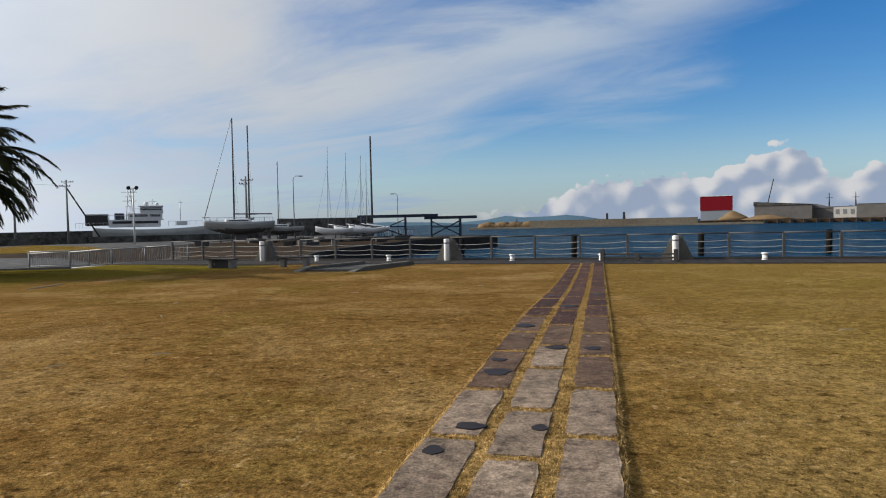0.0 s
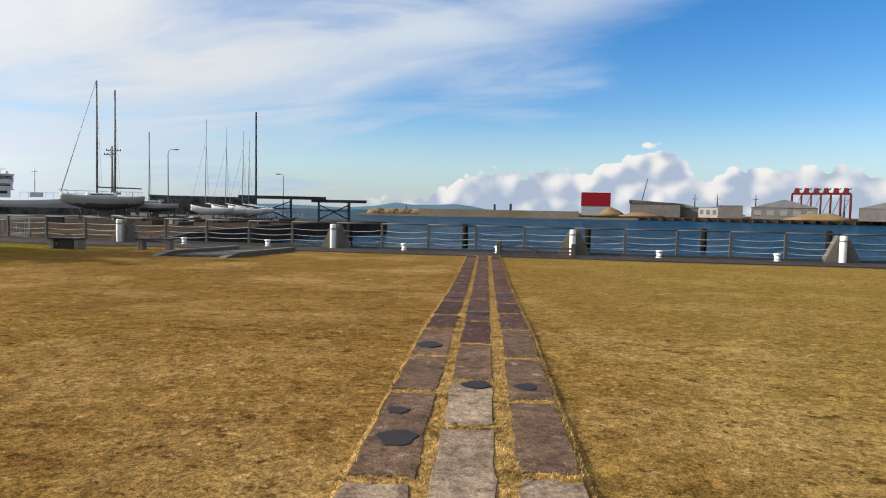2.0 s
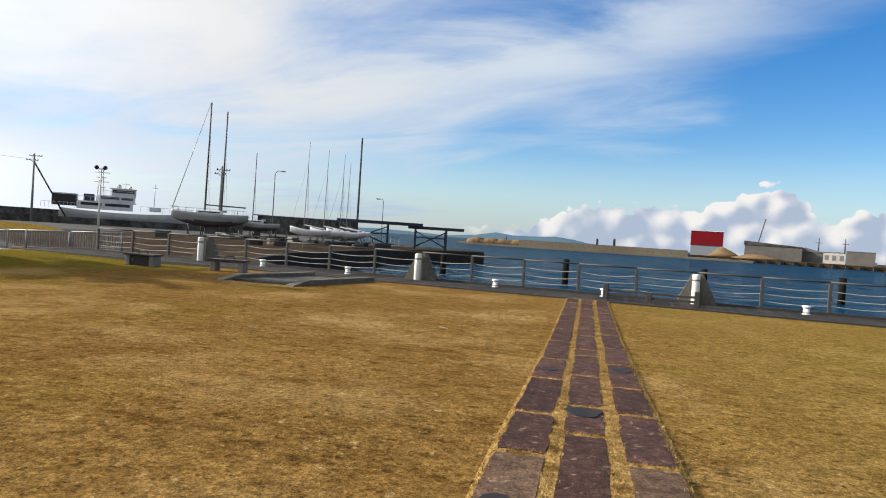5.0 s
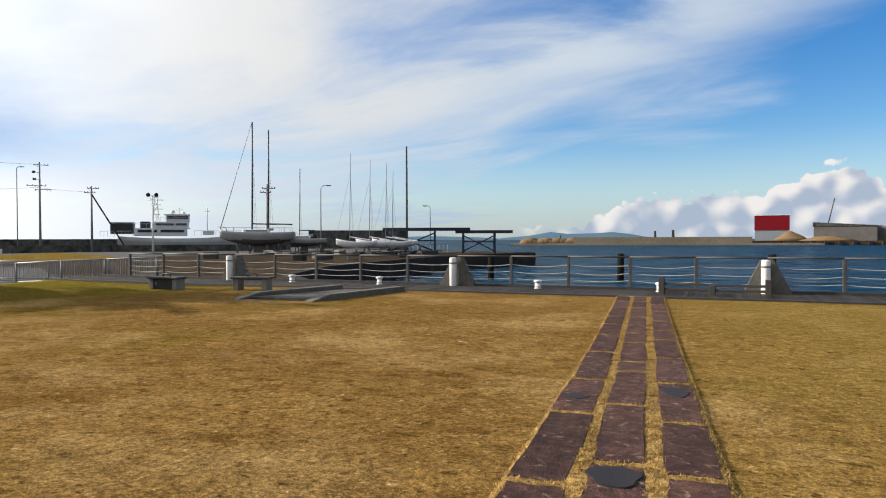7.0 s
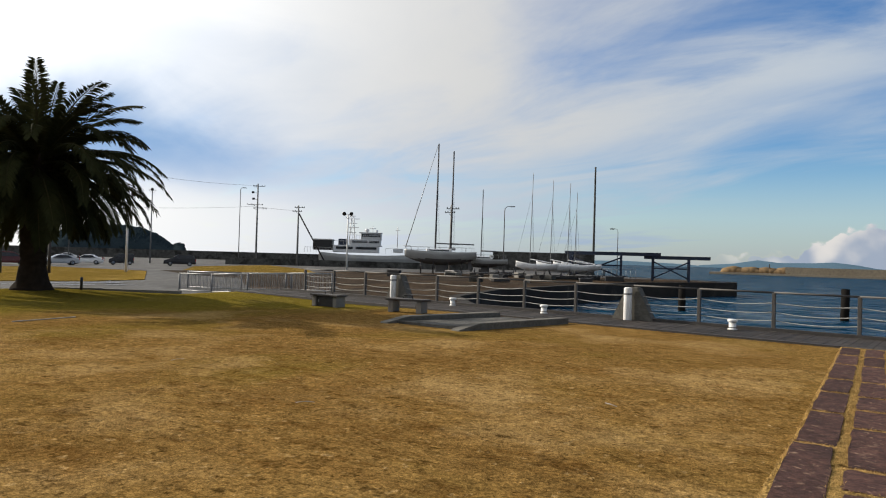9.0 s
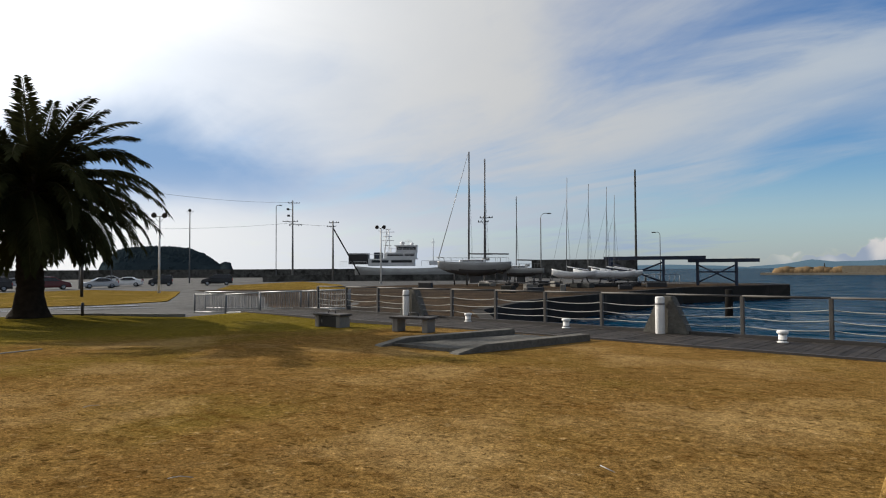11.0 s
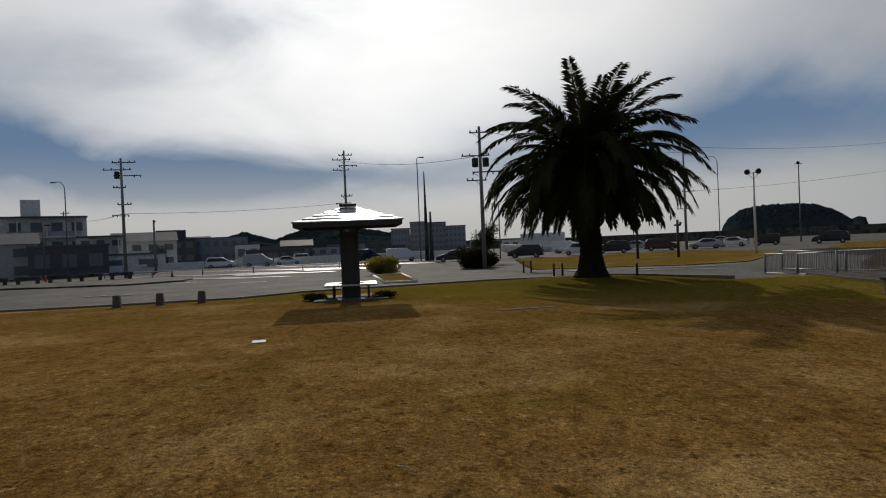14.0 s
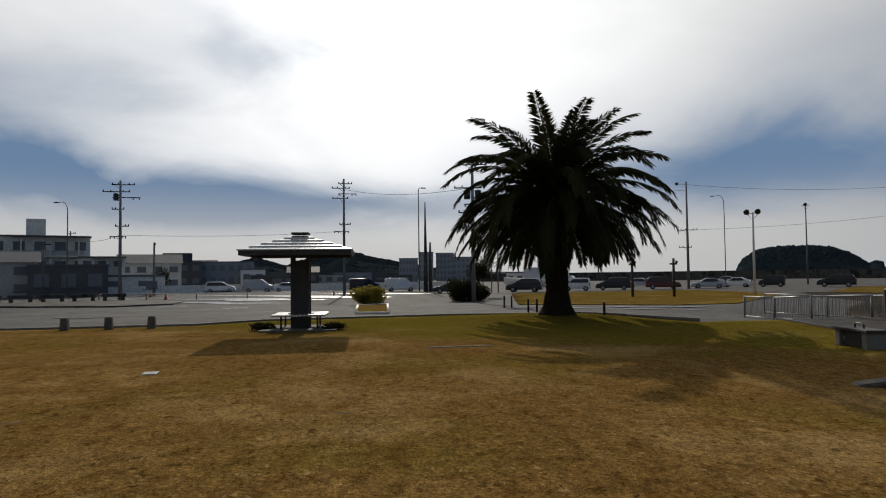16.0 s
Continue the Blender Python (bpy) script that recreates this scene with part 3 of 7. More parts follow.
def rbox(bm, c, s, rz=0.0, bev=0.01):
    """A box with bevelled edges."""
    t = bmesh.new()
    box(t, (0, 0, 0), s)
    bmesh.ops.bevel(t, geom=t.edges[:], offset=bev, segments=2, affect="EDGES", profile=0.6)
    t.transform(Matrix.Translation(c) @ Matrix.Rotation(radians(rz), 4, "Z"))
    me = bpy.data.meshes.new("tmp")
    t.to_mesh(me), t.free()
    bm.from_mesh(me)
    bpy.data.meshes.remove(me)


def tube(bm, path, radii, n=8, caps=True, mi=0):
    """A round bar along a list of points."""
    path = [Vector(p) for p in path]
    if isinstance(radii, (int, float)):
        radii = [radii] * len(path)
    rings, prev = [], None
    for i, p in enumerate(path):
        d = (path[min(i + 1, len(path) - 1)] - path[max(i - 1, 0)]).normalized()
        if prev is None:
            prev = d.orthogonal().normalized()
        prev = (prev - d * prev.dot(d)).normalized()
        q = d.cross(prev)
        rings.append([bm.verts.new(p + (prev * math.cos(2 * math.pi * k / n) + q * math.sin(2 * math.pi * k / n)) * radii[i]) for k in range(n)])
    for a, b in zip(rings, rings[1:]):
        for k in range(n):
            f = bm.faces.new((a[k], a[(k + 1) % n], b[(k + 1) % n], b[k]))
            f.smooth, f.material_index = True, mi
    if caps:
        for r, rev in ((rings[0], True), (rings[-1], False)):
            f = bm.faces.new(list(reversed(r)) if rev else r)
            f.material_index = mi


def lathe(bm, profile, n=20, at=(0, 0, 0)):
    """A turned shape from (radius, height) pairs."""
    rings = [[bm.verts.new((at[0] + r * math.cos(2 * math.pi * k / n), at[1] + r * math.sin(2 * math.pi * k / n), at[2] + z)) for k in range(n)] for r, z in profile]
    for a, b in zip(rings, rings[1:]):
        for k in range(n):
            bm.faces.new((a[k], a[(k + 1) % n], b[(k + 1) % n], b[k])).smooth = True
    bm.faces.new(list(reversed(rings[0]))), bm.faces.new(rings[-1])


def extrude_profile(bm, prof, y0, y1, inset=0.0, mi=0):
    """A side outline (x, z) drawn between y0 and y1; inset narrows the points above the waist."""
    zs = [z for _, z in prof]
    zm = (min(zs) + max(zs)) / 2
    a = [(x, y0 + (inset if z > zm else 0), z) for x, z in prof]
    b = [(x, y1 - (inset if z > zm else 0), z) for x, z in prof]
    n = len(prof)
    put(bm, a + b, [tuple(range(n - 1, -1, -1)), tuple(range(n, 2 * n))] + [(i, (i + 1) % n, n + (i + 1) % n, n + i) for i in range(n)], mi)


def mesh_of(name, bm, *mats):
    bmesh.ops.recalc_face_normals(bm, faces=bm.faces[:])
    me = bpy.data.meshes.new(name)
    bm.to_mesh(me)
    bm.free()
    for x in mats:
        me.materials.append(x)
    return me


def part(name, bm, mat, parent, label=""):
    me = bm if isinstance(bm, bpy.types.Mesh) else mesh_of(name, bm, mat)
    ob = new(name, me)
    ob.parent = parent
    return tagged(ob, label)


def thing(name, label, category, at=(0, 0, 0), rz=0.0, group="", kind=""):
    ob = new(name)
    ob.empty_display_size = 0.2
    ob.matrix_basis = pose(*at, 0, 0, rz)
    return tagged(ob, label, category, group, kind)


def solo(name, bm, mat, label, category, kind="", group=""):
    """A thing that is one mesh."""
    return tagged(new(name, mesh_of(name, bm, mat)), label, category, group, kind)


def B():
    return bmesh.new()


def smooth(lo, hi, x):
    t = min(max((x - lo) / (hi - lo), 0.0), 1.0)
    return t * t * (3 - 2 * t)


def lawn_z(x, y):
    """The lawn swells gently where the stone path starts, and rises round the palm."""
    h = 0.27 - 0.13 * smooth(12, 16.5, y) - 0.11 * smooth(15.5, 20, y) - 0.03 * smooth(20, 26, y)
    h *= smooth(-12, -3, x)
    h -= 0.075 * math.exp(-((x + 13.0) ** 2 + (y - 30.0) ** 2) / 9.0)
    return h + 0.14 * math.exp(-((x + 22.4) ** 2 + (y - 25.4) ** 2) / 6.0)


def rail_pt(s, off=0.0):
    """A point of the waterfront line, s metres along it from the first buttress, off metres towards the sea."""
    return (-11.95 + 0.986 * s + 0.168 * off, 33.45 - 0.168 * s + 0.986 * off)


RAIL_TURN = -9.67      # degrees by which the waterfront line is turned


def ground_z(x, y):
    """The asphalt falls gently away towards the car park."""
    return -0.10 - 0.30 * math.exp(-((x + 25.5) ** 2 + (y - 36.0) ** 2) / 26.0) - 0.48 * smooth(-22, -56, x) * (1 - 0.8 * smooth(62, 90, y + 0.35 * x + 20))


def west(x, y):
    """Where a thing sighted on level ground at x, y stands on the falling ground: its place and the ratio of the distances."""
    k = 1.0
    for _ in range(25):
        z = ground_z(1.7 + (x - 1.7) * k, 17 + (y - 17) * k)
        k = 0.6 * k + 0.4 * (1.63 - z) / 1.63
    return 1.7 + (x - 1.7) * k, 17 + (y - 17) * k, z, k



# ---------------------------------------------------------------- ground, sea, quay
from mathutils.geometry import delaunay_2d_cdt


def inside(p, poly):
    x, y, hit = p[0], p[1], False
    for (x0, y0), (x1, y1) in zip(poly, poly[1:] + poly[:1]):
        if (y0 > y) != (y1 > y) and x < (x1 - x0) * (y - y0) / (y1 - y0) + x0:
            hit = not hit
    return hit


def sheet(name, poly, z, mat, label, category, step=0.0, kind="structure", skirt=0.0, extra=()):
    """A ground sheet bounded by poly; z is a height or a function; skirt is the depth of its side."""
    zf = z if callable(z) else (lambda x, y: z)
    pts = list(poly)
    if step:
        edge = []
        for (x0, y0), (x1, y1) in zip(poly, poly[1:] + poly[:1]):
            n = max(1, int(math.hypot(x1 - x0, y1 - y0) / step))
            edge += [(x0 + (x1 - x0) * i / n, y0 + (y1 - y0) * i / n) for i in range(n)]
        pts = edge
    rim = len(pts)
    if step:
        xs, ys = [p[0] for p in poly], [p[1] for p in poly]
        y = min(ys) + step / 2
        while y < max(ys):
            x = min(xs) + step / 2
            while x < max(xs):
                if inside((x, y), poly):
                    pts.append((x, y))
                x += step
            y += step
    pts += list(extra)
    vs, _, fs, *_ = delaunay_2d_cdt([Vector(p) for p in pts], [], [list(range(rim))], 1, 1e-4)
    verts = [(v.x, v.y, zf(v.x, v.y)) for v in vs]
    faces = [tuple(f) for f in fs]
    if skirt:
        base = len(verts)
        verts += [(x, y, zf(x, y) - skirt) for x, y in pts[:rim]]
        near = {(round(v.x, 3), round(v.y, 3)): i for i, v in enumerate(vs)}
        idx = [near.get((round(x, 3), round(y, 3)), i) for i, (x, y) in enumerate(pts[:rim])]
        faces += [(idx[i], base + i, base + (i + 1) % rim, idx[(i + 1) % rim]) for i in range(rim)]
    me = bpy.data.meshes.new(name)
    me.from_pydata(verts, [], faces)
    me.materials.append(mat)
    for p in me.polygons:
        p.use_smooth = abs(p.normal.z) > 0.5
    return tagged(new(name, me), label, category, "", kind)


sheet("water", [(-4500, -2500), (4500, -2500), (4500, 4500), (-4500, 4500)], -1.5, M_SEA, "choppy dark blue sea water of the harbour", "sea")
QUAY = [rail_pt(75, 0.5), rail_pt(3.4, 0.5), (-12.4, 39), (-14.3, 48), (-13.8, 62), (-12.5, 76), (-8.5, 84), (-5.2, 90), (-5.6, 94), (-12, 97), (-24, 104), (-36, 118), (-40, 152), (-100, 156), (-150, 122), (-185, 100), (-205, 50), (-420, 30), (-1200, -20), (-1200, -1500), (1200, -1500), (1200, -60), (120, -10)]
GRID = [(-150 + 5 * i, -80 + 5 * j) for i in range(42) for j in range(44)] + [(-31.3 + 1.7 * i, 29.6 + 1.7 * j) for i in range(7) for j in range(6)]
sheet("ground", QUAY, ground_z, M_ASPHALT, "worn grey asphalt ground behind the quay wall", "ground", skirt=3.0, extra=[p for p in GRID if inside(p, QUAY)])
sheet("hardstand", [rail_pt(-8, 0.6), rail_pt(3.3, 0.45), (-12.6, 39), (-14.5, 48), (-14.0, 62), (-12.7, 76), (-9, 84), (-6, 90), (-12, 95), (-40, 84), (-64, 62), (-36, 48), (-27, 40)], lambda x, y: ground_z(x, y) + 0.01, M_DIRT, "brown dirt boatyard hardstand beside the basin", "hardstand", step=4.0)
wall_pts = QUAY[1:11]
bm = B()
for (x0, y0), (x1, y1) in zip(wall_pts, wall_pts[1:]):
    d = math.hypot(x1 - x0, y1 - y0)
    box(bm, ((x0 + x1) / 2, (y0 + y1) / 2, -1.53), (d + 0.3, 0.5, 2.96), math.degrees(math.atan2(y1 - y0, x1 - x0)))
solo("quay_wall", bm, M_QUAY, "dark tide-stained concrete quay wall of the basin", "quay wall", "structure")
LAWN = [rail_pt(60, -2.35), rail_pt(-7.2, -2.35), (-19.3, 29.4), (-22.0, 27.9), (-24.4, 26.0), (-24.9, 21.6), (-23.4, 14.5), (-21.6, 12.4), (-21.0, 7), (-21.0, -30), (45, -30)]
sheet("lawn", LAWN, lambda x, y: lawn_z(x, y) + 0.006 * (noise.noise(Vector((x * 0.5, y * 0.5, 0)))), M_LAWN, "dry yellow-brown winter lawn with green patches", "lawn", step=0.7, skirt=0.14)
sheet("grass_verge", [west(*p)[:2] for p in ((-33, 25.6), (-53.2, 28.8), (-56, 46), (-44, 47), (-30.5, 36.5), (-29.8, 33.0))], lambda x, y: ground_z(x, y) + 0.05, M_LAWN, "yellow dry grass verge beside the car park", "lawn", step=2.0, skirt=0.06)
sheet("far_verge", [west(*p)[:2] for p in ((-46, 52), (-58, 63), (-66, 82), (-48, 70), (-36, 58))], lambda x, y: ground_z(x, y) + 0.04, M_LAWN, "thin dry grass strip before the boatyard", "lawn", step=3.0)
for k, (cx, cy, a, b) in enumerate(((-27.5, 29.4, 3.6, 0.55), (-31.5, 31.5, 4.2, 0.6), (-56, 8, 12, 4.0), (-61, 15, 9, 3.5), (-52, 0.5, 7, 1.2))):
    pts = [(cx + a * math.cos(q) * (1 + 0.2 * math.sin(3 * q + k)) * 0.6 + b * math.sin(q) * 0.4, cy + a * math.cos(q) * 0.8 + b * math.sin(q) * (1 + 0.3 * math.sin(5 * q))) for q in [2 * math.pi * i / 26 for i in range(26)]]
    sheet("puddle", [west(*p)[:2] for p in pts], lambda x, y: ground_z(x, y) + 0.035, M_WET, "wet sheet of rainwater on the asphalt", "puddle", step=2.0, kind="")

for k, (x0, y0, x1, y1, w) in enumerate(((-60.5, -2.6, -54.0, 9.9, 1.1), (-69.5, -2.5, -60.6, 13.1, 2.2), (-94, -32, -83, -9, 2.6), (-71, 8, -66, 17, 1.6), (-34.2, 30.8, -32.4, 36.0, 0.35), (-30.9, 3.2, -30.4, 5.6, 0.35), (-65.5, -23.0, -71.0, -7.0, 2.6))):
    d = Vector((x1 - x0, y1 - y0))
    nrm = Vector((-d.y, d.x)).normalized()
    pts = []
    for i in range(40):
        q = 2 * math.pi * i / 40
        f, g = 0.5 + 0.5 * math.cos(q), math.sin(q) * (1 + 0.55 * math.sin(4 * q + k) + 0.3 * math.sin(9 * q + 2 * k))
        pts.append((x0 + d.x * f + nrm.x * g * w, y0 + d.y * f + nrm.y * g * w))
    sheet("puddle", pts, lambda x, y: ground_z(x, y) + 0.04, M_WET, "long wet sheet of rainwater on the road", "puddle", step=2.0, kind="")

# kerb along the lawn's landward edge, stone by stone
kerb = thing("lawn_kerb", "low grey concrete kerb edging the lawn", "kerb", kind="structure")
edge = [(-21.0, -6), (-21.0, 7), (-21.6, 12.4), (-23.4, 14.5), (-24.9, 21.6), (-24.4, 26.0), (-22.0, 27.9), (-19.3, 29.4)]
for (x0, y0), (x1, y1) in zip(edge, edge[1:]):
    d = math.hypot(x1 - x0, y1 - y0)
    n = max(1, round(d / 1.0))
    for i in range(n):
        f = (i + 0.5) / n
        bm = B()
        rbox(bm, (0, 0, 0), (d / n - 0.012, 0.14, 0.20), 0, 0.015)
        k = part("kerb_stone", bm, M_CONC, kerb)
        k.matrix_basis = pose(x0 + (x1 - x0) * f - 0.09, y0 + (y1 - y0) * f, lawn_z(x0, y0) - 0.03, 0, 0, math.degrees(math.atan2(y1 - y0, x1 - x0)))

# white road lines
for i, (x, y, l, w, a) in enumerate(((-44, 3, 3.0, 0.15, 80), (-37.5, 6, 2.4, 0.15, 80), (-34, 10.5, 1.8, 0.12, 80), (-48, -1, 1.5, 0.12, 80))):
    bm = B()
    box(bm, (0, 0, 0), (l, w, 0.006))
    ob = solo("road_line", bm, M_WHITE, "worn white painted line on the asphalt", "road marking", "structure")
    wx, wy, wz, _ = west(x, y)
    ob.matrix_basis = pose(wx, wy, wz + 0.035, 0, 0, a)

# ---------------------------------------------------------------- boardwalk and railing
deck = thing("boardwalk", "weathered grey timber boardwalk along the water", "boardwalk", kind="structure")
bm = B()
a, b = rail_pt(17, -1.0), None
box(bm, (a[0], a[1], -0.07), (50, 2.5, 0.06), RAIL_TURN)
part("joist_frame", bm, M_DARKWOOD, deck, "dark frame under the boards")
BOARDS = [mesh_of("board", (lambda q: (rbox(q, (0, 0, 0), (0.148, 2.62 + 0.02 * i, 0.04), 0, 0.006), q)[1])(B()), M_DECK) for i in range(4)]
bm = B()
for s0, s1 in ((-7.6, 59),):
    x, y = rail_pt((s0 + s1) / 2, -2.37)
    box(bm, (x, y, -0.04), (s1 - s0, 0.10, 0.17), RAIL_TURN)
part("edge_beam", bm, M_DARKWOOD, deck, "dark timber edge beam")

rail = thing("waterfront_railing", "grey steel railing with sagging pale ropes", "railing")
PITCH = 1.91
bm = B()
rbox(bm, (0, 0, 0.51), (0.09, 0.09, 1.02), 0, 0.012)
rbox(bm, (0, 0, 0.012), (0.16, 0.16, 0.024), 0, 0.004)
POST = mesh_of("post", bm, M_RAIL)
rng = random.Random(3)
for i in range(-3, 26):
    x, y = rail_pt(i * PITCH, 0.12)
    if i % 5 or i < 0:
        p = part("post", POST, None, rail)
        p.matrix_basis = pose(x, y, 0.0, 0, 0, RAIL_TURN)
    if i < 25:
        x1, y1 = rail_pt((i + 1) * PITCH, 0.12)
        bm = B()
        tube(bm, [(x, y, 1.03), (x1, y1, 1.03)], 0.027, 8)
        part("top_rail", bm, M_RAIL, rail)
        for z in (0.30, 0.52, 0.76):
            sag = rng.uniform(0.03, 0.075)
            bm = B()
            tube(bm, [(x + (x1 - x) * k / 8, y + (y1 - y) * k / 8, z - sag * 4 * (k / 8) * (1 - k / 8)) for k in range(9)], 0.014, 6, False)
            part("rope", bm, M_ROPE, rail, "pale sagging rope")
bm = B()
x, y = rail_pt(20, 0.12)
box(bm, (x, y, 0.05), (55, 0.12, 0.10), RAIL_TURN)
part("kick_board", bm, M_DARKWOOD, rail, "dark kick board")


def buttress(s):
    """A triangular concrete fin across the rail with a white pipe post before it."""
    x, y = rail_pt(s, 0.10)
    t = thing("mooring_buttress", "triangular grey concrete buttress with white pipe post", "buttress", (x, y, -0.02), RAIL_TURN, "buttresses along the railing")
    bm = B()
    prof = [(-0.62, 0.0), (0.62, 0.0), (0.62, 0.06), (0.17, 1.0), (-0.17, 1.0), (-0.62, 0.06)]
    extrude_profile(bm, prof, -0.12, 0.22)
    bmesh.ops.bevel(bm, geom=bm.edges[:], offset=0.02, segments=2, affect="EDGES")
    part("fin", bm, M_FIN, t, "stained concrete fin")
    bm = B()
    lathe(bm, [(0.115, 0), (0.12, 0.02), (0.12, 0.96), (0.112, 0.985), (0.08, 1.0), (0.0, 1.004)], 20, (-0.06, -0.27, 0))
    part("pipe_post", bm, M_WHITE, t, "white painted pipe post")
    bm = B()
    lathe(bm, [(0.122, 0), (0.128, 0.01), (0.128, 0.05), (0.122, 0.06)], 20, (-0.06, -0.27, 0.78))
    part("band", bm, M_GALV, t, "grey metal band")


for s in (0, 9.55, 19.1, 28.65, 38.2):
    buttress(s)


def bollard(s, off=-0.42):
    x, y = rail_pt(s, off)
    t = thing("bollard_light", "short white bollard light on the boardwalk", "bollard", (x, y, 0.02), 0, "bollard lights on the boardwalk")
    bm = B()
    lathe(bm, [(0.14, 0), (0.14, 0.02), (0.105, 0.03), (0.105, 0.22)], 18)
    part("body", bm, M_WHITE, t)
    bm = B()
    lathe(bm, [(0.135, 0.22), (0.145, 0.235), (0.145, 0.285), (0.12, 0.30), (0.0, 0.305)], 18)
    part("cap", bm, M_WHITE, t)
    bm = B()
    lathe(bm, [(0.108, 0.05), (0.108, 0.08)], 18)
    part("slot", bm, M_GALV, t, "grey louvre band")
    t.scale = (0.86, 0.86, 0.92)


for s in (3.1, 6.8, 12.5, 16.2, 22.2, 26.3, 30.2, 34.5, 40):
    bollard(s)


def low_barrier(s):
    """A dark timber post with two low bars, at the end of the path."""
    x, y = rail_pt(s, -1.05)
    t = thing("low_barrier", "low dark timber barrier at the boardwalk edge", "barrier", (x, y, 0.0), RAIL_TURN - 4)
    for i, (px, h) in enumerate(((0, 0.50), (1.35, 0.30), (2.75, 0.48))):
        bm = B()
        rbox(bm, (px, 0, h / 2), (0.16, 0.16, h), 0, 0.015)
        part("post", bm, M_DARKWOOD, t)
    for z in (0.30, 0.16):
        bm = B()
        rbox(bm, (1.4, -0.02, z), (2.8, 0.07, 0.07), 0, 0.01)
        part("bar", bm, M_DARKWOOD, t)


low_barrier(16.3)
low_barrier(31.5)


def bench(x, y, rz, box_front):
    t = thing("stone_bench", "dark slab bench on pale stone legs" if not box_front else "dark boxed bench on pale stone legs with steel loop", "bench", (x, y, lawn_z(x, y)), rz, "benches by the boardwalk")
    for sx in (-0.49, 0.49):
        bm = B()
        rbox(bm, (sx, 0, 0.18), (0.18, 0.42, 0.36), 0, 0.02)
        part("leg", bm, M_CONC, t, "pale concrete leg")
    bm = B()
    rbox(bm, (0, 0, 0.395), (1.30, 0.50, 0.06), 0, 0.012)
    part("seat", bm, M_DARKWOOD, t, "dark slab seat")
    if box_front:
        bm = B()
        rbox(bm, (0, 0.02, 0.18), (0.78, 0.34, 0.33), 0, 0.01)
        part("box", bm, M_BLACK, t, "black box under the seat")
        bm = B()
        rbox(bm, (-0.32, -0.155, 0.19), (0.05, 0.012, 0.09), 0, 0.003)
        part("tag", bm, M_GALV, t, "small pale plate")
    bm = B()
    tube(bm, [(-0.16, 0, 0.43), (-0.16, 0, 0.50), (-0.11, 0, 0.53), (0.11, 0, 0.53), (0.16, 0, 0.50), (0.16, 0, 0.43)], 0.018, 8)
    part("armrest", bm, M_BLACK, t, "black steel loop armrest")


bench(-12.15, 29.55, -6, True)
bench(-8.65, 29.05, 3, False)


def ramp_kerb(p, q, h=0.16):
    bm = B()
    d = Vector((q[0] - p[0], q[1] - p[1], 0))
    L = d.length
    prof = [(0, -0.05), (L, -0.05), (L, h), (0.75, h), (0.05, 0.03)]
    extrude_profile(bm, prof, -0.16, 0.16)
    bmesh.ops.bevel(bm, geom=bm.edges[:], offset=0.02, segments=2, affect="EDGES")
    ob = solo("ramp_kerb", bm, M_FIN, "low grey concrete kerb with a sloped end", "kerb", group="kerbs of the ramp")
    ob.matrix_basis = pose(p[0], p[1], 0.0, 0, 0, math.degrees(math.atan2(d.y, d.x)))


ramp_kerb((-7.3, 25.75), (-5.9, 29.6))
ramp_kerb((-5.1, 25.45), (-3.75, 29.3))
sheet("ramp", [(-7.0, 26.0), (-5.15, 25.75), (-3.85, 29.3), (-5.85, 29.65)], lambda x, y: lawn_z(x, y) + 0.03 + 0.01 * (29.6 - y), M_CONC_DARK, "dark wet concrete ramp between the kerbs", "ramp", step=0.6, skirt=0.12)

# ---------------------------------------------------------------- mesh fence beside the boardwalk


def fence(pts, label):
    t = thing("mesh_fence", label, "fence", group="fences by the boardwalk")
    for p, q in zip(pts, pts[1:]):
        P_, Q_ = Vector(p), Vector(q)
        for z in (0.06, 0.92):
            bm = B()
            tube(bm, [P_ + Vector((0, 0, z)), Q_ + Vector((0, 0, z))], 0.028, 8)
            part("rail", bm, M_HULL, t, "pale galvanised rail")
        bm = B()
        n = int((Q_ - P_).length / 0.11)
        for i in range(1, n):
            w = P_.lerp(Q_, i / n)
            tube(bm, [w + Vector((0, 0, 0.06)), w + Vector((0, 0, 0.92))], 0.009, 4, False)
        tagged(part("infill", bm, M_GALV, t, "thin upright bars"), kind="stuff")
    for p in pts:
        bm = B()
        tube(bm, [(p[0], p[1], p[2] - 0.06), (p[0], p[1], p[2] + 0.96)], 0.04, 10)
        part("post", bm, M_GALV, t)


def on_ground(*pts):
    return [(x, y, ground_z(x, y) + 0.01) for x, y in pts]


fence(on_ground((-26.4, 34.9), (-23.7, 34.65), (-21.0, 34.4), (-20.2, 36.1), (-18.4, 37.4)), "galvanised steel fence with thin upright bars")
fence(on_ground((-28.2, 36.9), (-25.0, 37.8), (-21.6, 38.0), (-18.5, 37.6)), "galvanised steel fence behind the ramp")

# ---------------------------------------------------------------- palm


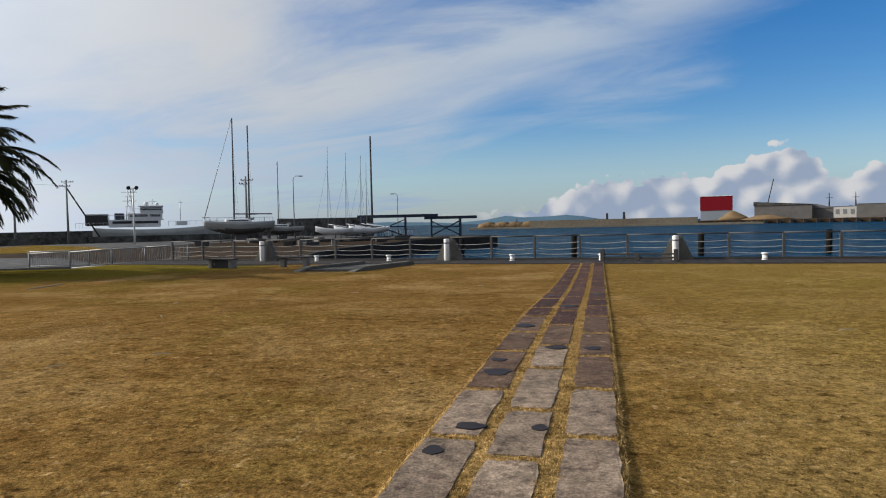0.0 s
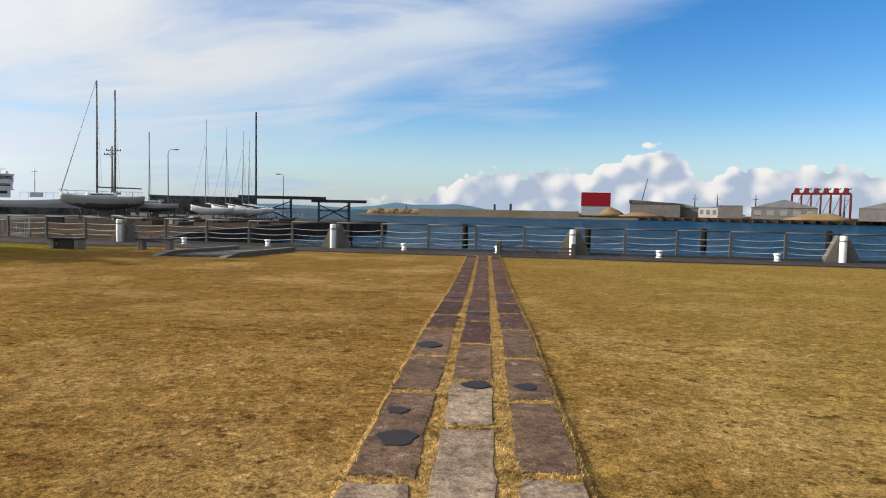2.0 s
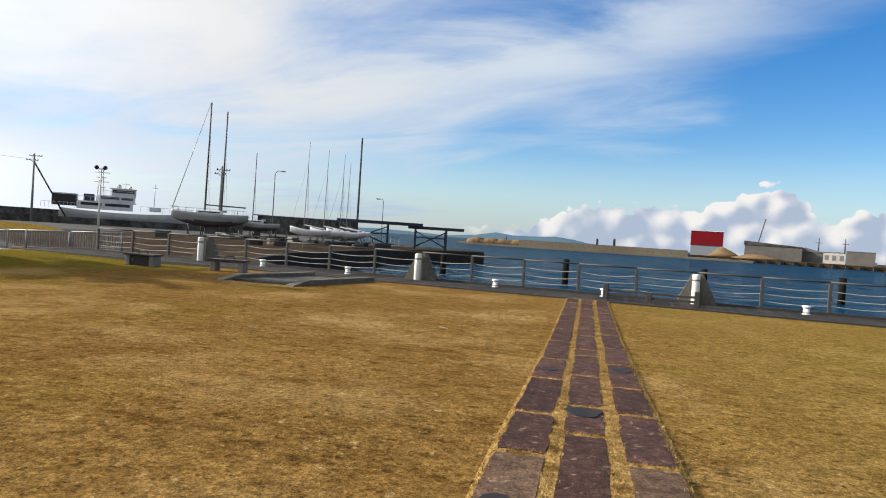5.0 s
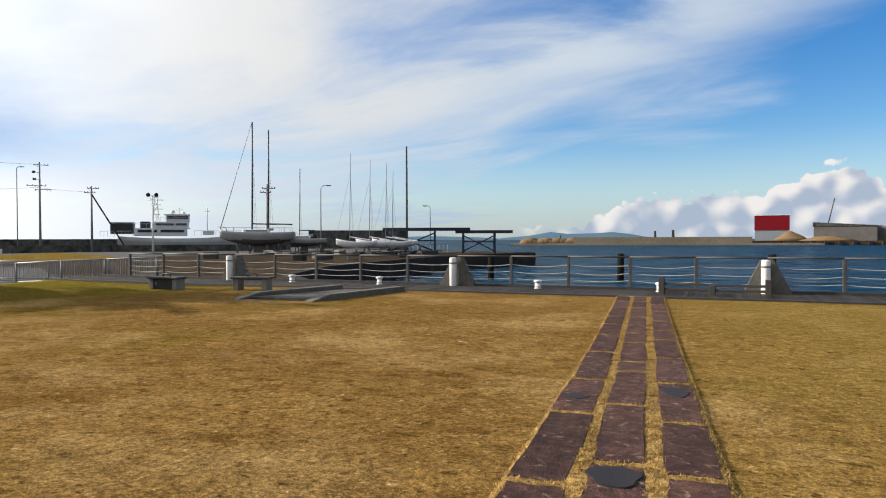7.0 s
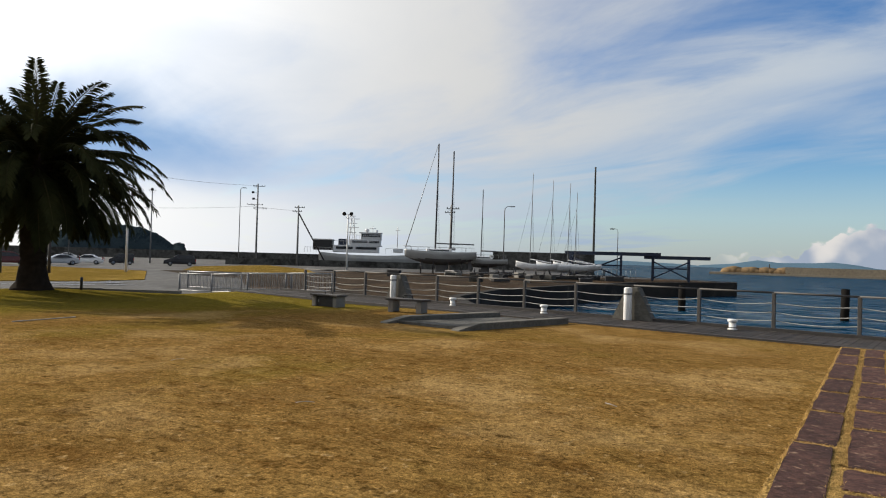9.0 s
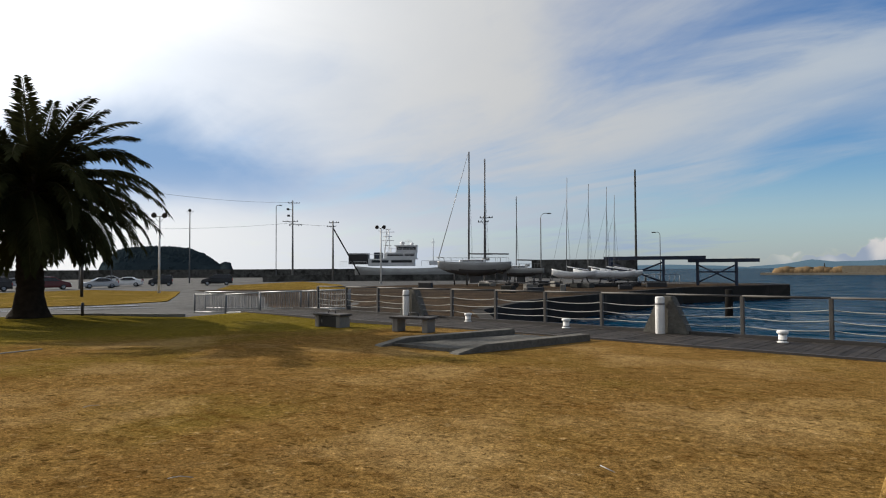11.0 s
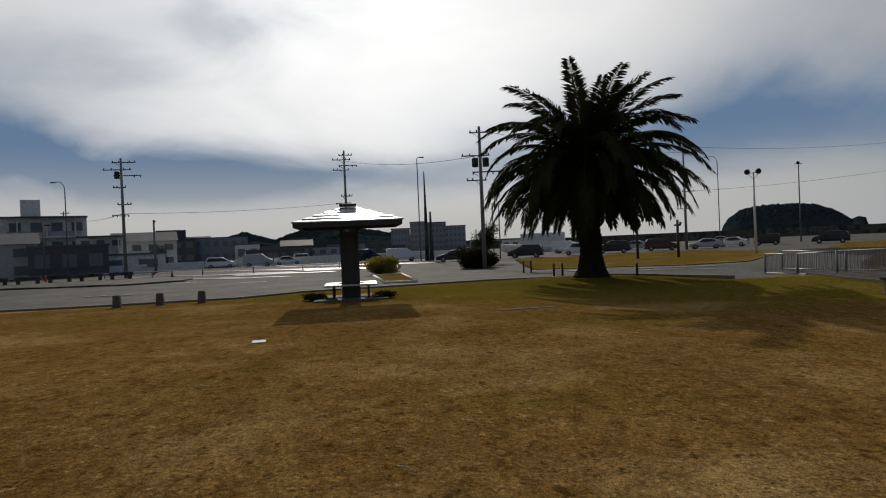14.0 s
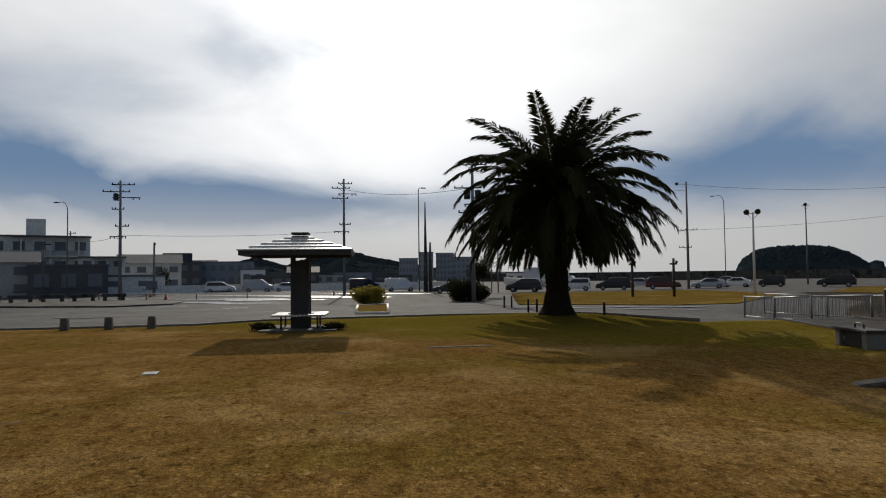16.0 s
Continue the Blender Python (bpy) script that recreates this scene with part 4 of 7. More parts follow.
def frond_mesh(e0, length, droop, seed):
    """A feather leaf: an arched rachis with two rows of drooping leaflets."""
    r = random.Random(seed)
    V, F, MI = [], [], []
    n = 26
    pts, p, a = [], Vector((0, 0, 0)), radians(e0)
    for i in range(n + 1):
        pts.append(p.copy())
        f = i / n
        a -= radians(droop) / n * (0.35 + 1.6 * f)
        a = max(a, radians(-84))
        p = p + Vector((math.cos(a), 0, math.sin(a))) * length / n
    for i in range(n):
        w0, w1 = 0.055 * (1 - i / n) + 0.006, 0.055 * (1 - (i + 1) / n) + 0.006
        k = len(V)
        for q, w in ((pts[i], w0), (pts[i + 1], w1)):
            V += [q + Vector((0, -w, 0)), q + Vector((0, w, 0)), q + Vector((0, 0, w * 1.2))]
        for j in range(3):
            F.append((k + j, k + (j + 1) % 3, k + 3 + (j + 1) % 3, k + 3 + j))
            MI.append(1)
    m = 84
    for i in range(m):
        f = 0.10 + 0.90 * i / (m - 1)
        x = f * n
        j = min(int(x), n - 1)
        q = pts[j].lerp(pts[j + 1], x - j)
        d = (pts[j + 1] - pts[j]).normalized()
        up = Vector((-d.z, 0, d.x))
        ll = (0.30 + 0.36 * math.sin(math.pi * min(f * 0.9 + 0.12, 1))) * r.uniform(0.85, 1.1) * (0.45 if f < 0.2 else 1)
        for sy in (-1, 1):
            way = (d * r.uniform(0.55, 0.8) + Vector((0, sy, 0)) * r.uniform(0.5, 0.75) + up * r.uniform(-0.05, 0.30) + Vector((0, 0, -0.28))).normalized()
            tip = q + way * ll + Vector((0, 0, -0.05))
            mid = q + way * ll * 0.5
            side = d.cross(way).cross(way).normalized() * 0.038
            k = len(V)
            V += [q, mid + side, tip, mid - side]
            F.append((k, k + 1, k + 2, k + 3))
            MI.append(0)
    me = bpy.data.meshes.new("frond")
    me.from_pydata(V, [], F)
    me.materials.append(M_FROND), me.materials.append(M_RACHIS)
    me.polygons.foreach_set("material_index", MI)
    return me


def palm(x, y):
    t = thing("palm_tree", "tall date palm with dark arching fronds on lawn", "palm tree", (x, y, lawn_z(x, y) - 0.05), 0)
    bm = B()
    prof = [(0.72, 0.0), (0.66, 0.12), (0.53, 0.35), (0.45, 0.75)]
    for i in range(14):
        z = 0.95 + i * 0.19
        prof += [(0.405 + 0.07 * (i > 9) * (i - 9) / 4, z), (0.435 + 0.09 * (i > 9) * (i - 9) / 4, z + 0.10)]
    prof += [(0.56, 3.75), (0.52, 4.25), (0.33, 4.75), (0.1, 5.0)]
    lathe(bm, prof, 28)
    for v in bm.verts:
        k = 1 + 0.09 * noise.noise(Vector((v.co.x * 3.5, v.co.y * 3.5, v.co.z * 4)))
        v.co.x *= k
        v.co.y *= k
    part("trunk", bm, M_TRUNK, t, "thick rough brown trunk")
    # cut leaf bases in a spiral round the head of the trunk
    bm = B()
    for i in range(90):
        q, z = i * 2.39996, 2.9 + i * 0.017
        c, s = math.cos(q), math.sin(q)
        tube(bm, [(0.40 * c, 0.40 * s, z), (0.58 * c, 0.58 * s, z + 0.16)], [0.07, 0.03], 5)
    part("leaf_bases", bm, M_TRUNK, t, "stubs of cut leaves")
    classes = [(86, 3.15, 12, 2), (74, 3.55, 40, 5), (60, 4.0, 58, 9), (46, 4.3, 72, 12), (32, 4.45, 78, 14), (18, 4.5, 76, 16), (4, 4.35, 66, 17), (-11, 4.0, 54, 17), (-26, 3.5, 42, 15), (-42, 2.8, 28, 11)]
    r = random.Random(11)
    turn = 0.0
    for ci, (e, ln, dr, cnt) in enumerate(classes):
        ms = [frond_mesh(e + d, ln * k, dr * k2, ci * 10 + v) for v, (d, k, k2) in enumerate(((-4, 1.0, 1.0), (4, 0.93, 1.15), (0, 1.04, 0.85)))]
        for i in range(cnt):
            turn += 137.5 + r.uniform(-12, 12)
            f = part("frond", ms[i % 3], None, t)
            f.matrix_basis = pose(0, 0, 4.72 - 0.05 * ci + r.uniform(-0.12, 0.12), r.uniform(-8, 8), r.uniform(-4, 4), turn) @ Matrix.Translation((0.22, 0, 0))


palm(-22.4, 25.4)

# ---------------------------------------------------------------- kiosk, shrubs and small things on the lawn


def kiosk(x, y, rz):
    t = thing("park_shelter", "small dark timber shelter with pale stepped roof", "shelter", (x, y, lawn_z(x, y)), rz)
    w, z = 1.66, 2.46
    for i in range(5):
        a, b = w * (1 - i / 5.6), w * (1 - (i + 1) / 5.6)
        bm = B()
        z0, z1 = z + 0.10 * i, z + 0.10 * (i + 1) - 0.024
        put(bm, [(-a, -a, z0), (a, -a, z0), (a, a, z0), (-a, a, z0), (-b, -b, z1 - 0.01), (b, -b, z1 - 0.01), (b, b, z1 - 0.01), (-b, b, z1 - 0.01), (-a, -a, z0 - 0.036), (a, -a, z0 - 0.036), (a, a, z0 - 0.036), (-a, a, z0 - 0.036)],
            [(0, 1, 5, 4), (1, 2, 6, 5), (2, 3, 7, 6), (3, 0, 4, 7), (4, 5, 6, 7), (8, 9, 1, 0), (9, 10, 2, 1), (10, 11, 3, 2), (11, 8, 0, 3), (11, 10, 9, 8)])
        part("roof_course", bm, M_ROOF, t, "pale metal roof course")
    bm = B()
    rbox(bm, (0, 0, z + 0.54), (0.54, 0.54, 0.07), 0, 0.01)
    part("ridge_cap", bm, M_KIOSK, t, "dark ridge cap")
    for sx, sy, lx, ly in ((0, -1, 3.24, 0.06), (0, 1, 3.24, 0.06), (-1, 0, 0.06, 3.12), (1, 0, 0.06, 3.12)):
        bm = B()
        box(bm, (sx * 1.59, sy * 1.59, z - 0.10), (lx, ly, 0.16))
        part("fascia", bm, M_KIOSK, t)
    bm = B()
    box(bm, (0, 0, z - 0.05), (3.11, 3.11, 0.03))
    part("soffit", bm, M_KIOSK, t)
    for sx in (-1, 1):
        for sy in (-1, 1):
            bm = B()
            rbox(bm, (sx * 0.24, sy * 0.24, 1.17), (0.10, 0.10, 2.34), 0, 0.008)
            part("column", bm, M_KIOSK, t)
    for sx, sy, lx, ly in ((-0.24, 0, 0.04, 0.38), (0.24, 0, 0.04, 0.38), (0, -0.24, 0.38, 0.04)):
        bm = B()
        box(bm, (sx, sy, 1.10), (lx, ly, 2.1))
        part("panel", bm, M_KIOSK, t)
    for sx, sy, lx, ly in ((0, -0.62, 1.66, 0.40), (0, 0.62, 1.66, 0.40), (-0.62, 0, 0.40, 0.83), (0.62, 0, 0.40, 0.83)):
        bm = B()
        rbox(bm, (sx, sy, 0.46), (lx, ly, 0.06), 0, 0.01)
        part("bench_seat", bm, M_ROOF, t, "smooth pale bench top")
    for sx in (-0.55, 0.55):
        for sy in (-0.55, 0.55):
            bm = B()
            tube(bm, [(sx, sy, 0.0), (sx, sy, 0.44)], 0.03, 8)
            part("bench_leg", bm, M_BLACK, t)
    bm = B()
    rbox(bm, (0, 0, 0.02), (2.3, 2.3, 0.06), 0, 0.02)
    part("footing", bm, M_FIN, t, "stained concrete footing")


kiosk(-19.35, 16.4, 2)


def leafy(name, x, y, z, rx, ry, rz_, n, size, mat, label, category, seed, stem=0.0):
    """A shrub: a few stems and many separate leaves in an uneven crown."""
    if x < -24:
        x, y, z, k = west(x, y)
        rx, ry, rz_, stem = rx * k, ry * k, rz_ * k, stem * k
    t = thing(name, label, category, (x, y, z))
    r = random.Random(seed)
    bm = B()
    for i in range(6):
        q = r.uniform(0, 6.28)
        tube(bm, [(0, 0, 0), (0.25 * rx * math.cos(q), 0.25 * ry * math.sin(q), stem + rz_ * 0.5), (0.55 * rx * math.cos(q), 0.55 * ry * math.sin(q), stem + rz_ * 1.3)], [0.05, 0.03, 0.01], 5)
    part("stems", bm, M_TRUNK, t)
    V, F = [], []
    lobes = [(r.uniform(-0.5, 0.5) * rx, r.uniform(-0.5, 0.5) * ry, r.uniform(0.35, 1.35) * rz_, r.uniform(0.38, 0.62)) for _ in range(14)]
    for i in range(n):
        cx, cy, cz, k = r.choice(lobes)
        d = Vector((r.gauss(0, 1), r.gauss(0, 1), r.gauss(0, 1))).normalized() * (r.random() ** 0.4)
        p = Vector((cx + d.x * rx * k, cy + d.y * ry * k, stem + max(0.03, cz + d.z * rz_ * k)))
        w = Vector((r.gauss(0, 1), r.gauss(0, 1), r.gauss(0, 0.6))).normalized()
        s = w.orthogonal().normalized() * size * 0.3
        L_ = size * r.uniform(0.7, 1.3)
        k0 = len(V)
        V += [p, p + w * L_ * 0.5 + s, p + w * L_, p + w * L_ * 0.5 - s]
        F.append((k0, k0 + 1, k0 + 2, k0 + 3))
    me = bpy.data.meshes.new("leaves")
    me.from_pydata(V, [], F)
    me.materials.append(mat)
    part("leaves", me, None, t)


leafy("shrub", -35.8, 17.4, -0.10, 1.25, 1.1, 0.62, 5200, 0.17, M_LEAF, "rounded yellow-green shrub in a planter bed", "shrub", 5)
leafy("low_plant", -19.2, 15.2, 0.02, 0.55, 0.5, 0.12, 700, 0.09, M_DARKLEAF, "low dark plant at the shelter's foot", "plant", 6)
leafy("low_plant", -18.9, 17.5, 0.02, 0.5, 0.45, 0.11, 600, 0.09, M_DARKLEAF, "low dark plant at the shelter's foot", "plant", 7)
leafy("hedge", -38.6, 23.1, -0.10, 1.2, 1.2, 0.8, 6500, 0.19, M_DARKLEAF, "dark untrimmed hedge by the utility pole", "hedge", 8)
leafy("hedge", -39.6, 24.1, -0.10, 0.9, 0.9, 0.6, 3600, 0.18, M_DARKLEAF, "dark low hedge beside the drive", "hedge", 9)
leafy("small_tree", -46.5, 25.3, -0.10, 1.2, 1.2, 1.15, 3600, 0.16, M_DARKLEAF, "small dark evergreen tree", "tree", 10, 1.0)

# planter bed with timber edging
bed = thing("planter_bed", "bare soil bed with pale timber edging", "planter")
sheet_pts = [west(*p)[:2] for p in ((-26.9, 17.5), (-26.6, 18.9), (-35.4, 18.5), (-34.6, 16.9))]
bm = B()
put(bm, [(x, y, ground_z(x, y) + 0.07) for x, y in sheet_pts] + [(x, y, ground_z(x, y) - 0.02) for x, y in sheet_pts], [(0, 1, 2, 3), (7, 6, 5, 4), (0, 4, 5, 1), (1, 5, 6, 2), (2, 6, 7, 3), (3, 7, 4, 0)])
part("soil", bm, M_SOIL, bed)
for (x0, y0), (x1, y1) in zip(sheet_pts, sheet_pts[1:] + sheet_pts[:1]):
    bm = B()
    tube(bm, [(x0, y0, ground_z(x0, y0) + 0.05), (x1, y1, ground_z(x1, y1) + 0.05)], 0.09, 4)
    part("edging", bm, M_WALL_CREAM, bed, "pale timber edging")

for x, y in ((-20.55, 8.68), (-20.7, 10.0), (-20.8, 11.33)):
    bm = B()
    rbox(bm, (0, 0, 0.20), (0.30, 0.26, 0.46), 0, 0.07)
    for v in bm.verts:
        if v.co.z > 0.2:
            v.co.x *= 0.86
            v.co.y *= 0.86
    ob = solo("stone_bollard", bm, M_FIN, "short grey stone bollard with rounded top", "bollard", group="stone bollards at the lawn edge")
    ob.matrix_basis = pose(x, y, -0.02, 0, 0, 5)
for x, y, h in ((-20.75, 26.5, 0.56), (-26.1, 24.9, 0.62), (-26.0, 25.25, 0.62), (-30.2, 24.45, 0.68), (-30.1, 24.8, 0.68)):
    bm = B()
    lathe(bm, [(0.05, 0), (0.05, h - 0.02), (0.04, h), (0.0, h + 0.01)], 12)
    ob = solo("short_post", bm, M_BLACK, "short thin black post", "post", group="short posts by the drive")
    wx, wy, wz, _ = west(x, y)
    ob.matrix_basis = pose(wx, wy, wz if x < -24.8 else 0.0)
bm = B()
rbox(bm, (0, 0, 0), (0.32, 0.24, 0.03), 0, 0.01)
ob = solo("cover_plate", bm, M_GALV, "pale metal cover plate in the lawn", "cover plate")
ob.matrix_basis = pose(-9.95, 15.15, lawn_z(-9.95, 15.15) + 0.004, 0, 0, 8)
bm = B()
rbox(bm, (0, 0, 0), (1.5, 0.06, 0.05), 0, 0.01)
ob = solo("edging_strip", bm, M_CONC, "narrow concrete edging strip in the lawn", "edging")
ob.matrix_basis = pose(-13.3, 20.8, lawn_z(-13.3, 20.8) - 0.006, 0, 0, 95)

# ---------------------------------------------------------------- poles, lamps and wires


def utility_pole(x, y, h, arms, label, trans=0, rz=0.0, brace=None, z=-0.1, lamps=()):
    """A concrete pole with cross-arms, insulators and transformers. arms: (height, width)."""
    if y < 70 or x < -60:
        x, y, z, k = west(x, y)
        h, arms, lamps = h * k, [(a * k, w * k) for a, w in arms], [(a, b * k) for a, b in lamps]
    t = thing("utility_pole", label, "utility pole", (x, y, z), rz, "utility poles")
    bm = B()
    tube(bm, [(0, 0, 0), (0, 0, h)], [0.19, 0.11], 12)
    part("pole", bm, M_POLE, t)
    for i, (az, w) in enumerate(arms):
        off = w * (0.10, -0.16, 0.2, -0.22)[i % 4]
        bm = B()
        box(bm, (off, 0.13, az), (w, 0.09, 0.09))
        part("cross_arm", bm, M_BLACK, t)
        bm = B()
        tube(bm, [(-w * 0.3, 0.13, az), (0, 0.1, az - 0.45)], 0.02, 5)
        part("strut", bm, M_BLACK, t)
        for f in (-0.46, -0.2, 0.24, 0.46):
            bm = B()
            lathe(bm, [(0.03, 0), (0.07, 0.03), (0.035, 0.07), (0.07, 0.11), (0.03, 0.17)], 8, (off + w * f, 0.13, az + (0.04 if i % 3 < 2 else -0.22)))
            part("insulator", bm, M_CONC_DARK, t, "grey insulator")
    for i in range(trans):
        bm = B()
        lathe(bm, [(0.05, 0), (0.25, 0.02), (0.26, 0.06), (0.26, 0.66), (0.28, 0.68), (0.2, 0.74), (0.05, 0.76)], 14, (-0.42 + 0.86 * i, -0.02, arms[1][0] - 0.95))
        part("transformer", bm, M_CONC_DARK, t, "grey can transformer")
    if brace:
        bm = B()
        tube(bm, [(brace[0], brace[1], 0), (0, 0, h * 0.88)], 0.12, 8)
        part("brace", bm, M_DARKWOOD, t, "dark slanting brace")
    for lx, lz in lamps:
        bm = B()
        tube(bm, [(0, 0, lz - 0.1), (lx, 0, lz)], 0.03, 6)
        box(bm, (lx, -0.1, lz), (0.42, 0.34, 0.34))
        part("floodlight", bm, M_BLACK, t, "small floodlight")
    return t


utility_pole(-37.3, 23.6, 8.65, [(8.3, 1.5), (6.9, 1.7), (5.9, 1.7), (5.4, 1.2)], "tall concrete utility pole with two transformers", 2, 84)
utility_pole(-50.0, -2.0, 9.2, [(8.9, 1.7), (8.35, 2.0), (7.9, 2.0), (7.0, 0.9), (5.7, 1.0), (4.9, 1.2)], "concrete utility pole with many cross-arms", 1, 96)
utility_pole(-56.0, 14.55, 10.2, [(9.8, 1.2), (9.4, 1.6), (8.9, 1.6), (8.5, 1.4), (6.2, 1.0), (5.6, 1.3)], "concrete utility pole with stepped cross-arms", 0, 94)
utility_pole(-73.5, 87.0, 12.6, [(12.2, 1.8), (9.3, 2.4), (8.8, 2.0)], "concrete utility pole with floodlights by the yard", 0, 40, None, -0.1, ((-0.8, 11.2), (-0.7, 10.2)))
utility_pole(-65.5, 87.5, 9.1, [(8.8, 1.5), (8.2, 1.4)], "concrete utility pole with a slanting brace", 0, 30, (4.6, 3.0))
utility_pole(-60.5, 47.8, 10.6, [(5.8, 1.6), (4.1, 1.2)], "plain concrete pole with a lamp arm", 0, 70, None, -0.1, ((-1.2, 10.4),))
utility_pole(-90.0, -24.5, 8.2, [(7.9, 1.2), (7.4, 1.2)], "slim concrete utility pole before the houses", 0, 80)
utility_pole(-54.3, -17.3, 8.6, [(8.3, 1.2), (7.7, 1.0), (7.2, 0.9), (5.9, 1.3)], "concrete utility pole with a transformer by the houses", 1, 70)
utility_pole(-55.3, -15.8, 7.8, [(7.6, 1.6), (7.1, 1.2), (6.5, 1.0)], "dark utility pole with short cross-arms by the houses", 0, 110)
utility_pole(-64.3, -4.5, 5.2, [(5.0, 0.3)], "thin short grey roadside pole", 0, 0)
utility_pole(-37.4, 83.9, 8.6, [(8.1, 1.6), (7.6, 1.3)], "dark utility pole behind the yacht", 0, 20)


def floodlight_mast(x, y, h, label, rz=0.0, heads=2):
    x, y, z, k = west(x, y)
    h *= k
    t = thing("floodlight_mast", label, "floodlight", (x, y, z), rz, "floodlight masts")
    bm = B()
    tube(bm, [(0, 0, 0), (0, 0, h)], [0.13, 0.085], 12)
    part("pole", bm, M_WHITE if heads == 2 else M_GALV, t)
    bm = B()
    tube(bm, [(-0.62, 0, h - 0.08), (0.62, 0, h - 0.08)], 0.035, 6)
    for s in (-1, 1):
        tube(bm, [(s * 0.5, 0, h - 0.1), (0, 0, h - 0.75)], 0.02, 5)
    part("bracket", bm, M_GALV, t)
    for i in range(heads):
        sx = (-0.5, 0.5)[i] if heads == 2 else 0.0
        bm = B()
        lathe(bm, [(0.10, -0.05), (0.22, 0.0), (0.27, 0.28), (0.25, 0.30)], 12)
        bm.transform(Matrix.Translation((sx, -0.05, h + 0.12)) @ Matrix.Rotation(radians(115), 4, "X"))
        part("lamp_head", bm, M_BLACK, t, "round black lamp head")


floodlight_mast(-42.4, 44.1, 5.8, "white floodlight mast with two round heads", 50)
floodlight_mast(-74.0, 69.2, 9.7, "tall grey floodlight mast", 50, 1)
floodlight_mast(-47.5, 76.5, 6.8, "white floodlight mast with two heads by the yard", 25)


def street_lamp(x, y, h, rz, label, arm=1.6, r=0.09):
    z = -0.1
    if x < -50:
        x, y, z, k = west(x, y)
        h *= k
    t = thing("street_lamp", label, "street lamp", (x, y, z), rz, "street lamps")
    bm = B()
    pts = [(0, 0, 0), (0, 0, h - arm * 0.7)] + [(arm * 0.55 * (1 - math.cos(q)), 0, h - arm * 0.7 + arm * 0.7 * math.sin(q)) for q in (0.5, 0.9, 1.3, 1.57)] + [(arm, 0, h - 0.02)]
    tube(bm, pts, [r, r * 0.7] + [r * 0.5] * 5, 8)
    part("pole", bm, M_GALV, t)
    bm = B()
    rbox(bm, (arm + 0.2, 0, h - 0.03), (0.62, 0.24, 0.14), 0, 0.04)
    part("lamp_head", bm, M_CONC_DARK, t, "grey lamp head")


street_lamp(-80.5, 90.0, 12.5, 30, "tall slim grey street lamp", 0.6)
street_lamp(-37.6, 100.6, 9.8, 20, "curved grey street lamp on the pier", 1.0)
street_lamp(-22.2, 106.1, 6.8, 200, "curved grey street lamp at the pier's end", 0.6, 0.07)
street_lamp(-64.0, 21.45, 10.5, 100, "tall slim lamp beside the spire", 0.5)
street_lamp(-79.3, 61.6, 11.6, 210, "curved grey street lamp by the car park", 2.0)
street_lamp(-61.4, -11.3, 8.9, 250, "curved grey street lamp by the road")
street_lamp(-60.6, -13.0, 4.9, 80, "short dark street lamp by the road", 0.4)

bm = B()
lathe(bm, [(0.25, 0), (0.24, 0.6), (0.16, 5), (0.05, 9.8)], 4)
ob = solo("spire_monument", bm, M_CONC_DARK, "slender dark tapered spire monument", "monument")
ob.matrix_basis = pose(*west(-64.0, 22.1)[:3]) @ Matrix.Scale(1.25, 4)
bm = B()
lathe(bm, [(0.24, 0), (0.10, 5.4)], 4)
ob = solo("spire_monument", bm, M_CONC_DARK, "shorter dark tapered spire monument", "monument")
ob.matrix_basis = pose(*west(-64.4, 22.6)[:3]) @ Matrix.Scale(1.25, 4)

hp = thing("goal_frame", "tall narrow steel frame with cross-bars", "frame", west(-57.0, 28.0)[:3])
hp.scale = (1.25, 1.25, 1.25)
for x in (-0.32, 0.32):
    bm = B()
    tube(bm, [(0, x, 0), (0, x, 5.6)], 0.06, 8)
    part("upright", bm, M_GALV, hp)
for z in (5.5, 3.4):
    bm = B()
    tube(bm, [(0, -0.32, z), (0, 0.32, z)], 0.05, 6)
    part("crossbar", bm, M_GALV, hp)

for az_, dist in ((-69.3, 62.0), (-66.0, 62.5)):
    x, y = 1.55 + dist * math.sin(radians(az_)), 19.25 + dist * math.cos(radians(az_))
    t = thing("timber_post", "weathered dark timber post with a small lamp box", "post", (x, y, ground_z(x, y)), 60, "timber posts by the car park")
    bm = B()
    tube(bm, [(0, 0, 0), (0, 0, 3.5)], [0.13, 0.11], 10)
    part("pole", bm, M_DARKWOOD, t)
    bm = B()
    rbox(bm, (0, 0, 3.0), (0.62, 0.16, 0.16), 0, 0.03)
    part("arm", bm, M_DARKWOOD, t)
    bm = B()
    rbox(bm, (0.26, 0, 3.18), (0.2, 0.2, 0.2), 0, 0.03)
    part("lamp_box", bm, M_BLACK, t, "small black lamp box")

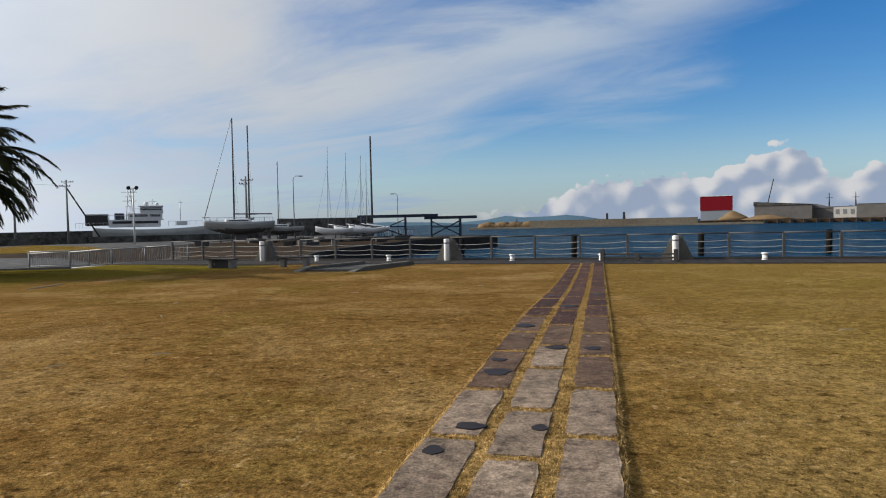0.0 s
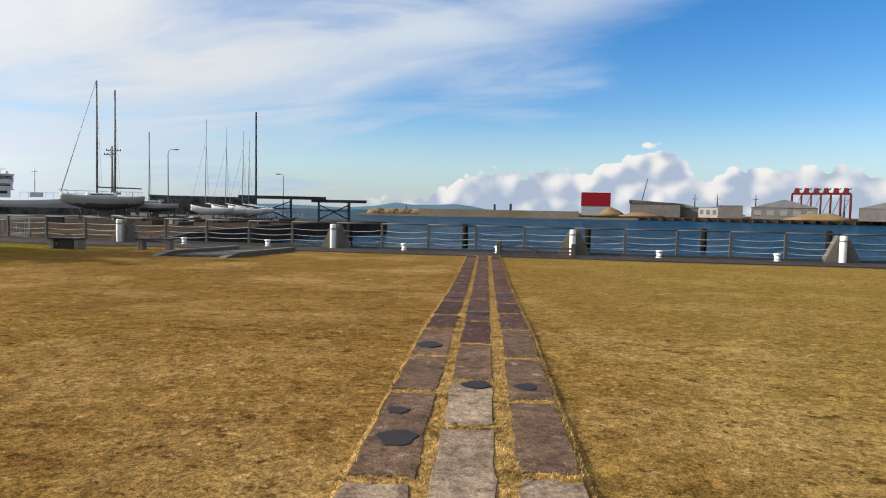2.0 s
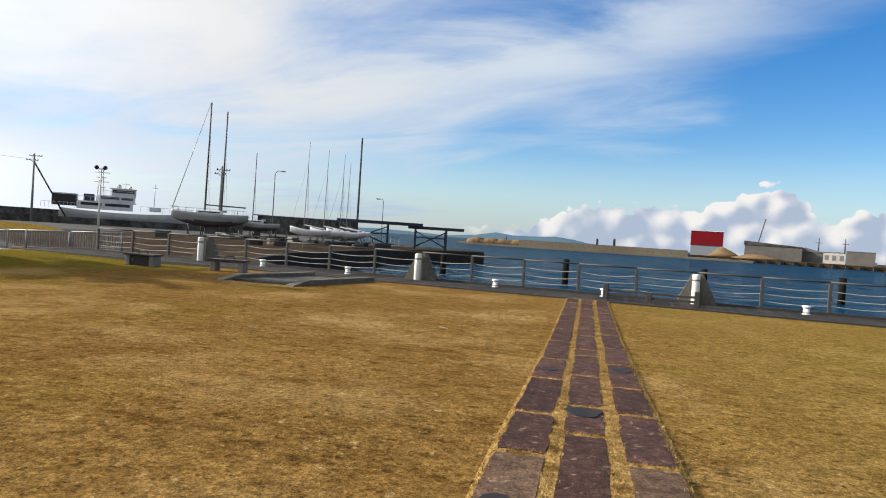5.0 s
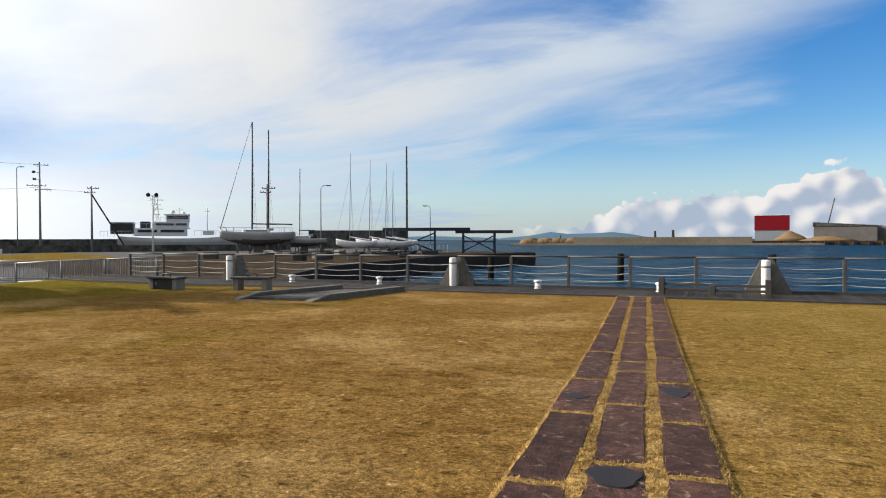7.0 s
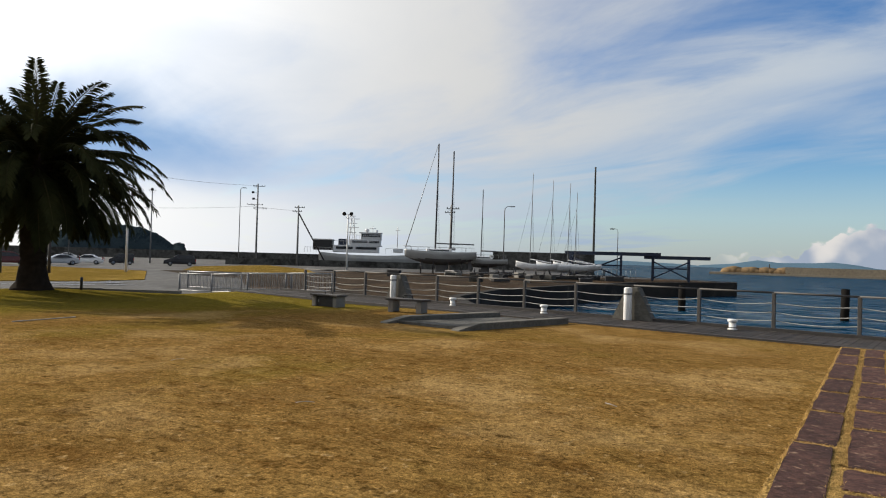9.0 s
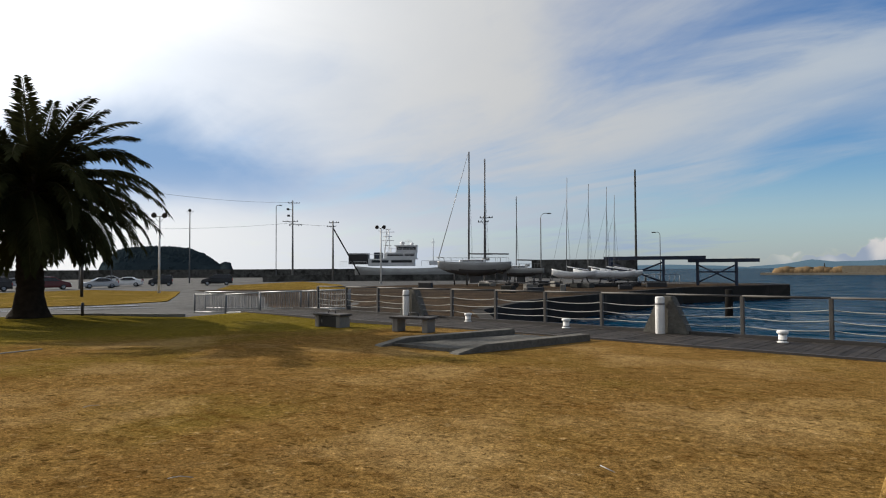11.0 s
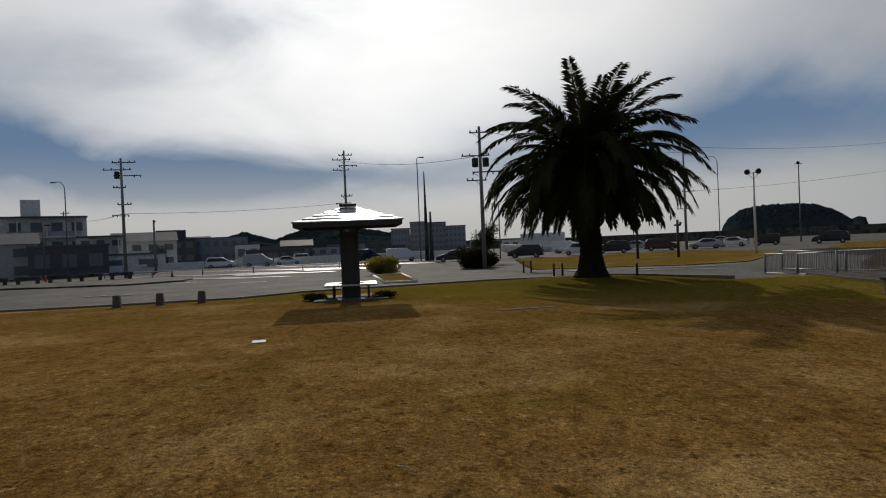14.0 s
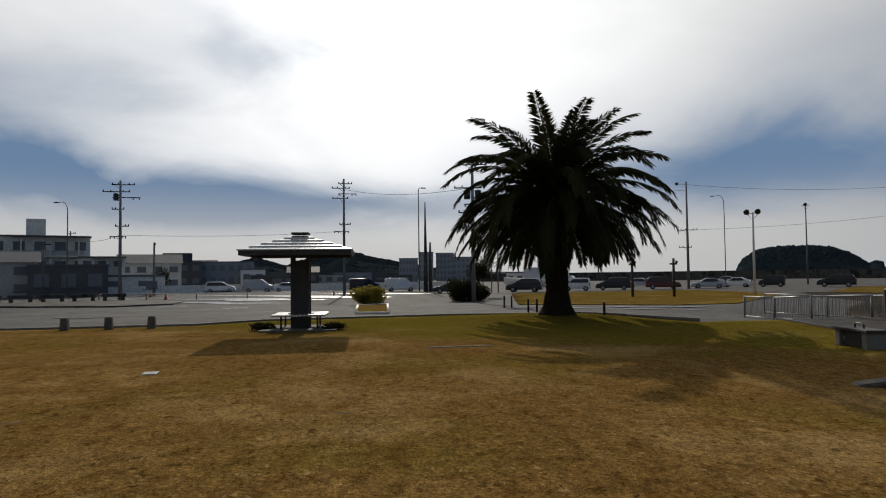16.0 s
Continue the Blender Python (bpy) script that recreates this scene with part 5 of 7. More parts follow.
for p, q, sag in (((-37.3, 23.6, 8.3), (-60.5, 47.8, 9.6), 0.5), ((-60.5, 47.8, 10.2), (-73.5, 87.0, 12.2), 0.8), ((-37.3, 23.6, 6.8), (-56, 14.55, 9.2), 0.6), ((-56, 14.55, 5.5), (-50, -2, 4.9), 0.3), ((-50, -2, 4.9), (-90, -24.5, 7.4), 0.8), ((-60.5, 47.8, 5.7), (-73.5, 87, 9.0), 0.5), ((-73.5, 87, 8.9), (-65.5, 87.5, 8.2), 0.1)):
    ends = []
    for e in (p, q):
        if e[1] < 70 or e[0] < -60:
            x, y, z, k = west(e[0], e[1])
            e = (x, y, z + (e[2] + 0.1) * k)
        ends.append(e)
    p, q = ends
    bm = B()
    tube(bm, [tuple(p[k] + (q[k] - p[k]) * i / 14 - (k == 2) * sag * 4 * (i / 14) * (1 - i / 14) for k in range(3)) for i in range(15)], 0.022, 4, False)
    solo("overhead_cable", bm, M_CABLE, "thin black overhead cable between poles", "cable", group="overhead cables")

# ---------------------------------------------------------------- cars
PROFILES = {
    "van": ([(-2.2, 0.28), (2.2, 0.28), (2.22, 0.75), (2.05, 1.0), (1.45, 1.18), (0.75, 1.82), (0.5, 1.9), (-2.05, 1.9), (-2.2, 1.7)], [(1.22, 1.2), (0.68, 1.74), (-1.95, 1.76), (-2.05, 1.2)]),
    "minivan": ([(-2.2, 0.26), (2.2, 0.26), (2.24, 0.7), (2.0, 0.9), (1.3, 1.02), (0.45, 1.6), (0.1, 1.68), (-1.75, 1.66), (-2.15, 1.1), (-2.22, 0.8)], [(1.12, 1.05), (0.4, 1.53), (-1.65, 1.56), (-1.98, 1.08)]),
    "saloon": ([(-2.15, 0.24), (2.15, 0.24), (2.2, 0.62), (1.9, 0.78), (1.05, 0.9), (0.35, 1.36), (0.0, 1.42), (-0.85, 1.40), (-1.5, 0.98), (-2.1, 0.92), (-2.2, 0.7)], [(0.9, 0.93), (0.3, 1.31), (-0.8, 1.32), (-1.32, 0.98)]),
    "kei": ([(-1.65, 0.24), (1.65, 0.24), (1.68, 0.8), (1.45, 0.95), (1.05, 1.05), (0.6, 1.58), (0.4, 1.64), (-1.5, 1.64), (-1.66, 1.4)], [(0.92, 1.06), (0.52, 1.52), (-1.42, 1.53), (-1.5, 1.06)]),
}


def car(kind, paint, x, y, rz, label):
    prof, win = PROFILES[kind]
    x, y, z, _ = west(x, y)
    t = thing("car", label, "car", (x, y, z), rz, "parked cars")
    half = 0.84 if kind != "kei" else 0.74
    bm = B()
    extrude_profile(bm, prof, -half, half, 0.14)
    bmesh.ops.bevel(bm, geom=bm.edges[:], offset=0.06, segments=3, affect="EDGES", profile=0.6)
    for f in bm.faces:
        f.smooth = True
    part("body", bm, M_PAINT[paint], t)
    for s in (-1, 1):
        bm = B()
        ys = [s * (half - 0.125) for _ in win]
        a = [(px, s * (half - (0.015 if pz < 1.1 else 0.135)), pz) for px, pz in win]
        b = [(px, py - s * 0.03, pz) for px, py, pz in a]
        n = len(a)
        put(bm, a + b, [tuple(range(n)), tuple(range(2 * n - 1, n - 1, -1))] + [(i, (i + 1) % n, n + (i + 1) % n, n + i) for i in range(n)])
        part("side_window", bm, M_GLASS, t, "dark side window")
    (x0, z0), (x1, z1) = win[0], win[1]
    bm = B()
    put(bm, [(x0 + 0.16, -half * 0.86, z0), (x0 + 0.16, half * 0.86, z0), (x1 + 0.14, half * 0.74, z1 + 0.01), (x1 + 0.14, -half * 0.74, z1 + 0.01), (x0 + 0.10, -half * 0.86, z0), (x0 + 0.10, half * 0.86, z0), (x1 + 0.08, half * 0.74, z1), (x1 + 0.08, -half * 0.74, z1)], [(0, 1, 2, 3), (7, 6, 5, 4), (0, 4, 5, 1), (1, 5, 6, 2), (2, 6, 7, 3), (3, 7, 4, 0)])
    part("windscreen", bm, M_GLASS, t, "dark windscreen")
    bm = B()
    xb = min(px for px, _ in prof)
    box(bm, (xb + 0.06, 0, (win[0][1] + win[1][1]) / 2), (0.10, half * 1.3, 0.34))
    part("rear_window", bm, M_GLASS, t, "dark rear window")
    wx = 1.35 if kind != "kei" else 1.12
    for sx in (-wx, wx):
        for s in (-1, 1):
            w = thing("wheel", "", "", (sx, s * (half - 0.07), 0.31))
            w.parent = t
            bm = B()
            lathe(bm, [(0.20, -0.10), (0.29, -0.10), (0.31, -0.07), (0.31, 0.07), (0.29, 0.10), (0.20, 0.10)], 18)
            bm.transform(Matrix.Rotation(radians(90), 4, "X"))
            part("tyre", bm, M_TYRE, w)
            bm = B()
            lathe(bm, [(0.20, -0.104), (0.05, -0.112), (0.05, 0.112), (0.20, 0.104)], 14)
            bm.transform(Matrix.Rotation(radians(90), 4, "X"))
            part("rim", bm, M_RIM, w, "silver rim")
    xf = max(px for px, _ in prof)
    for s in (-1, 1):
        bm = B()
        rbox(bm, (xf - 0.12, s * (half - 0.22), 0.68), (0.22, 0.34, 0.15), 0, 0.03)
        part("headlight", bm, M_LAMPGLASS, t, "clear headlight")
        bm = B()
        rbox(bm, (xb + 0.03, s * (half - 0.10), 0.85), (0.10, 0.14, 0.34), 0, 0.02)
        part("tail_light", bm, M_TAIL, t, "red tail light")
    for xx in (xf - 0.02, xb + 0.02):
        bm = B()
        rbox(bm, (xx, 0, 0.40), (0.14, half * 1.9, 0.20), 0, 0.04)
        part("bumper", bm, M_BLACK if paint in ("black", "grey") else M_PAINT[paint], t)


for kind, paint, x, y, rz, label in (
        ("minivan", "black", -58.5, 31.0, 250, "black minivan parked by the verge"),
        ("kei", "white", -59.5, 36.3, 250, "white small van in the car park"),
        ("minivan", "black", -60.5, 40.2, 250, "black people carrier in the car park"),
        ("minivan", "maroon", -61.5, 45.6, 70, "dark red car in the car park"),
        ("saloon", "silver", -61.8, 50.4, 250, "silver hatchback in the car park"),
        ("saloon", "white", -65.5, 55.4, 230, "white saloon car in the car park"),
        ("kei", "black", -64.2, 58.6, 235, "black boxy small car in the car park"),
        ("minivan", "black", -60.8, 63.4, 232, "black minivan beside the floodlight mast"),
        ("van", "white", -66.5, 19.6, 95, "white van near the spire"),
        ("saloon", "black", -57.0, 24.0, 265, "black saloon by the drive"),
        ("van", "black", -68.5, 15.8, 100, "black van behind the shrub"),
        ("saloon", "white", -69.6, -9.7, 250, "white saloon in the far car park"),
        ("saloon", "silver", -70.5, -6.9, 250, "silver saloon in the far car park"),
        ("kei", "white", -68.6, -12.2, 250, "white hatchback in the far car park"),
        ("minivan", "white", -72.6, -0.3, 100, "white estate car in the far car park"),
        ("van", "silver", -73.3, 3.7, 95, "silver pickup van by the wall"),
        ("saloon", "white", -73.8, 6.9, 98, "white estate car beside the pickup van"),
        ("saloon", "silver", -66.4, -16.0, 255, "silver saloon near the houses"),
        ("kei", "white", -80.0, 8.0, 95, "white small car by the wall"),
        ("saloon", "grey", -67.0, -20.8, 260, "dark grey car by the houses"),
        ("saloon", "white", -84.0, 64.0, 240, "white car far across the car park"),
        ("van", "white", -70.5, 38.5, 60, "white van at the back of the car park"),
        ("saloon", "silver", -72, 47.5, 60, "silver car at the back of the car park")):
    car(kind, paint, x, y, rz, label)

# guard rail and orange signs by the road
gr = thing("guard_rail", "low white pipe guard rail beside the road", "guard rail", (-70.0, -4, -0.68))
gr.scale = (1.3, 1.3, 1.0)
pts = [(-0.5, -6, 0), (0.2, -2, 0), (0.3, 2, 0), (0, 6, 0), (-0.3, 10, 0), (-1, 13, 0)]
for p in pts:
    bm = B()
    tube(bm, [(p[0], p[1], 0), (p[0], p[1], 0.75)], 0.05, 8)
    part("post", bm, M_GALV, gr)
bm = B()
tube(bm, [(x, y, 0.72) for x, y, _ in pts], 0.04, 6)
part("pipe", bm, M_WHITE, gr)
for x, y in ((-52, -8.8), (-50.6, 1.2), (-58.5, -2.8)):
    t = thing("traffic_cone", "orange traffic cone on the asphalt", "cone", west(x, y)[:3], 0, "traffic cones")
    bm = B()
    lathe(bm, [(0.15, 0.04), (0.03, 0.70), (0.0, 0.71)], 12)
    part("cone", bm, M_ORANGE, t)
    bm = B()
    rbox(bm, (0, 0, 0.02), (0.38, 0.38, 0.04), 0, 0.01)
    part("base", bm, M_BLACK, t)

# ---------------------------------------------------------------- boats


def hull_mesh(L, beam, depth, sheer=0.12, mats=(), keel=0.0, wl=0.45):
    """A hull from frames: pointed bow, narrow transom, dark below the waterline."""
    bm = B()
    n, m = 28, 18
    rings = []
    for i in range(n + 1):
        f = i / n
        x = (f - 0.5) * L
        w = beam / 2 * ((1 - ((f - 0.42) / 0.58) ** 2.3 * 0.985) if f > 0.42 else (1 - 0.34 * ((0.42 - f) / 0.42) ** 2))
        top = depth * (1 + sheer * (2 * f - 0.8) ** 2)
        low = depth * (0.62 * max(0, (f - 0.5) / 0.5) ** 2.2 + 0.48 * max(0, (0.38 - f) / 0.38) ** 1.6)
        row = []
        for j in range(m + 1):
            a = math.pi * (j / m)
            y = -w * math.cos(a)
            z = top - (top - low) * math.sin(a) ** 0.85
            row.append(bm.verts.new((x, y, z)))
        rings.append(row)
    for a, b in zip(rings, rings[1:]):
        for j in range(m):
            f = bm.faces.new((a[j], b[j], b[j + 1], a[j + 1]))
            f.smooth = True
            zc = sum(v.co.z for v in f.verts) / 4
            f.material_index = 1 if zc < depth * wl else 0
        f = bm.faces.new((a[0], a[m], b[m], b[0]))
        f.material_index = 0
    bm.faces.new(rings[0])
    bm.faces.new(rings[-1])
    return mesh_of("hull", bm, *mats)


def stays(t, pts, r=0.012):
    for p, q in pts:
        bm = B()
        tube(bm, [p, q], r, 4, False)
        part("stay", bm, M_ALU, t)


def yacht(x, y, rz, L, mast_h, mast_x, label, mizzen=None, jib=True, z0=1.05, mat=None, mast_r=0.11, depth=1.5):
    t = thing("yacht", label, "yacht", (x, y, -0.094), rz, "yachts on the hardstand")
    part("hull", hull_mesh(L, L * 0.29, depth, 0.10, (mat or M_HULL, M_ANTIFOUL)), None, t).location = (0, 0, z0)
    top = z0 + depth
    bm = B()
    rbox(bm, (L * 0.02, 0, top + 0.16), (L * 0.36, L * 0.15, 0.36), 0, 0.10)
    part("cabin", bm, M_GEL, t)
    bm = B()
    rbox(bm, (L * 0.02, 0, top + 0.18), (L * 0.28, L * 0.153, 0.13), 0, 0.03)
    part("cabin_window", bm, M_GLASS, t, "dark cabin window")
    bm = B()
    rbox(bm, (-L * 0.02, 0, z0 - 0.25), (L * 0.17, 0.22, 1.1), 0, 0.05)
    part("keel", bm, M_ANTIFOUL, t)
    bm = B()
    rbox(bm, (-L * 0.42, 0, z0 - 0.02), (L * 0.05, 0.10, 1.1), 0, 0.03)
    part("rudder", bm, M_ANTIFOUL, t)
    for mx, mh in [(mast_x, mast_h)] + ([mizzen] if mizzen else []):
        bm = B()
        tube(bm, [(mx, 0, top), (mx - 0.1, 0, mh)], [mast_r, mast_r * 0.65], 8)
        part("mast", bm, M_ALU, t)
        bm = B()
        tube(bm, [(mx, 0, top + 1.0), (mx - L * 0.33, 0, top + 0.95)], 0.075, 8)
        part("boom", bm, M_ALU, t)
        bm = B()
        tube(bm, [(mx - 0.04, -0.55, top + (mh - top) * 0.55), (mx - 0.04, 0.55, top + (mh - top) * 0.55)], 0.025, 5)
        part("spreader", bm, M_ALU, t)
        stays(t, [((mx, 0, mh - 0.1), (mx - L * 0.05, L * 0.13, top)), ((mx, 0, mh - 0.1), (mx - L * 0.05, -L * 0.13, top))])
    if jib:
        bm = B()
        tube(bm, [(L * 0.49, 0, top + 0.4), (mast_x, 0, mast_h - 0.2)], [0.05, 0.025], 6)
        part("furled_jib", bm, M_HULL, t, "furled grey headsail")
    for i in range(7):
        px = -L * 0.46 + i * L * 0.155
        w = L * 0.12 * (1 if i < 5 else 0.6)
        for s in (-1, 1):
            bm = B()
            tube(bm, [(px, s * w, top - 0.05), (px, s * w, top + 0.55)], 0.016, 4, False)
            part("stanchion", bm, M_GALV, t)
    for s in (-1, 1):
        bm = B()
        tube(bm, [(-L * 0.46 + i * L * 0.155, s * L * 0.12 * (1 if i < 5 else 0.6), top + 0.55) for i in range(7)] + [(L * 0.52, 0, top + 0.62)], 0.014, 4, False)
        part("lifeline", bm, M_GALV, t)
    bm = B()
    tube(bm, [(L * 0.40, -L * 0.05, top), (L * 0.42, -L * 0.05, top + 0.6), (L * 0.52, 0, top + 0.66), (L * 0.42, L * 0.05, top + 0.6), (L * 0.40, L * 0.05, top)], 0.022, 5)
    part("pulpit", bm, M_GALV, t)
    bm = B()
    rbox(bm, (-L * 0.16, 0, top + 0.36), (L * 0.10, L * 0.11, 0.26), 0, 0.06)
    part("companion_hood", bm, M_HULL, t, "grey canvas companion hood")
    bm = B()
    tube(bm, [(-L * 0.36, 0, top - 0.1), (-L * 0.36, 0, top + 0.55)], 0.03, 6)
    part("tiller_post", bm, M_BLACK, t)
    for px in (-L * 0.3, -L * 0.1, L * 0.1, L * 0.27):
        for s in (-1, 1):
            bm = B()
            tube(bm, [(px, s * L * 0.12, 0), (px, s * L * 0.085, z0 + L * 0.05)], 0.05, 6)
            part("prop", bm, M_BLACK, t, "dark boat stand prop")
    return t


yacht(-35.6, 78.2, 214, 8.3, 15.2, 0.6, "large grey-white yacht propped on stands", (-1.2, 14.4), depth=1.5)
yacht(-31.9, 82.3, 205, 5.6, 10.2, 0.4, "smaller grey yacht under a cover", None, False, 0.9, mast_r=0.06, depth=0.95)


def dinghy(x, y, rz, mast_h, label):
    t = thing("racing_dinghy", label, "dinghy", (x, y, -0.094), rz, "racing dinghies on trolleys")
    part("hull", hull_mesh(4.3, 1.6, 0.72, 0.34, (M_GEL, M_GEL), wl=0.2), None, t).location = (0, 0, 0.75)
    bm = B()
    tube(bm, [(0.7, 0, 1.5), (0.55, 0, mast_h)], [0.036, 0.025], 8)
    part("mast", bm, M_GALV, t)
    bm = B()
    tube(bm, [(0.65, 0, 2.0), (-1.5, 0.15, 1.65)], 0.045, 6)
    part("boom", bm, M_GEL, t)
    stays(t, [((0.6, 0, mast_h * 0.8), (2.2, 0, 1.5)), ((0.6, 0, mast_h * 0.8), (0.3, 0.75, 1.5)), ((0.6, 0, mast_h * 0.8), (0.3, -0.75, 1.5))])
    for s in (-0.6, 0.6):
        bm = B()
        tube(bm, [(-1.6, s * 0.7, 0.15), (-1.2, s, 0.95)], 0.04, 6)
        part("trolley_leg", bm, M_BLACK, t)
        bm = B()
        tube(bm, [(1.4, s * 0.6, 0.15), (1.2, s * 0.8, 0.95)], 0.04, 6)
        part("trolley_leg", bm, M_BLACK, t)
    bm = B()
    rbox(bm, (-0.1, 0, 0.14), (3.8, 0.9, 0.28), 0, 0.05)
    part("trolley", bm, M_BLACK, t, "dark launching trolley")


dinghy(-22.65, 75.65, 205, 10.9, "white racing dinghy with a tall thin mast")
dinghy(-20.95, 77.05, 208, 10.3, "white racing dinghy with a boom down")
dinghy(-19.4, 77.95, 206, 10.0, "white racing dinghy beside the gantry")
dinghy(-19.6, 80.9, 212, 9.4, "white racing dinghy with a short mast")
bm = B()
tube(bm, [(0, 0, -2.0), (0, 0, 23.1)], [0.27, 0.17], 10)
ob = solo("harbour_mast", bm, M_CONC_DARK, "tall thin dark mast standing beyond the gantry", "mast")
ob.matrix_basis = pose(-37.2, 145.0, -1.5)
# heaps of gear on the hardstand
r = random.Random(21)
for i in range(16):
    x, y = r.uniform(-34, -14.5), r.uniform(58, 80)
    bm = B()
    rbox(bm, (0, 0, 0.25), (r.uniform(0.6, 2.2), r.uniform(0.4, 1.0), r.uniform(0.25, 0.7)), 0, 0.06)
    ob = solo("yard_crate", bm, r.choice((M_BLACK, M_CONC_DARK, M_DARKWOOD, M_CONC)), "dark crate of boat gear on the hardstand", "crate", group="boatyard gear")
    ob.matrix_basis = pose(x, y, -0.12, 0, 0, r.uniform(0, 180))


def boat_trolley(x, y, rz, L):
    """An empty launching trolley: two dark rails, an axle with wheels and a draw bar."""
    t = thing("boat_trolley", "empty dark steel launching trolley on the hardstand", "trolley", (x, y, ground_z(x, y) + 0.01), rz, "boat trolleys")
    for k in (-0.45, 0.45):
        bm = B()
        tube(bm, [(-L / 2, k, 0.42), (L * 0.35, k * 0.7, 0.46), (L / 2, 0, 0.40)], 0.045, 6)
        part("side_rail", bm, M_BLACK, t)
        bm = B()
        tube(bm, [(-L * 0.1, k * 1.35 - 0.07, 0.24), (-L * 0.1, k * 1.35 + 0.07, 0.24)], 0.24, 12)
        part("wheel", bm, M_TYRE, t)
        bm = B()
        tube(bm, [(-L * 0.28, k * 0.9, 0.42), (-L * 0.28, k * 1.1, 0.95)], 0.04, 6)
        part("cradle_arm", bm, M_BLACK, t)
    bm = B()
    tube(bm, [(-L * 0.1, -0.6, 0.26), (-L * 0.1, 0.6, 0.26)], 0.04, 6)
    part("axle", bm, M_BLACK, t)


for x, y, rz, L in ((-26.5, 71.5, 25, 3.8), (-23.0, 69.0, 40, 3.4), (-29.8, 74.5, 200, 4.0), (-20.5, 72.8, 15, 3.6), (-17.6, 75.5, 30, 3.4), (-27.6, 79.0, 215, 3.6), (-16.2, 81.2, 20, 3.2)):
    boat_trolley(x, y, rz, L)


def gantry(p, q, top, label, legs):
    """A dark steel boat hoist: two long girders on braced legs."""
    t = thing("boat_gantry", label, "gantry", (p[0], p[1], -0.094), math.degrees(math.atan2(q[1] - p[1], q[0] - p[0])), "boat gantries")
    L = math.hypot(q[0] - p[0], q[1] - p[1])
    for s in (-1.3, 1.3):
        bm = B()
        box(bm, (L / 2, s, top), (L, 0.22, 0.30))
        box(bm, (L / 2, s, top + 0.17), (L, 0.34, 0.05))
        part("girder", bm, M_NAVY, t)
        for lx in legs:
            bm = B()
            box(bm, (lx, s, top / 2 - 0.07), (0.24, 0.24, top - 0.15))
            part("leg", bm, M_NAVY, t)
        for la, lb in zip(legs, legs[1:]):
            for z0, z1 in ((0.3, top - 0.4), (top - 0.4, 0.3)):
                bm = B()
                tube(bm, [(la, s, z0), (lb, s, z1)], 0.07, 5)
                part("brace", bm, M_NAVY, t)
            bm = B()
            tube(bm, [(la, s, top * 0.55), (lb, s, top * 0.55)], 0.07, 5)
            part("tie", bm, M_NAVY, t)
    for lx in legs:
        bm = B()
        box(bm, (lx, 0, top - 0.3), (0.18, 2.6, 0.2))
        part("cross_beam", bm, M_NAVY, t)


gantry((-22.0, 83.0), (-12.2, 85.4), 2.85, "dark navy steel boat hoist on the pier", (0.6, 6.0))
gantry((-14.0, 86.0), (-7.4, 87.2), 2.55, "second dark navy steel boat hoist", (0.9, 4.6))
bm = B()
for i in range(9):
    tube(bm, [(i * 0.55, 0, 0), (i * 0.55, 0, 1.1)], 0.03, 5)
tube(bm, [(0, 0, 1.1), (4.4, 0, 1.1)], 0.035, 5)
ob = solo("pier_railing", bm, M_WALL_BLUE, "pale blue-grey pier railing", "railing")
ob.matrix_basis = pose(-20.5, 90.5, -0.1, 0, 0, 15)

def wall_run(name, pts, z0, z1, th, mat, label, category, kind="structure"):
    bm = B()
    for (x0, y0), (x1, y1) in zip(pts, pts[1:]):
        d = math.hypot(x1 - x0, y1 - y0)
        box(bm, ((x0 + x1) / 2, (y0 + y1) / 2, (z0 + z1) / 2), (d + th * 0.5, th, z1 - z0), math.degrees(math.atan2(y1 - y0, x1 - x0)))
    return solo(name, bm, mat, label, category, kind)


# patrol ship moored beyond the yard
ship = thing("patrol_ship", "white patrol ship with stepped bridge and lattice mast", "ship", (-65.5, 107.0, -1.5), 33)
# hull in a darker grey than the white deckhouses: its shaded side, painted in
part("hull", hull_mesh(22, 5.0, 3.4, 0.18, (M_HULL, M_WALL_BLUE), wl=0.15), None, ship).location = (1.4, 0, 0)
for nm, c, sz, mat, lb in (
        ("deckhouse", (-3.2, 0, 4.45), (8.0, 3.9, 1.25), M_SHIP, ""), ("upper_deckhouse", (-1.6, 0, 5.6), (5.4, 3.5, 1.15), M_SHIP, ""), ("bridge", (-0.6, 0, 6.7), (3.6, 3.3, 1.15), M_SHIP, ""),
        ("bridge_roof", (-0.7, 0, 7.35), (4.0, 3.5, 0.14), M_SHIP, ""), ("boat_deck", (-2.0, 0, 5.06), (6.6, 4.0, 0.10), M_SHIP, ""), ("breakwater_box", (4.2, 0, 4.35), (1.8, 2.2, 0.7), M_SHIP, ""),
        ("stern_house", (-9.0, 0, 5.0), (3.3, 3.4, 1.7), M_BLACK, "black stern housing"), ("stern_band", (-9.0, 0, 5.98), (3.5, 3.5, 0.22), M_SHIP, "white band over the stern housing"), ("funnel", (-5.6, 0, 5.6), (1.5, 1.6, 1.2), M_NAVY, "navy funnel")):
    bm = B()
    rbox(bm, c, sz, 0, min(0.12, sz[2] * 0.3))
    part(nm, bm, mat, ship, lb)
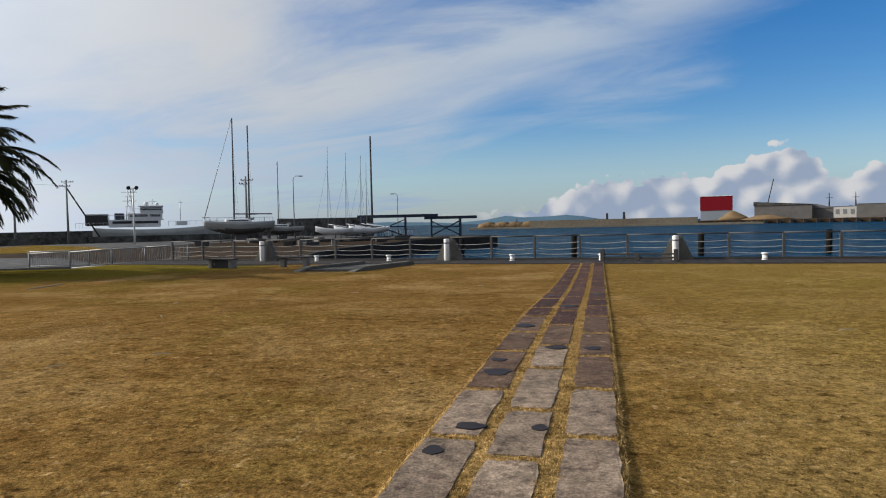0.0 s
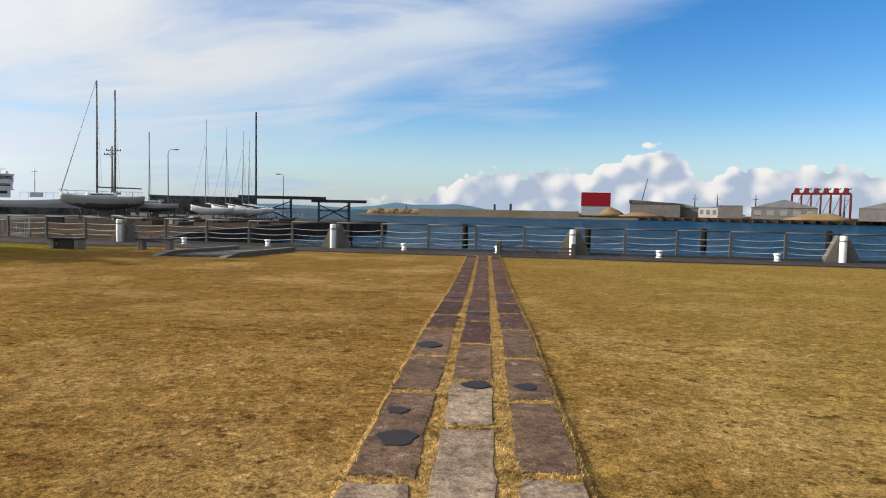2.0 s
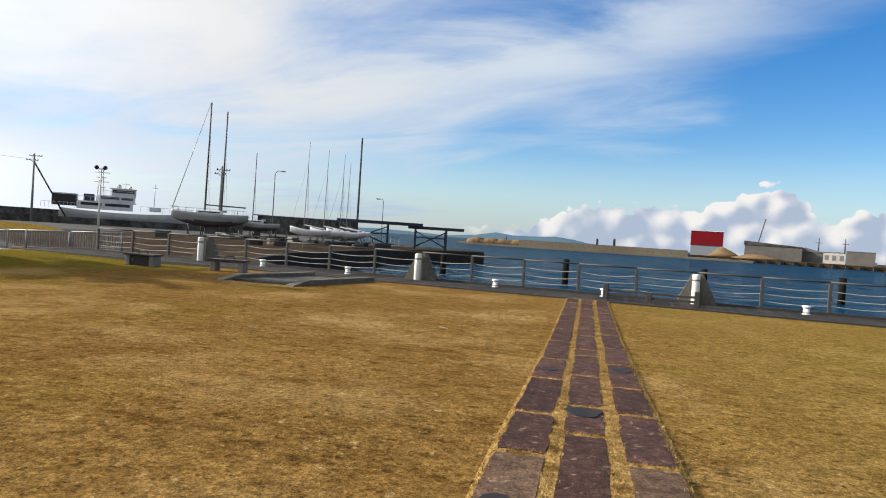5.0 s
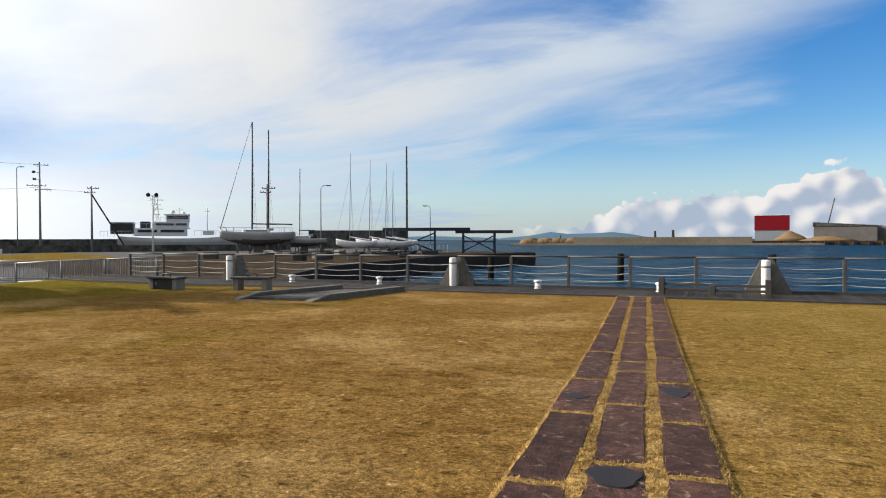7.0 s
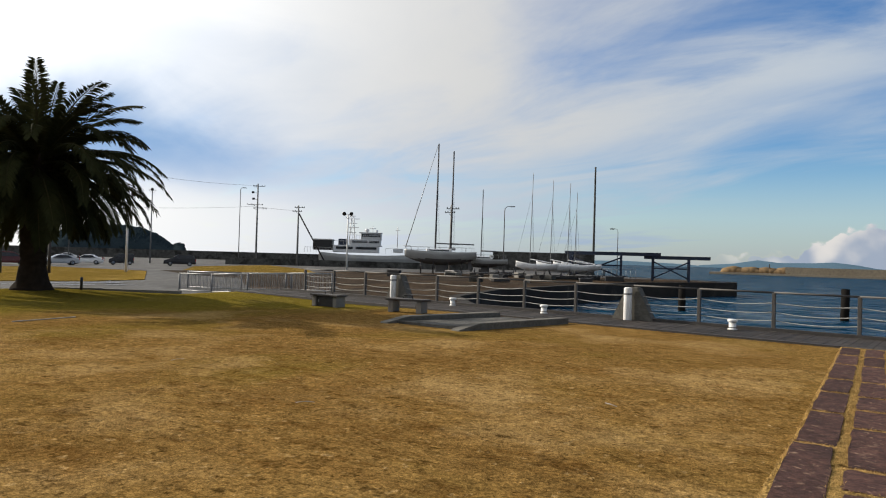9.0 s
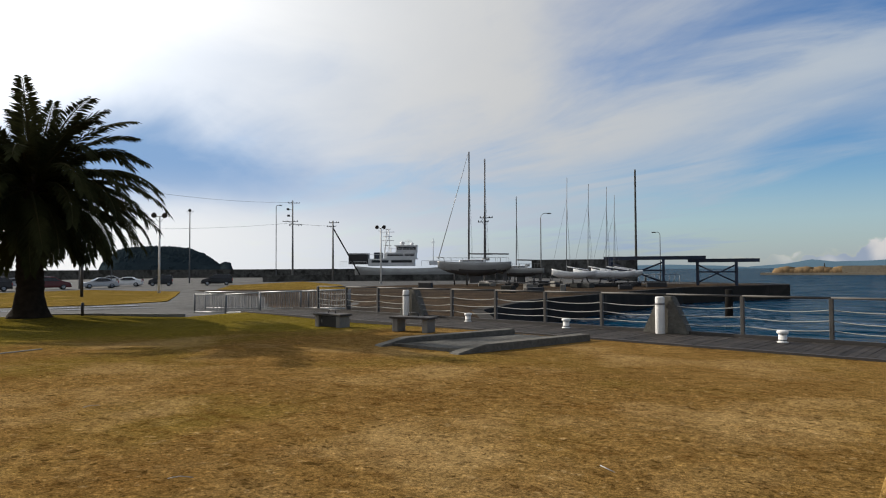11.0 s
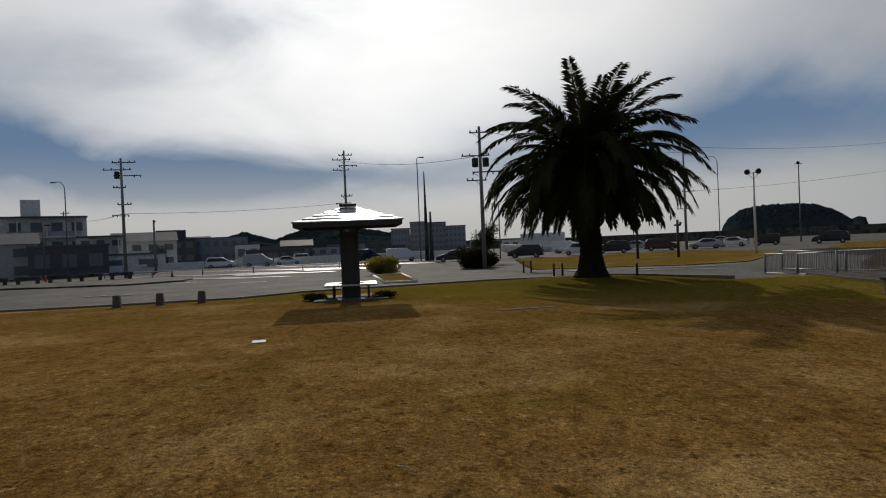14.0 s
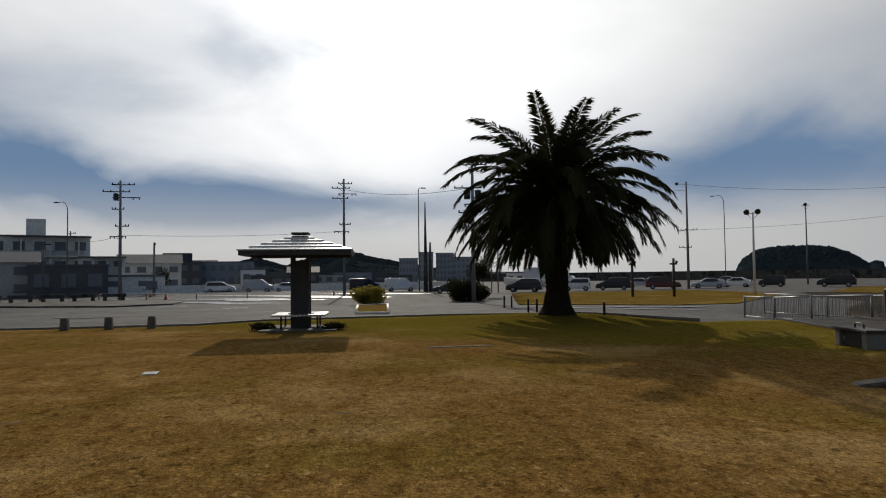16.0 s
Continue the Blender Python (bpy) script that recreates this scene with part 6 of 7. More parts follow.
for x0, x1, yy, zz, hh in ((-6.6, -3.7, -1.97, 4.62, 0.42), (-3.2, 0.4, -1.97, 4.62, 0.42), (-3.9, -1.2, -1.77, 5.75, 0.36), (-0.9, 0.8, -1.77, 5.75, 0.36), (-2.2, 1.0, -1.67, 6.88, 0.46)):
    bm = B()
    box(bm, ((x0 + x1) / 2, yy, zz), (x1 - x0, 0.06, hh))
    part("window_band", bm, M_GLASS, ship, "dark band of windows")
for xa, xb_, zz, yy in ((-7.0, 0.8, 5.1, -2.0), (-4.4, 1.2, 6.2, -1.8), (2.0, 12.0, 4.0, -1.5), (-12.0, -7.4, 3.9, -2.1)):
    bm = B()
    for i in range(10):
        xx = xa + (xb_ - xa) * i / 9
        tube(bm, [(xx, yy, zz - 0.2), (xx, yy, zz + 0.7)], 0.03, 4, False)
    tube(bm, [(xa, yy, zz + 0.7), (xb_, yy, zz + 0.7)], 0.035, 4, False)
    part("deck_railing", bm, M_SHIP, ship)
for sx in (-0.55, 0.55):
    bm = B()
    tube(bm, [(-4.0 + sx, 0, 5.0), (-4.0 + sx * 0.3, 0, 10.4)], 0.08, 6)
    part("mast_leg", bm, M_SHIP, ship)
for z, w in ((7.4, 0.7), (8.3, 1.1), (9.0, 0.8), (9.8, 1.2), (10.3, 0.5)):
    bm = B()
    tube(bm, [(-4.0 - w, 0, z), (-4.0 + w, 0, z)], 0.06, 5)
    part("crossbar", bm, M_SHIP, ship)
for i in range(4):
    bm = B()
    k = 0.48 * (1 - i * 0.17) * (-1) ** i
    tube(bm, [(-4.0 - k, 0, 5.8 + i), (-4.0 + k * 0.85, 0, 6.8 + i)], 0.045, 4)
    part("mast_brace", bm, M_SHIP, ship)
for x, z, k in ((-1.4, 7.45, 0.7), (0.3, 7.45, 0.5)):
    bm = B()
    lathe(bm, [(0.2 * k, 0), (0.55 * k, 0.3 * k), (0.55 * k, 0.7 * k), (0.2 * k, 1.0 * k)], 12, (x, 0, z))
    part("radar_dome", bm, M_SHIP, ship)
bm = B()
tube(bm, [(-0.4, 0, 7.4), (-0.4, 0, 8.6)], 0.05, 6)
tube(bm, [(-1.0, 0, 8.2), (0.2, 0, 8.2)], 0.05, 5)
part("signal_mast", bm, M_SHIP, ship)
bm = B()
tube(bm, [(4.0, 0, 4.4), (4.0, 0, 8.6)], 0.07, 6)
tube(bm, [(3.6, 0, 8.0), (4.4, 0, 8.0)], 0.05, 5)
part("fore_mast", bm, M_SHIP, ship)

wall_run("mole_wall", [(-84.0, 90.2), (-77.6, 94.3), (-49.0, 112.9)], -1.0, 0.85, 0.5, M_CONC_DARK, "low dark mole wall before the moored ship", "wall")

ferry = thing("moored_boat", "cream and dark workboat beyond the car park", "boat", (-118, 47, -1.5), 250)
part("hull", hull_mesh(14, 4.0, 2.2, 0.15, (M_WALL_CREAM, M_NAVY), wl=0.3), None, ferry)
bm = B()
rbox(bm, (-1, 0, 3.3), (8, 3.2, 2.2), 0, 0.1)
part("deckhouse", bm, M_SHIP, ferry)
bm = B()
tube(bm, [(-2, 0, 4), (-2, 0, 7.2)], 0.1, 6)
part("mast", bm, M_SHIP, ferry)

# timber piles standing in the water
for x, y, h in ((3.95, 60, 2.0), (14.4, 60.5, 1.95), (24.3, 60.5, 2.0), (-5.8, 60.4, 1.8), (35, 60.5, 2.0)):
    bm = B()
    tube(bm, [(0, 0, -0.5), (0.03, 0, h)], [0.26, 0.24], 12)
    ob = solo("mooring_post", bm, M_PILE, "dark round mooring pile standing in the water", "pile", group="mooring piles")
    ob.matrix_basis = pose(x, y, -1.5)

# ---------------------------------------------------------------- distance


wall_run("sea_wall", [(-210, 48), (-184, 98), (-150, 120), (-100, 154), (-58, 156)], -2, 1.95, 1.2, M_CONC_DARK, "long dark concrete sea wall behind the car park", "sea wall")
wall_run("shed_wall", [(-54, 135), (-38, 142)], -1, 3.5, 5, M_CONC_DARK, "long low dark shed on the pier", "shed", "")
wall_run("breakwater", [(-6, 333), (70, 330)], -3, 2.3, 6, M_BREAK, "long tan concrete breakwater across the water", "breakwater")
wall_run("breakwater_apron", [(-34, 334), (95, 326)], -3, -0.6, 14, M_BREAK, "low tan apron of the breakwater", "breakwater")
bm = B()
for i in range(14):
    f = i / 13
    lathe(bm, [(4.5, -1.0), (3.2, 1.2 + 0.5 * math.sin(i * 1.7)), (0.5, 1.7 + 0.5 * math.sin(i * 1.7))], 8, (-30 + 24 * f, 334, 0))
solo("sand_bank", bm, M_SAND, "tan sand bank at the breakwater's end", "sand bank", "structure")
for i, (x, y, h, w) in enumerate(((30, 331, 5.2, 1.2), (38, 331, 5.6, 1.4), (-14, 334, 3.4, 0.6))):
    bm = B()
    box(bm, (x, y, h / 2), (w, w, h), 0, 0.7)
    solo("beacon_post", bm, M_CONC_DARK, "small dark harbour beacon on the breakwater", "beacon")

SHORE = [(60, 352), (90, 345), (120, 330), (180, 300), (260, 255), (420, 160), (600, 60), (1500, -300), (2500, 200), (2500, 1500), (400, 1200), (100, 420)]
sheet("far_shore", SHORE, 0.3, M_DIRT, "brown working quay across the harbour", "ground", skirt=3.0)
bm = B()
for (x0, y0), (x1, y1) in zip(SHORE[1:6], SHORE[2:7]):
    n = int(math.hypot(x1 - x0, y1 - y0) / 5)
    for i in range(n):
        box(bm, (x0 + (x1 - x0) * i / n - 0.5, y0 + (y1 - y0) * i / n - 0.8, -0.7), (1.6, 1.2, 1.5))
solo("quay_fenders", bm, M_BLACK, "row of dark rubber fenders on the far quay", "fenders", "stuff")


def bearing(t_deg, dist):
    """A place seen from the lawn at an azimuth (degrees right of +y) and a distance."""
    return 1.7 + dist * math.sin(radians(t_deg)), 5 + dist * math.cos(radians(t_deg))


def building(x, y, rz, w, d, h, mat, label, roof="flat", storeys=2, cols=4, roofmat=None, z=-0.62, win=True):
    """A block with roof, and windows set into each storey of its faces."""
    t = thing("building", label, "building", (x, y, z), rz)
    bm = B()
    box(bm, (0, 0, h / 2), (w, d, h))
    part("wall", bm, mat, t)
    bm = B()
    if roof == "gable":
        extrude_profile(bm, [(-w / 2 - 0.4, h), (w / 2 + 0.4, h), (0, h + w * 0.14)], -d / 2 - 0.3, d / 2 + 0.3)
    elif roof == "shed":
        extrude_profile(bm, [(-w / 2 - 0.4, h), (w / 2 + 0.4, h), (w / 2 + 0.4, h + 0.3), (-w / 2 - 0.4, h + w * 0.08)], -d / 2 - 0.3, d / 2 + 0.3)
    elif roof == "ridge":
        prof = [(-d / 2 - 0.5, h), (d / 2 + 0.5, h), (0, h + d * 0.22)]
        extrude_profile(bm, prof, -w / 2 - 0.3, w / 2 + 0.3)
        bm.transform(Matrix.Rotation(radians(90), 4, "Z"))
    else:
        box(bm, (0, 0, h + 0.12), (w + 0.3, d + 0.3, 0.24))
    part("roof", bm, roofmat or M_ROOF_GREY, t)
    if win:
        sh = h / storeys
        for s in range(storeys):
            for i in range(cols):
                cx, cz = (i + 0.5) / cols * w - w / 2, s * sh + sh * 0.55
                for sy in (-1, 1):
                    wn = new("window")
                    wn.parent = t
                    wn.location = (cx, sy * (d / 2), cz)
                    bm = B()
                    box(bm, (0, 0, 0), (w / cols * 0.55, 0.10, sh * 0.42))
                    part("pane", bm, M_PANE, wn)
                    bm = B()
                    box(bm, (0, sy * 0.08, -sh * 0.23), (w / cols * 0.62, 0.18, 0.07))
                    part("sill", bm, M_CONC, wn)
    return t


# across the harbour
x, y = bearing(13.6, 405)
red = thing("red_building", "red box-shaped tower over a pale base", "building", (x, y, 0.3), -14)
bm = B()
box(bm, (0, 0, 9.6), (17, 12, 8))
part("upper_block", bm, M_RED, red, "red clad upper block")
bm = B()
box(bm, (0, 0, 2.8), (16.6, 11.6, 5.6))
part("lower_block", bm, M_WALL_BLUE, red, "pale blue-grey lower block")
bm = B()
box(bm, (0, 0, 13.75), (17.4, 12.4, 0.3))
part("parapet", bm, M_GEL, red)
for az, dist, w, h in ((14.9, 375, 17, 4.6), (17.3, 372, 26, 2.4), (30.4, 335, 30, 3.4), (36.2, 325, 18, 5.4)):
    x, y = bearing(az, dist)
    bm = B()
    lathe(bm, [(w * 0.5, 0), (w * 0.36, h * 0.35), (w * 0.2, h * 0.75), (w * 0.07, h * 0.97), (0.2, h)], 22)
    for v in bm.verts:
        v.co.z *= 1 + 0.35 * noise.noise(Vector((v.co.x * 0.22 + az, v.co.y * 0.22, 0)))
        v.co.y *= 0.5
    ob = solo("sand_mound", bm, M_SAND, "tan mound of sand on the far quay", "sand mound", group="heaps on the far quay")
    ob.matrix_basis = pose(x, y, 0.3, 0, 0, -az)
x, y = bearing(17.1, 390)
cr = thing("crawler_crane", "small dark crane with a lattice jib", "crane", (x, y, 0.3), -17)
bm = B()
box(bm, (0, 0, 2.2), (6, 3, 3))
part("cab", bm, M_GEL, cr)
bm = B()
box(bm, (0, 0, 0.4), (7, 3.4, 0.8))
part("track", bm, M_BLACK, cr)
bm = B()
for s in (-0.5, 0.5):
    tube(bm, [(0.5, s, 3), (4.5, s * 0.3, 21.5)], 0.28, 5)
part("jib", bm, M_CONC_DARK, cr)
for az, dist, w, d, h, mat, roof, rm, lab, c in (
        (18.4, 380, 26, 16, 7.0, M_WALL_DARK, "shed", M_CONC_DARK, "long dark corrugated warehouse across the harbour", 0),
        (20.6, 385, 16, 12, 5.2, M_WALL_DARK, "gable", M_ROOF_GREY, "grey shed across the harbour", 0),
        (22.3, 420, 14, 10, 6.0, M_WALL_GREY, "flat", None, "low grey harbour office", 4),
        (24.2, 385, 12, 12, 6.6, M_WALL_DARK, "flat", None, "small grey plant building", 0),
        (28.0, 360, 28, 18, 5.6, M_WALL_DARK, "gable", M_ROOF_GREY, "wide grey gabled warehouse across the harbour", 5),
        (35.2, 350, 27, 18, 5.6, M_WALL_DARK, "gable", M_ROOF_GREY, "long grey warehouse with shallow gable", 0),
        (38.9, 330, 12, 12, 8.0, M_GEL, "gable", M_GEL, "white gabled shed with small windows", 2),
        (42.3, 330, 20, 14, 7.2, M_WALL_CREAM, "flat", M_ROOF_GREY, "white flat-roofed workshop with a doorway", 2),
        (47.5, 320, 24, 14, 7.0, M_WALL_GREY, "gable", M_ROOF_GREY, "grey warehouse by the far quay", 0),
        (54.0, 310, 30, 14, 6.4, M_WALL_CREAM, "gable", M_ROOF_GREY, "cream warehouse by the far quay", 0)):
    x, y = bearing(az, dist)
    building(x, y, -az, w, d, h, mat, lab, roof, 1 if h < 6.8 else 2, max(c, 1), rm, 0.3, c > 0)
# red legged loading frames
x, y = bearing(30.45, 372)
lf = thing("loading_gantry", "row of dark red steel loading frames with hoppers", "gantry", (x, y, 0.3), -30)
for i in range(7):
    for k in (-2.4, 2.4):
        bm = B()
        tube(bm, [(-12.6 + 4.2 * i, k, 0), (-12.6 + 4.2 * i, k, 12.6)], 0.42, 6)
        part("leg", bm, M_STEEL_RED, lf)
    bm = B()
    tube(bm, [(-12.6 + 4.2 * i, -2.4, 6.5), (-12.6 + 4.2 * i, 2.4, 6.5)], 0.25, 5)
    part("tie", bm, M_STEEL_RED, lf)
for i in range(6):
    cx = -10.5 + 4.2 * i
    bm = B()
    box(bm, (cx, 0, 13.0), (4.3, 5.2, 0.9))
    box(bm, (cx, 0, 14.6), (2.6, 3.6, 2.3), 0, 0.7)
    tube(bm, [(cx - 2.1, 0, 12.9), (cx + 2.1, 0, 15.6)], 0.3, 5)
    part("hopper", bm, M_STEEL_RED, lf, "hopper head")
    bm = B()
    tube(bm, [(cx - 2.0, -2.4, 1.0), (cx + 2.0, -2.4, 12.0)], 0.16, 4)
    part("brace", bm, M_STEEL_RED, lf)
for az in (21.5, 23.2, 26.0, 32.0):
    x, y = bearing(az, 460)
    bm = B()
    tube(bm, [(0, 0, 0), (0, 0, 15)], [0.7, 0.2], 5)
    tube(bm, [(-2, 0, 12), (2, 0, 12)], 0.2, 4)
    ob = solo("pylon", bm, M_CONC_DARK, "thin grey pylon behind the far quay", "pylon", group="far pylons")
    ob.matrix_basis = pose(x, y, 0.3)


def hill(name, pts, z0, mat, label, depth, lumps, seed, kind="backdrop"):
    """A wooded ridge: a lofted skyline (x, y, height) with clumped crowns along its top and flank."""
    r = random.Random(seed)
    bm = B()
    rows = []
    for x, y, h in pts:
        v = Vector((x - 1.7, y - 10, 0)).normalized()
        rows.append([bm.verts.new((x + v.x * depth * f, y + v.y * depth * f, z0 + h * g)) for f, g in ((-0.5, 0), (-0.42, 0.35), (-0.25, 0.75), (0, 1), (0.5, 0))])
    for a, b in zip(rows, rows[1:]):
        for j in range(4):
            bm.faces.new((a[j], b[j], b[j + 1], a[j + 1])).smooth = True
    V, F = [], []
    for _ in range(lumps):
        i = r.randrange(len(pts) - 1)
        f = r.random()
        x, y, h = (pts[i][k] + (pts[i + 1][k] - pts[i][k]) * f for k in range(3))
        v = Vector((x - 1.7, y - 10, 0)).normalized()
        g = r.random() ** 0.5
        c = Vector((x, y, z0 + h * (1 - (1 - g) ** 1.6) * 1.0)) - v * depth * 0.48 * (1 - g)
        s = max(h, 6) * r.uniform(0.05, 0.13)
        rad = s * 1.5
        q0 = len(V)
        u = [(math.cos(k * 1.0472 + r.random()), math.sin(k * 1.0472)) for k in range(6)]
        V += [c + Vector((ux * rad, uy * rad, -s * 0.6)) for ux, uy in u] + [c + Vector((ux * rad * 0.75, uy * rad * 0.75, s * r.uniform(0.3, 0.7))) for ux, uy in u] + [c + Vector((0, 0, s * r.uniform(0.9, 1.4)))]
        for k in range(6):
            F.append((q0 + k, q0 + (k + 1) % 6, q0 + 6 + (k + 1) % 6, q0 + 6 + k))
            F.append((q0 + 6 + k, q0 + 6 + (k + 1) % 6, q0 + 12))
    base = bm
    if V:
        me = bpy.data.meshes.new("t")
        me.from_pydata(V, [], F)
        base.from_mesh(me)
        bpy.data.meshes.remove(me)
    return solo(name, base, mat, label, "hill" if kind == "structure" else "backdrop", "structure")


def ridge(t_pts, dist):
    return [(1.7 + dist * math.sin(radians(a)), 10 + dist * math.cos(radians(a)), h) for a, h in t_pts]


# wooded islet behind the car park (azimuths are degrees right of +y)
hill("islet", ridge([(-60.9, 1), (-60.6, 12), (-60.2, 20), (-59.4, 29), (-58.5, 32), (-57.0, 34), (-55.4, 33.5), (-54.2, 31), (-53.2, 25), (-52.5, 18), (-51.9, 11), (-51.5, 14), (-51.1, 13), (-50.8, 1)], 1000), -1.5, M_ISLET, "dark wooded islet behind the sea wall", 140, 3600, 1)
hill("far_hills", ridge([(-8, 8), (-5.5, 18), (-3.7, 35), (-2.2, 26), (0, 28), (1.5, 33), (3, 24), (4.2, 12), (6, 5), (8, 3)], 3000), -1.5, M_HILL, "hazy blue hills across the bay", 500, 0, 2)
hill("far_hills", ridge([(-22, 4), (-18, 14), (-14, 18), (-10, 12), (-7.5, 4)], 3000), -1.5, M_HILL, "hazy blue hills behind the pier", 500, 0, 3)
hill("wooded_hill", ridge([(20.5, 2), (22.0, 9), (23.0, 12), (24.0, 10), (25.5, 4)], 700), -1.5, M_HILL, "small hill in haze-blue colour behind the far quay", 60, 0, 4)
hill("town_hill", ridge([(-105, 3), (-102.8, 11), (-100.6, 17), (-98, 11), (-95, 19), (-93.4, 23), (-90.4, 16), (-88.2, 13), (-85, 8), (-81, 4)], 520), -1.5, M_WOODS, "dark wooded hill behind the town", 120, 3200, 5)
hill("town_hill", ridge([(-150, 6), (-135, 12), (-125, 14), (-118, 12), (-107, 5)], 600), -1.5, M_WOODS, "dark wooded ridge behind the houses", 120, 600, 6)

# town beyond the road
for az, dist, w, d, h, mat, roof, st, c, lab in (
        (-121.8, 112, 9, 10, 6.0, M_WALL_CREAM, "ridge", 2, 4, "grey two-storey house by the road"),
        (-116.6, 118, 13, 12, 8.6, M_WALL_CREAM, "flat", 3, 5, "grey three-storey building with roof tower"),
        (-112.4, 112, 6, 9, 5.4, M_WALL_CREAM, "flat", 3, 3, "pale narrow three-storey house"),
        (-114.6, 100, 9, 7, 4.0, M_WALL_DARK, "flat", 1, 3, "dark low garage building"),
        (-110.4, 104, 9, 6, 2.6, M_WALL_CREAM, "flat", 1, 2, "low pale wall building"),
        (-109.2, 150, 12, 9, 5.4, M_WALL_CREAM, "ridge", 2, 4, "grey tiled house with dark windows"),
        (-107.2, 175, 11, 10, 6.2, M_WALL_DARK, "flat", 2, 4, "dark flat-roofed shop building"),
        (-105.6, 190, 9, 10, 5.0, M_WALL_CREAM, "ridge", 2, 4, "small cream two-storey house far off"),
        (-103.4, 180, 13, 12, 6.2, M_WALL_BLUE, "flat", 2, 6, "long blue-grey warehouse with flat roof"),
        (-101.3, 175, 6, 8, 4.2, M_GEL, "flat", 1, 2, "small white boxy building"),
        (-98.5, 185, 12, 9, 2.6, M_WALL_DARK, "flat", 1, 3, "low grey house by the road"),
        (-95.0, 210, 10, 9, 2.8, M_WALL_GREY, "flat", 1, 3, "small pale house under the hill"),
        (-91.0, 230, 14, 9, 3.2, M_WALL_DARK, "flat", 1, 4, "low grey house under the hill"),
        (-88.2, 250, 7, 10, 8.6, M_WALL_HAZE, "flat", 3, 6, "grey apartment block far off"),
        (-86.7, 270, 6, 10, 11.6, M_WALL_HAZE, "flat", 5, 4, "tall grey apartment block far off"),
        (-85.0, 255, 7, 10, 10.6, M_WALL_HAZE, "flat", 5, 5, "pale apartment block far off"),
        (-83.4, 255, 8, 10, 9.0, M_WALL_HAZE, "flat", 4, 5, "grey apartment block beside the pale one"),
        (-80.2, 240, 16, 10, 3.0, M_WALL_GREY, "flat", 1, 5, "low grey harbour building"),
        (-126.5, 118, 12, 10, 6.6, M_WALL_CREAM, "ridge", 2, 4, "cream two-storey house by the road"),
        (-77.5, 150, 10, 8, 2.6, M_WALL_CREAM, "flat", 1, 5, "low cream harbour shed")):
    x, y = 1.7 + dist * math.sin(radians(az)), 18 + dist * math.cos(radians(az))
    building(x, y, -az, w, d, h, mat, lab, roof, st, c)
x, y = 1.7 + 119 * math.sin(radians(-116.9)), 18 + 119 * math.cos(radians(-116.9))
bm = B()
box(bm, (0, 0, 1.5), (2.6, 2.6, 2.8))
for k in (-0.45, 0.25):
    box(bm, (k, -1.32, 0.9), (0.34, 0.08, 0.6))
ob = solo("roof_tower", bm, M_WALL_CREAM, "square grey stair tower on the flat roof", "roof tower")
ob.matrix_basis = pose(x, y, 8.2, 0, 0, 116.9)
wall_run("road_wall", [(-88, -24), (-104, 0), (-106, 18), (-102, 32)], -0.7, 0.6, 0.3, M_WALL_CREAM, "low pale concrete wall beyond the road", "wall")

for az, dist, s in ((37.0, 335, 1.0), (36.4, 338, 0.7), (41.0, 332, 0.6)):
    x, y = bearing(az, dist)
    t = thing("quay_tree", "dark rounded tree by the white shed", "tree", (x, y, 0.3), 0, "trees on the far quay")
    bm = B()
    tube(bm, [(0, 0, 0), (0.2, 0, 3 * s)], [0.4, 0.2], 6)
    part("trunk", bm, M_TRUNK, t)
    V, Fc = [], []
    rr = random.Random(int(az * 10))
    for i in range(420):
        d = Vector((rr.gauss(0, 1), rr.gauss(0, 1), rr.gauss(0, 1))).normalized() * rr.random() ** 0.4
        p = Vector((d.x * 3.2 * s, d.y * 3.2 * s, 4.6 * s + d.z * 3.4 * s))
        w = Vector((rr.gauss(0, 1), rr.gauss(0, 1), rr.gauss(0, 1))).normalized() * 0.9 * s
        q = w.orthogonal() * 0.5
        k0 = len(V)
        V += [p, p + w * 0.5 + q, p + w, p + w * 0.5 - q]
        Fc.append((k0, k0 + 1, k0 + 2, k0 + 3))
    me = bpy.data.meshes.new("crown")
    me.from_pydata(V, [], Fc)
    me.materials.append(M_DARKLEAF)
    part("crown", me, None, t)

# pavement, barrier blocks, sign and houses along the road
PAVE = [west(-39.6, -6)[:2], west(-37.6, 2.6)[:2], west(-40.0, 5.2)[:2], west(-44, 4.6)[:2], west(-50, -3)[:2], west(-49, -14)[:2]]
sheet("pavement", PAVE, lambda x, y: ground_z(x, y) + 0.12, M_CONC_DARK, "grey raised pavement island by the road", "pavement", step=2.0, skirt=0.16)
for i in range(7):
    x, y, z, k = west(-45.0 - 0.5 * i, -9.0 + 1.9 * i - 4)
    t = thing("barrier_block", "low pale concrete road barrier on dark feet", "barrier", (x, y, z + 0.12), 105, "road barriers")
    bm = B()
    rbox(bm, (0, 0, 0.52), (2.2, 0.22, 0.34), 0, 0.03)
    part("beam", bm, M_CONC_DARK, t)
    for sx in (-0.8, 0.8):
        bm = B()
        rbox(bm, (sx, 0, 0.18), (0.34, 0.34, 0.36), 0, 0.03)
        part("foot", bm, M_CONC_DARK, t)
x, y = 1.7 + 168 * math.sin(radians(-107.2)), 18 + 168 * math.cos(radians(-107.2))
sg = thing("roof_sign", "dark navy roof sign with pale unreadable marks", "sign", (x, y, 5.6), 107)
bm = B()
box(bm, (0, 0, 1.1), (6.6, 0.4, 2.0))
part("board", bm, M_NAVY, sg)
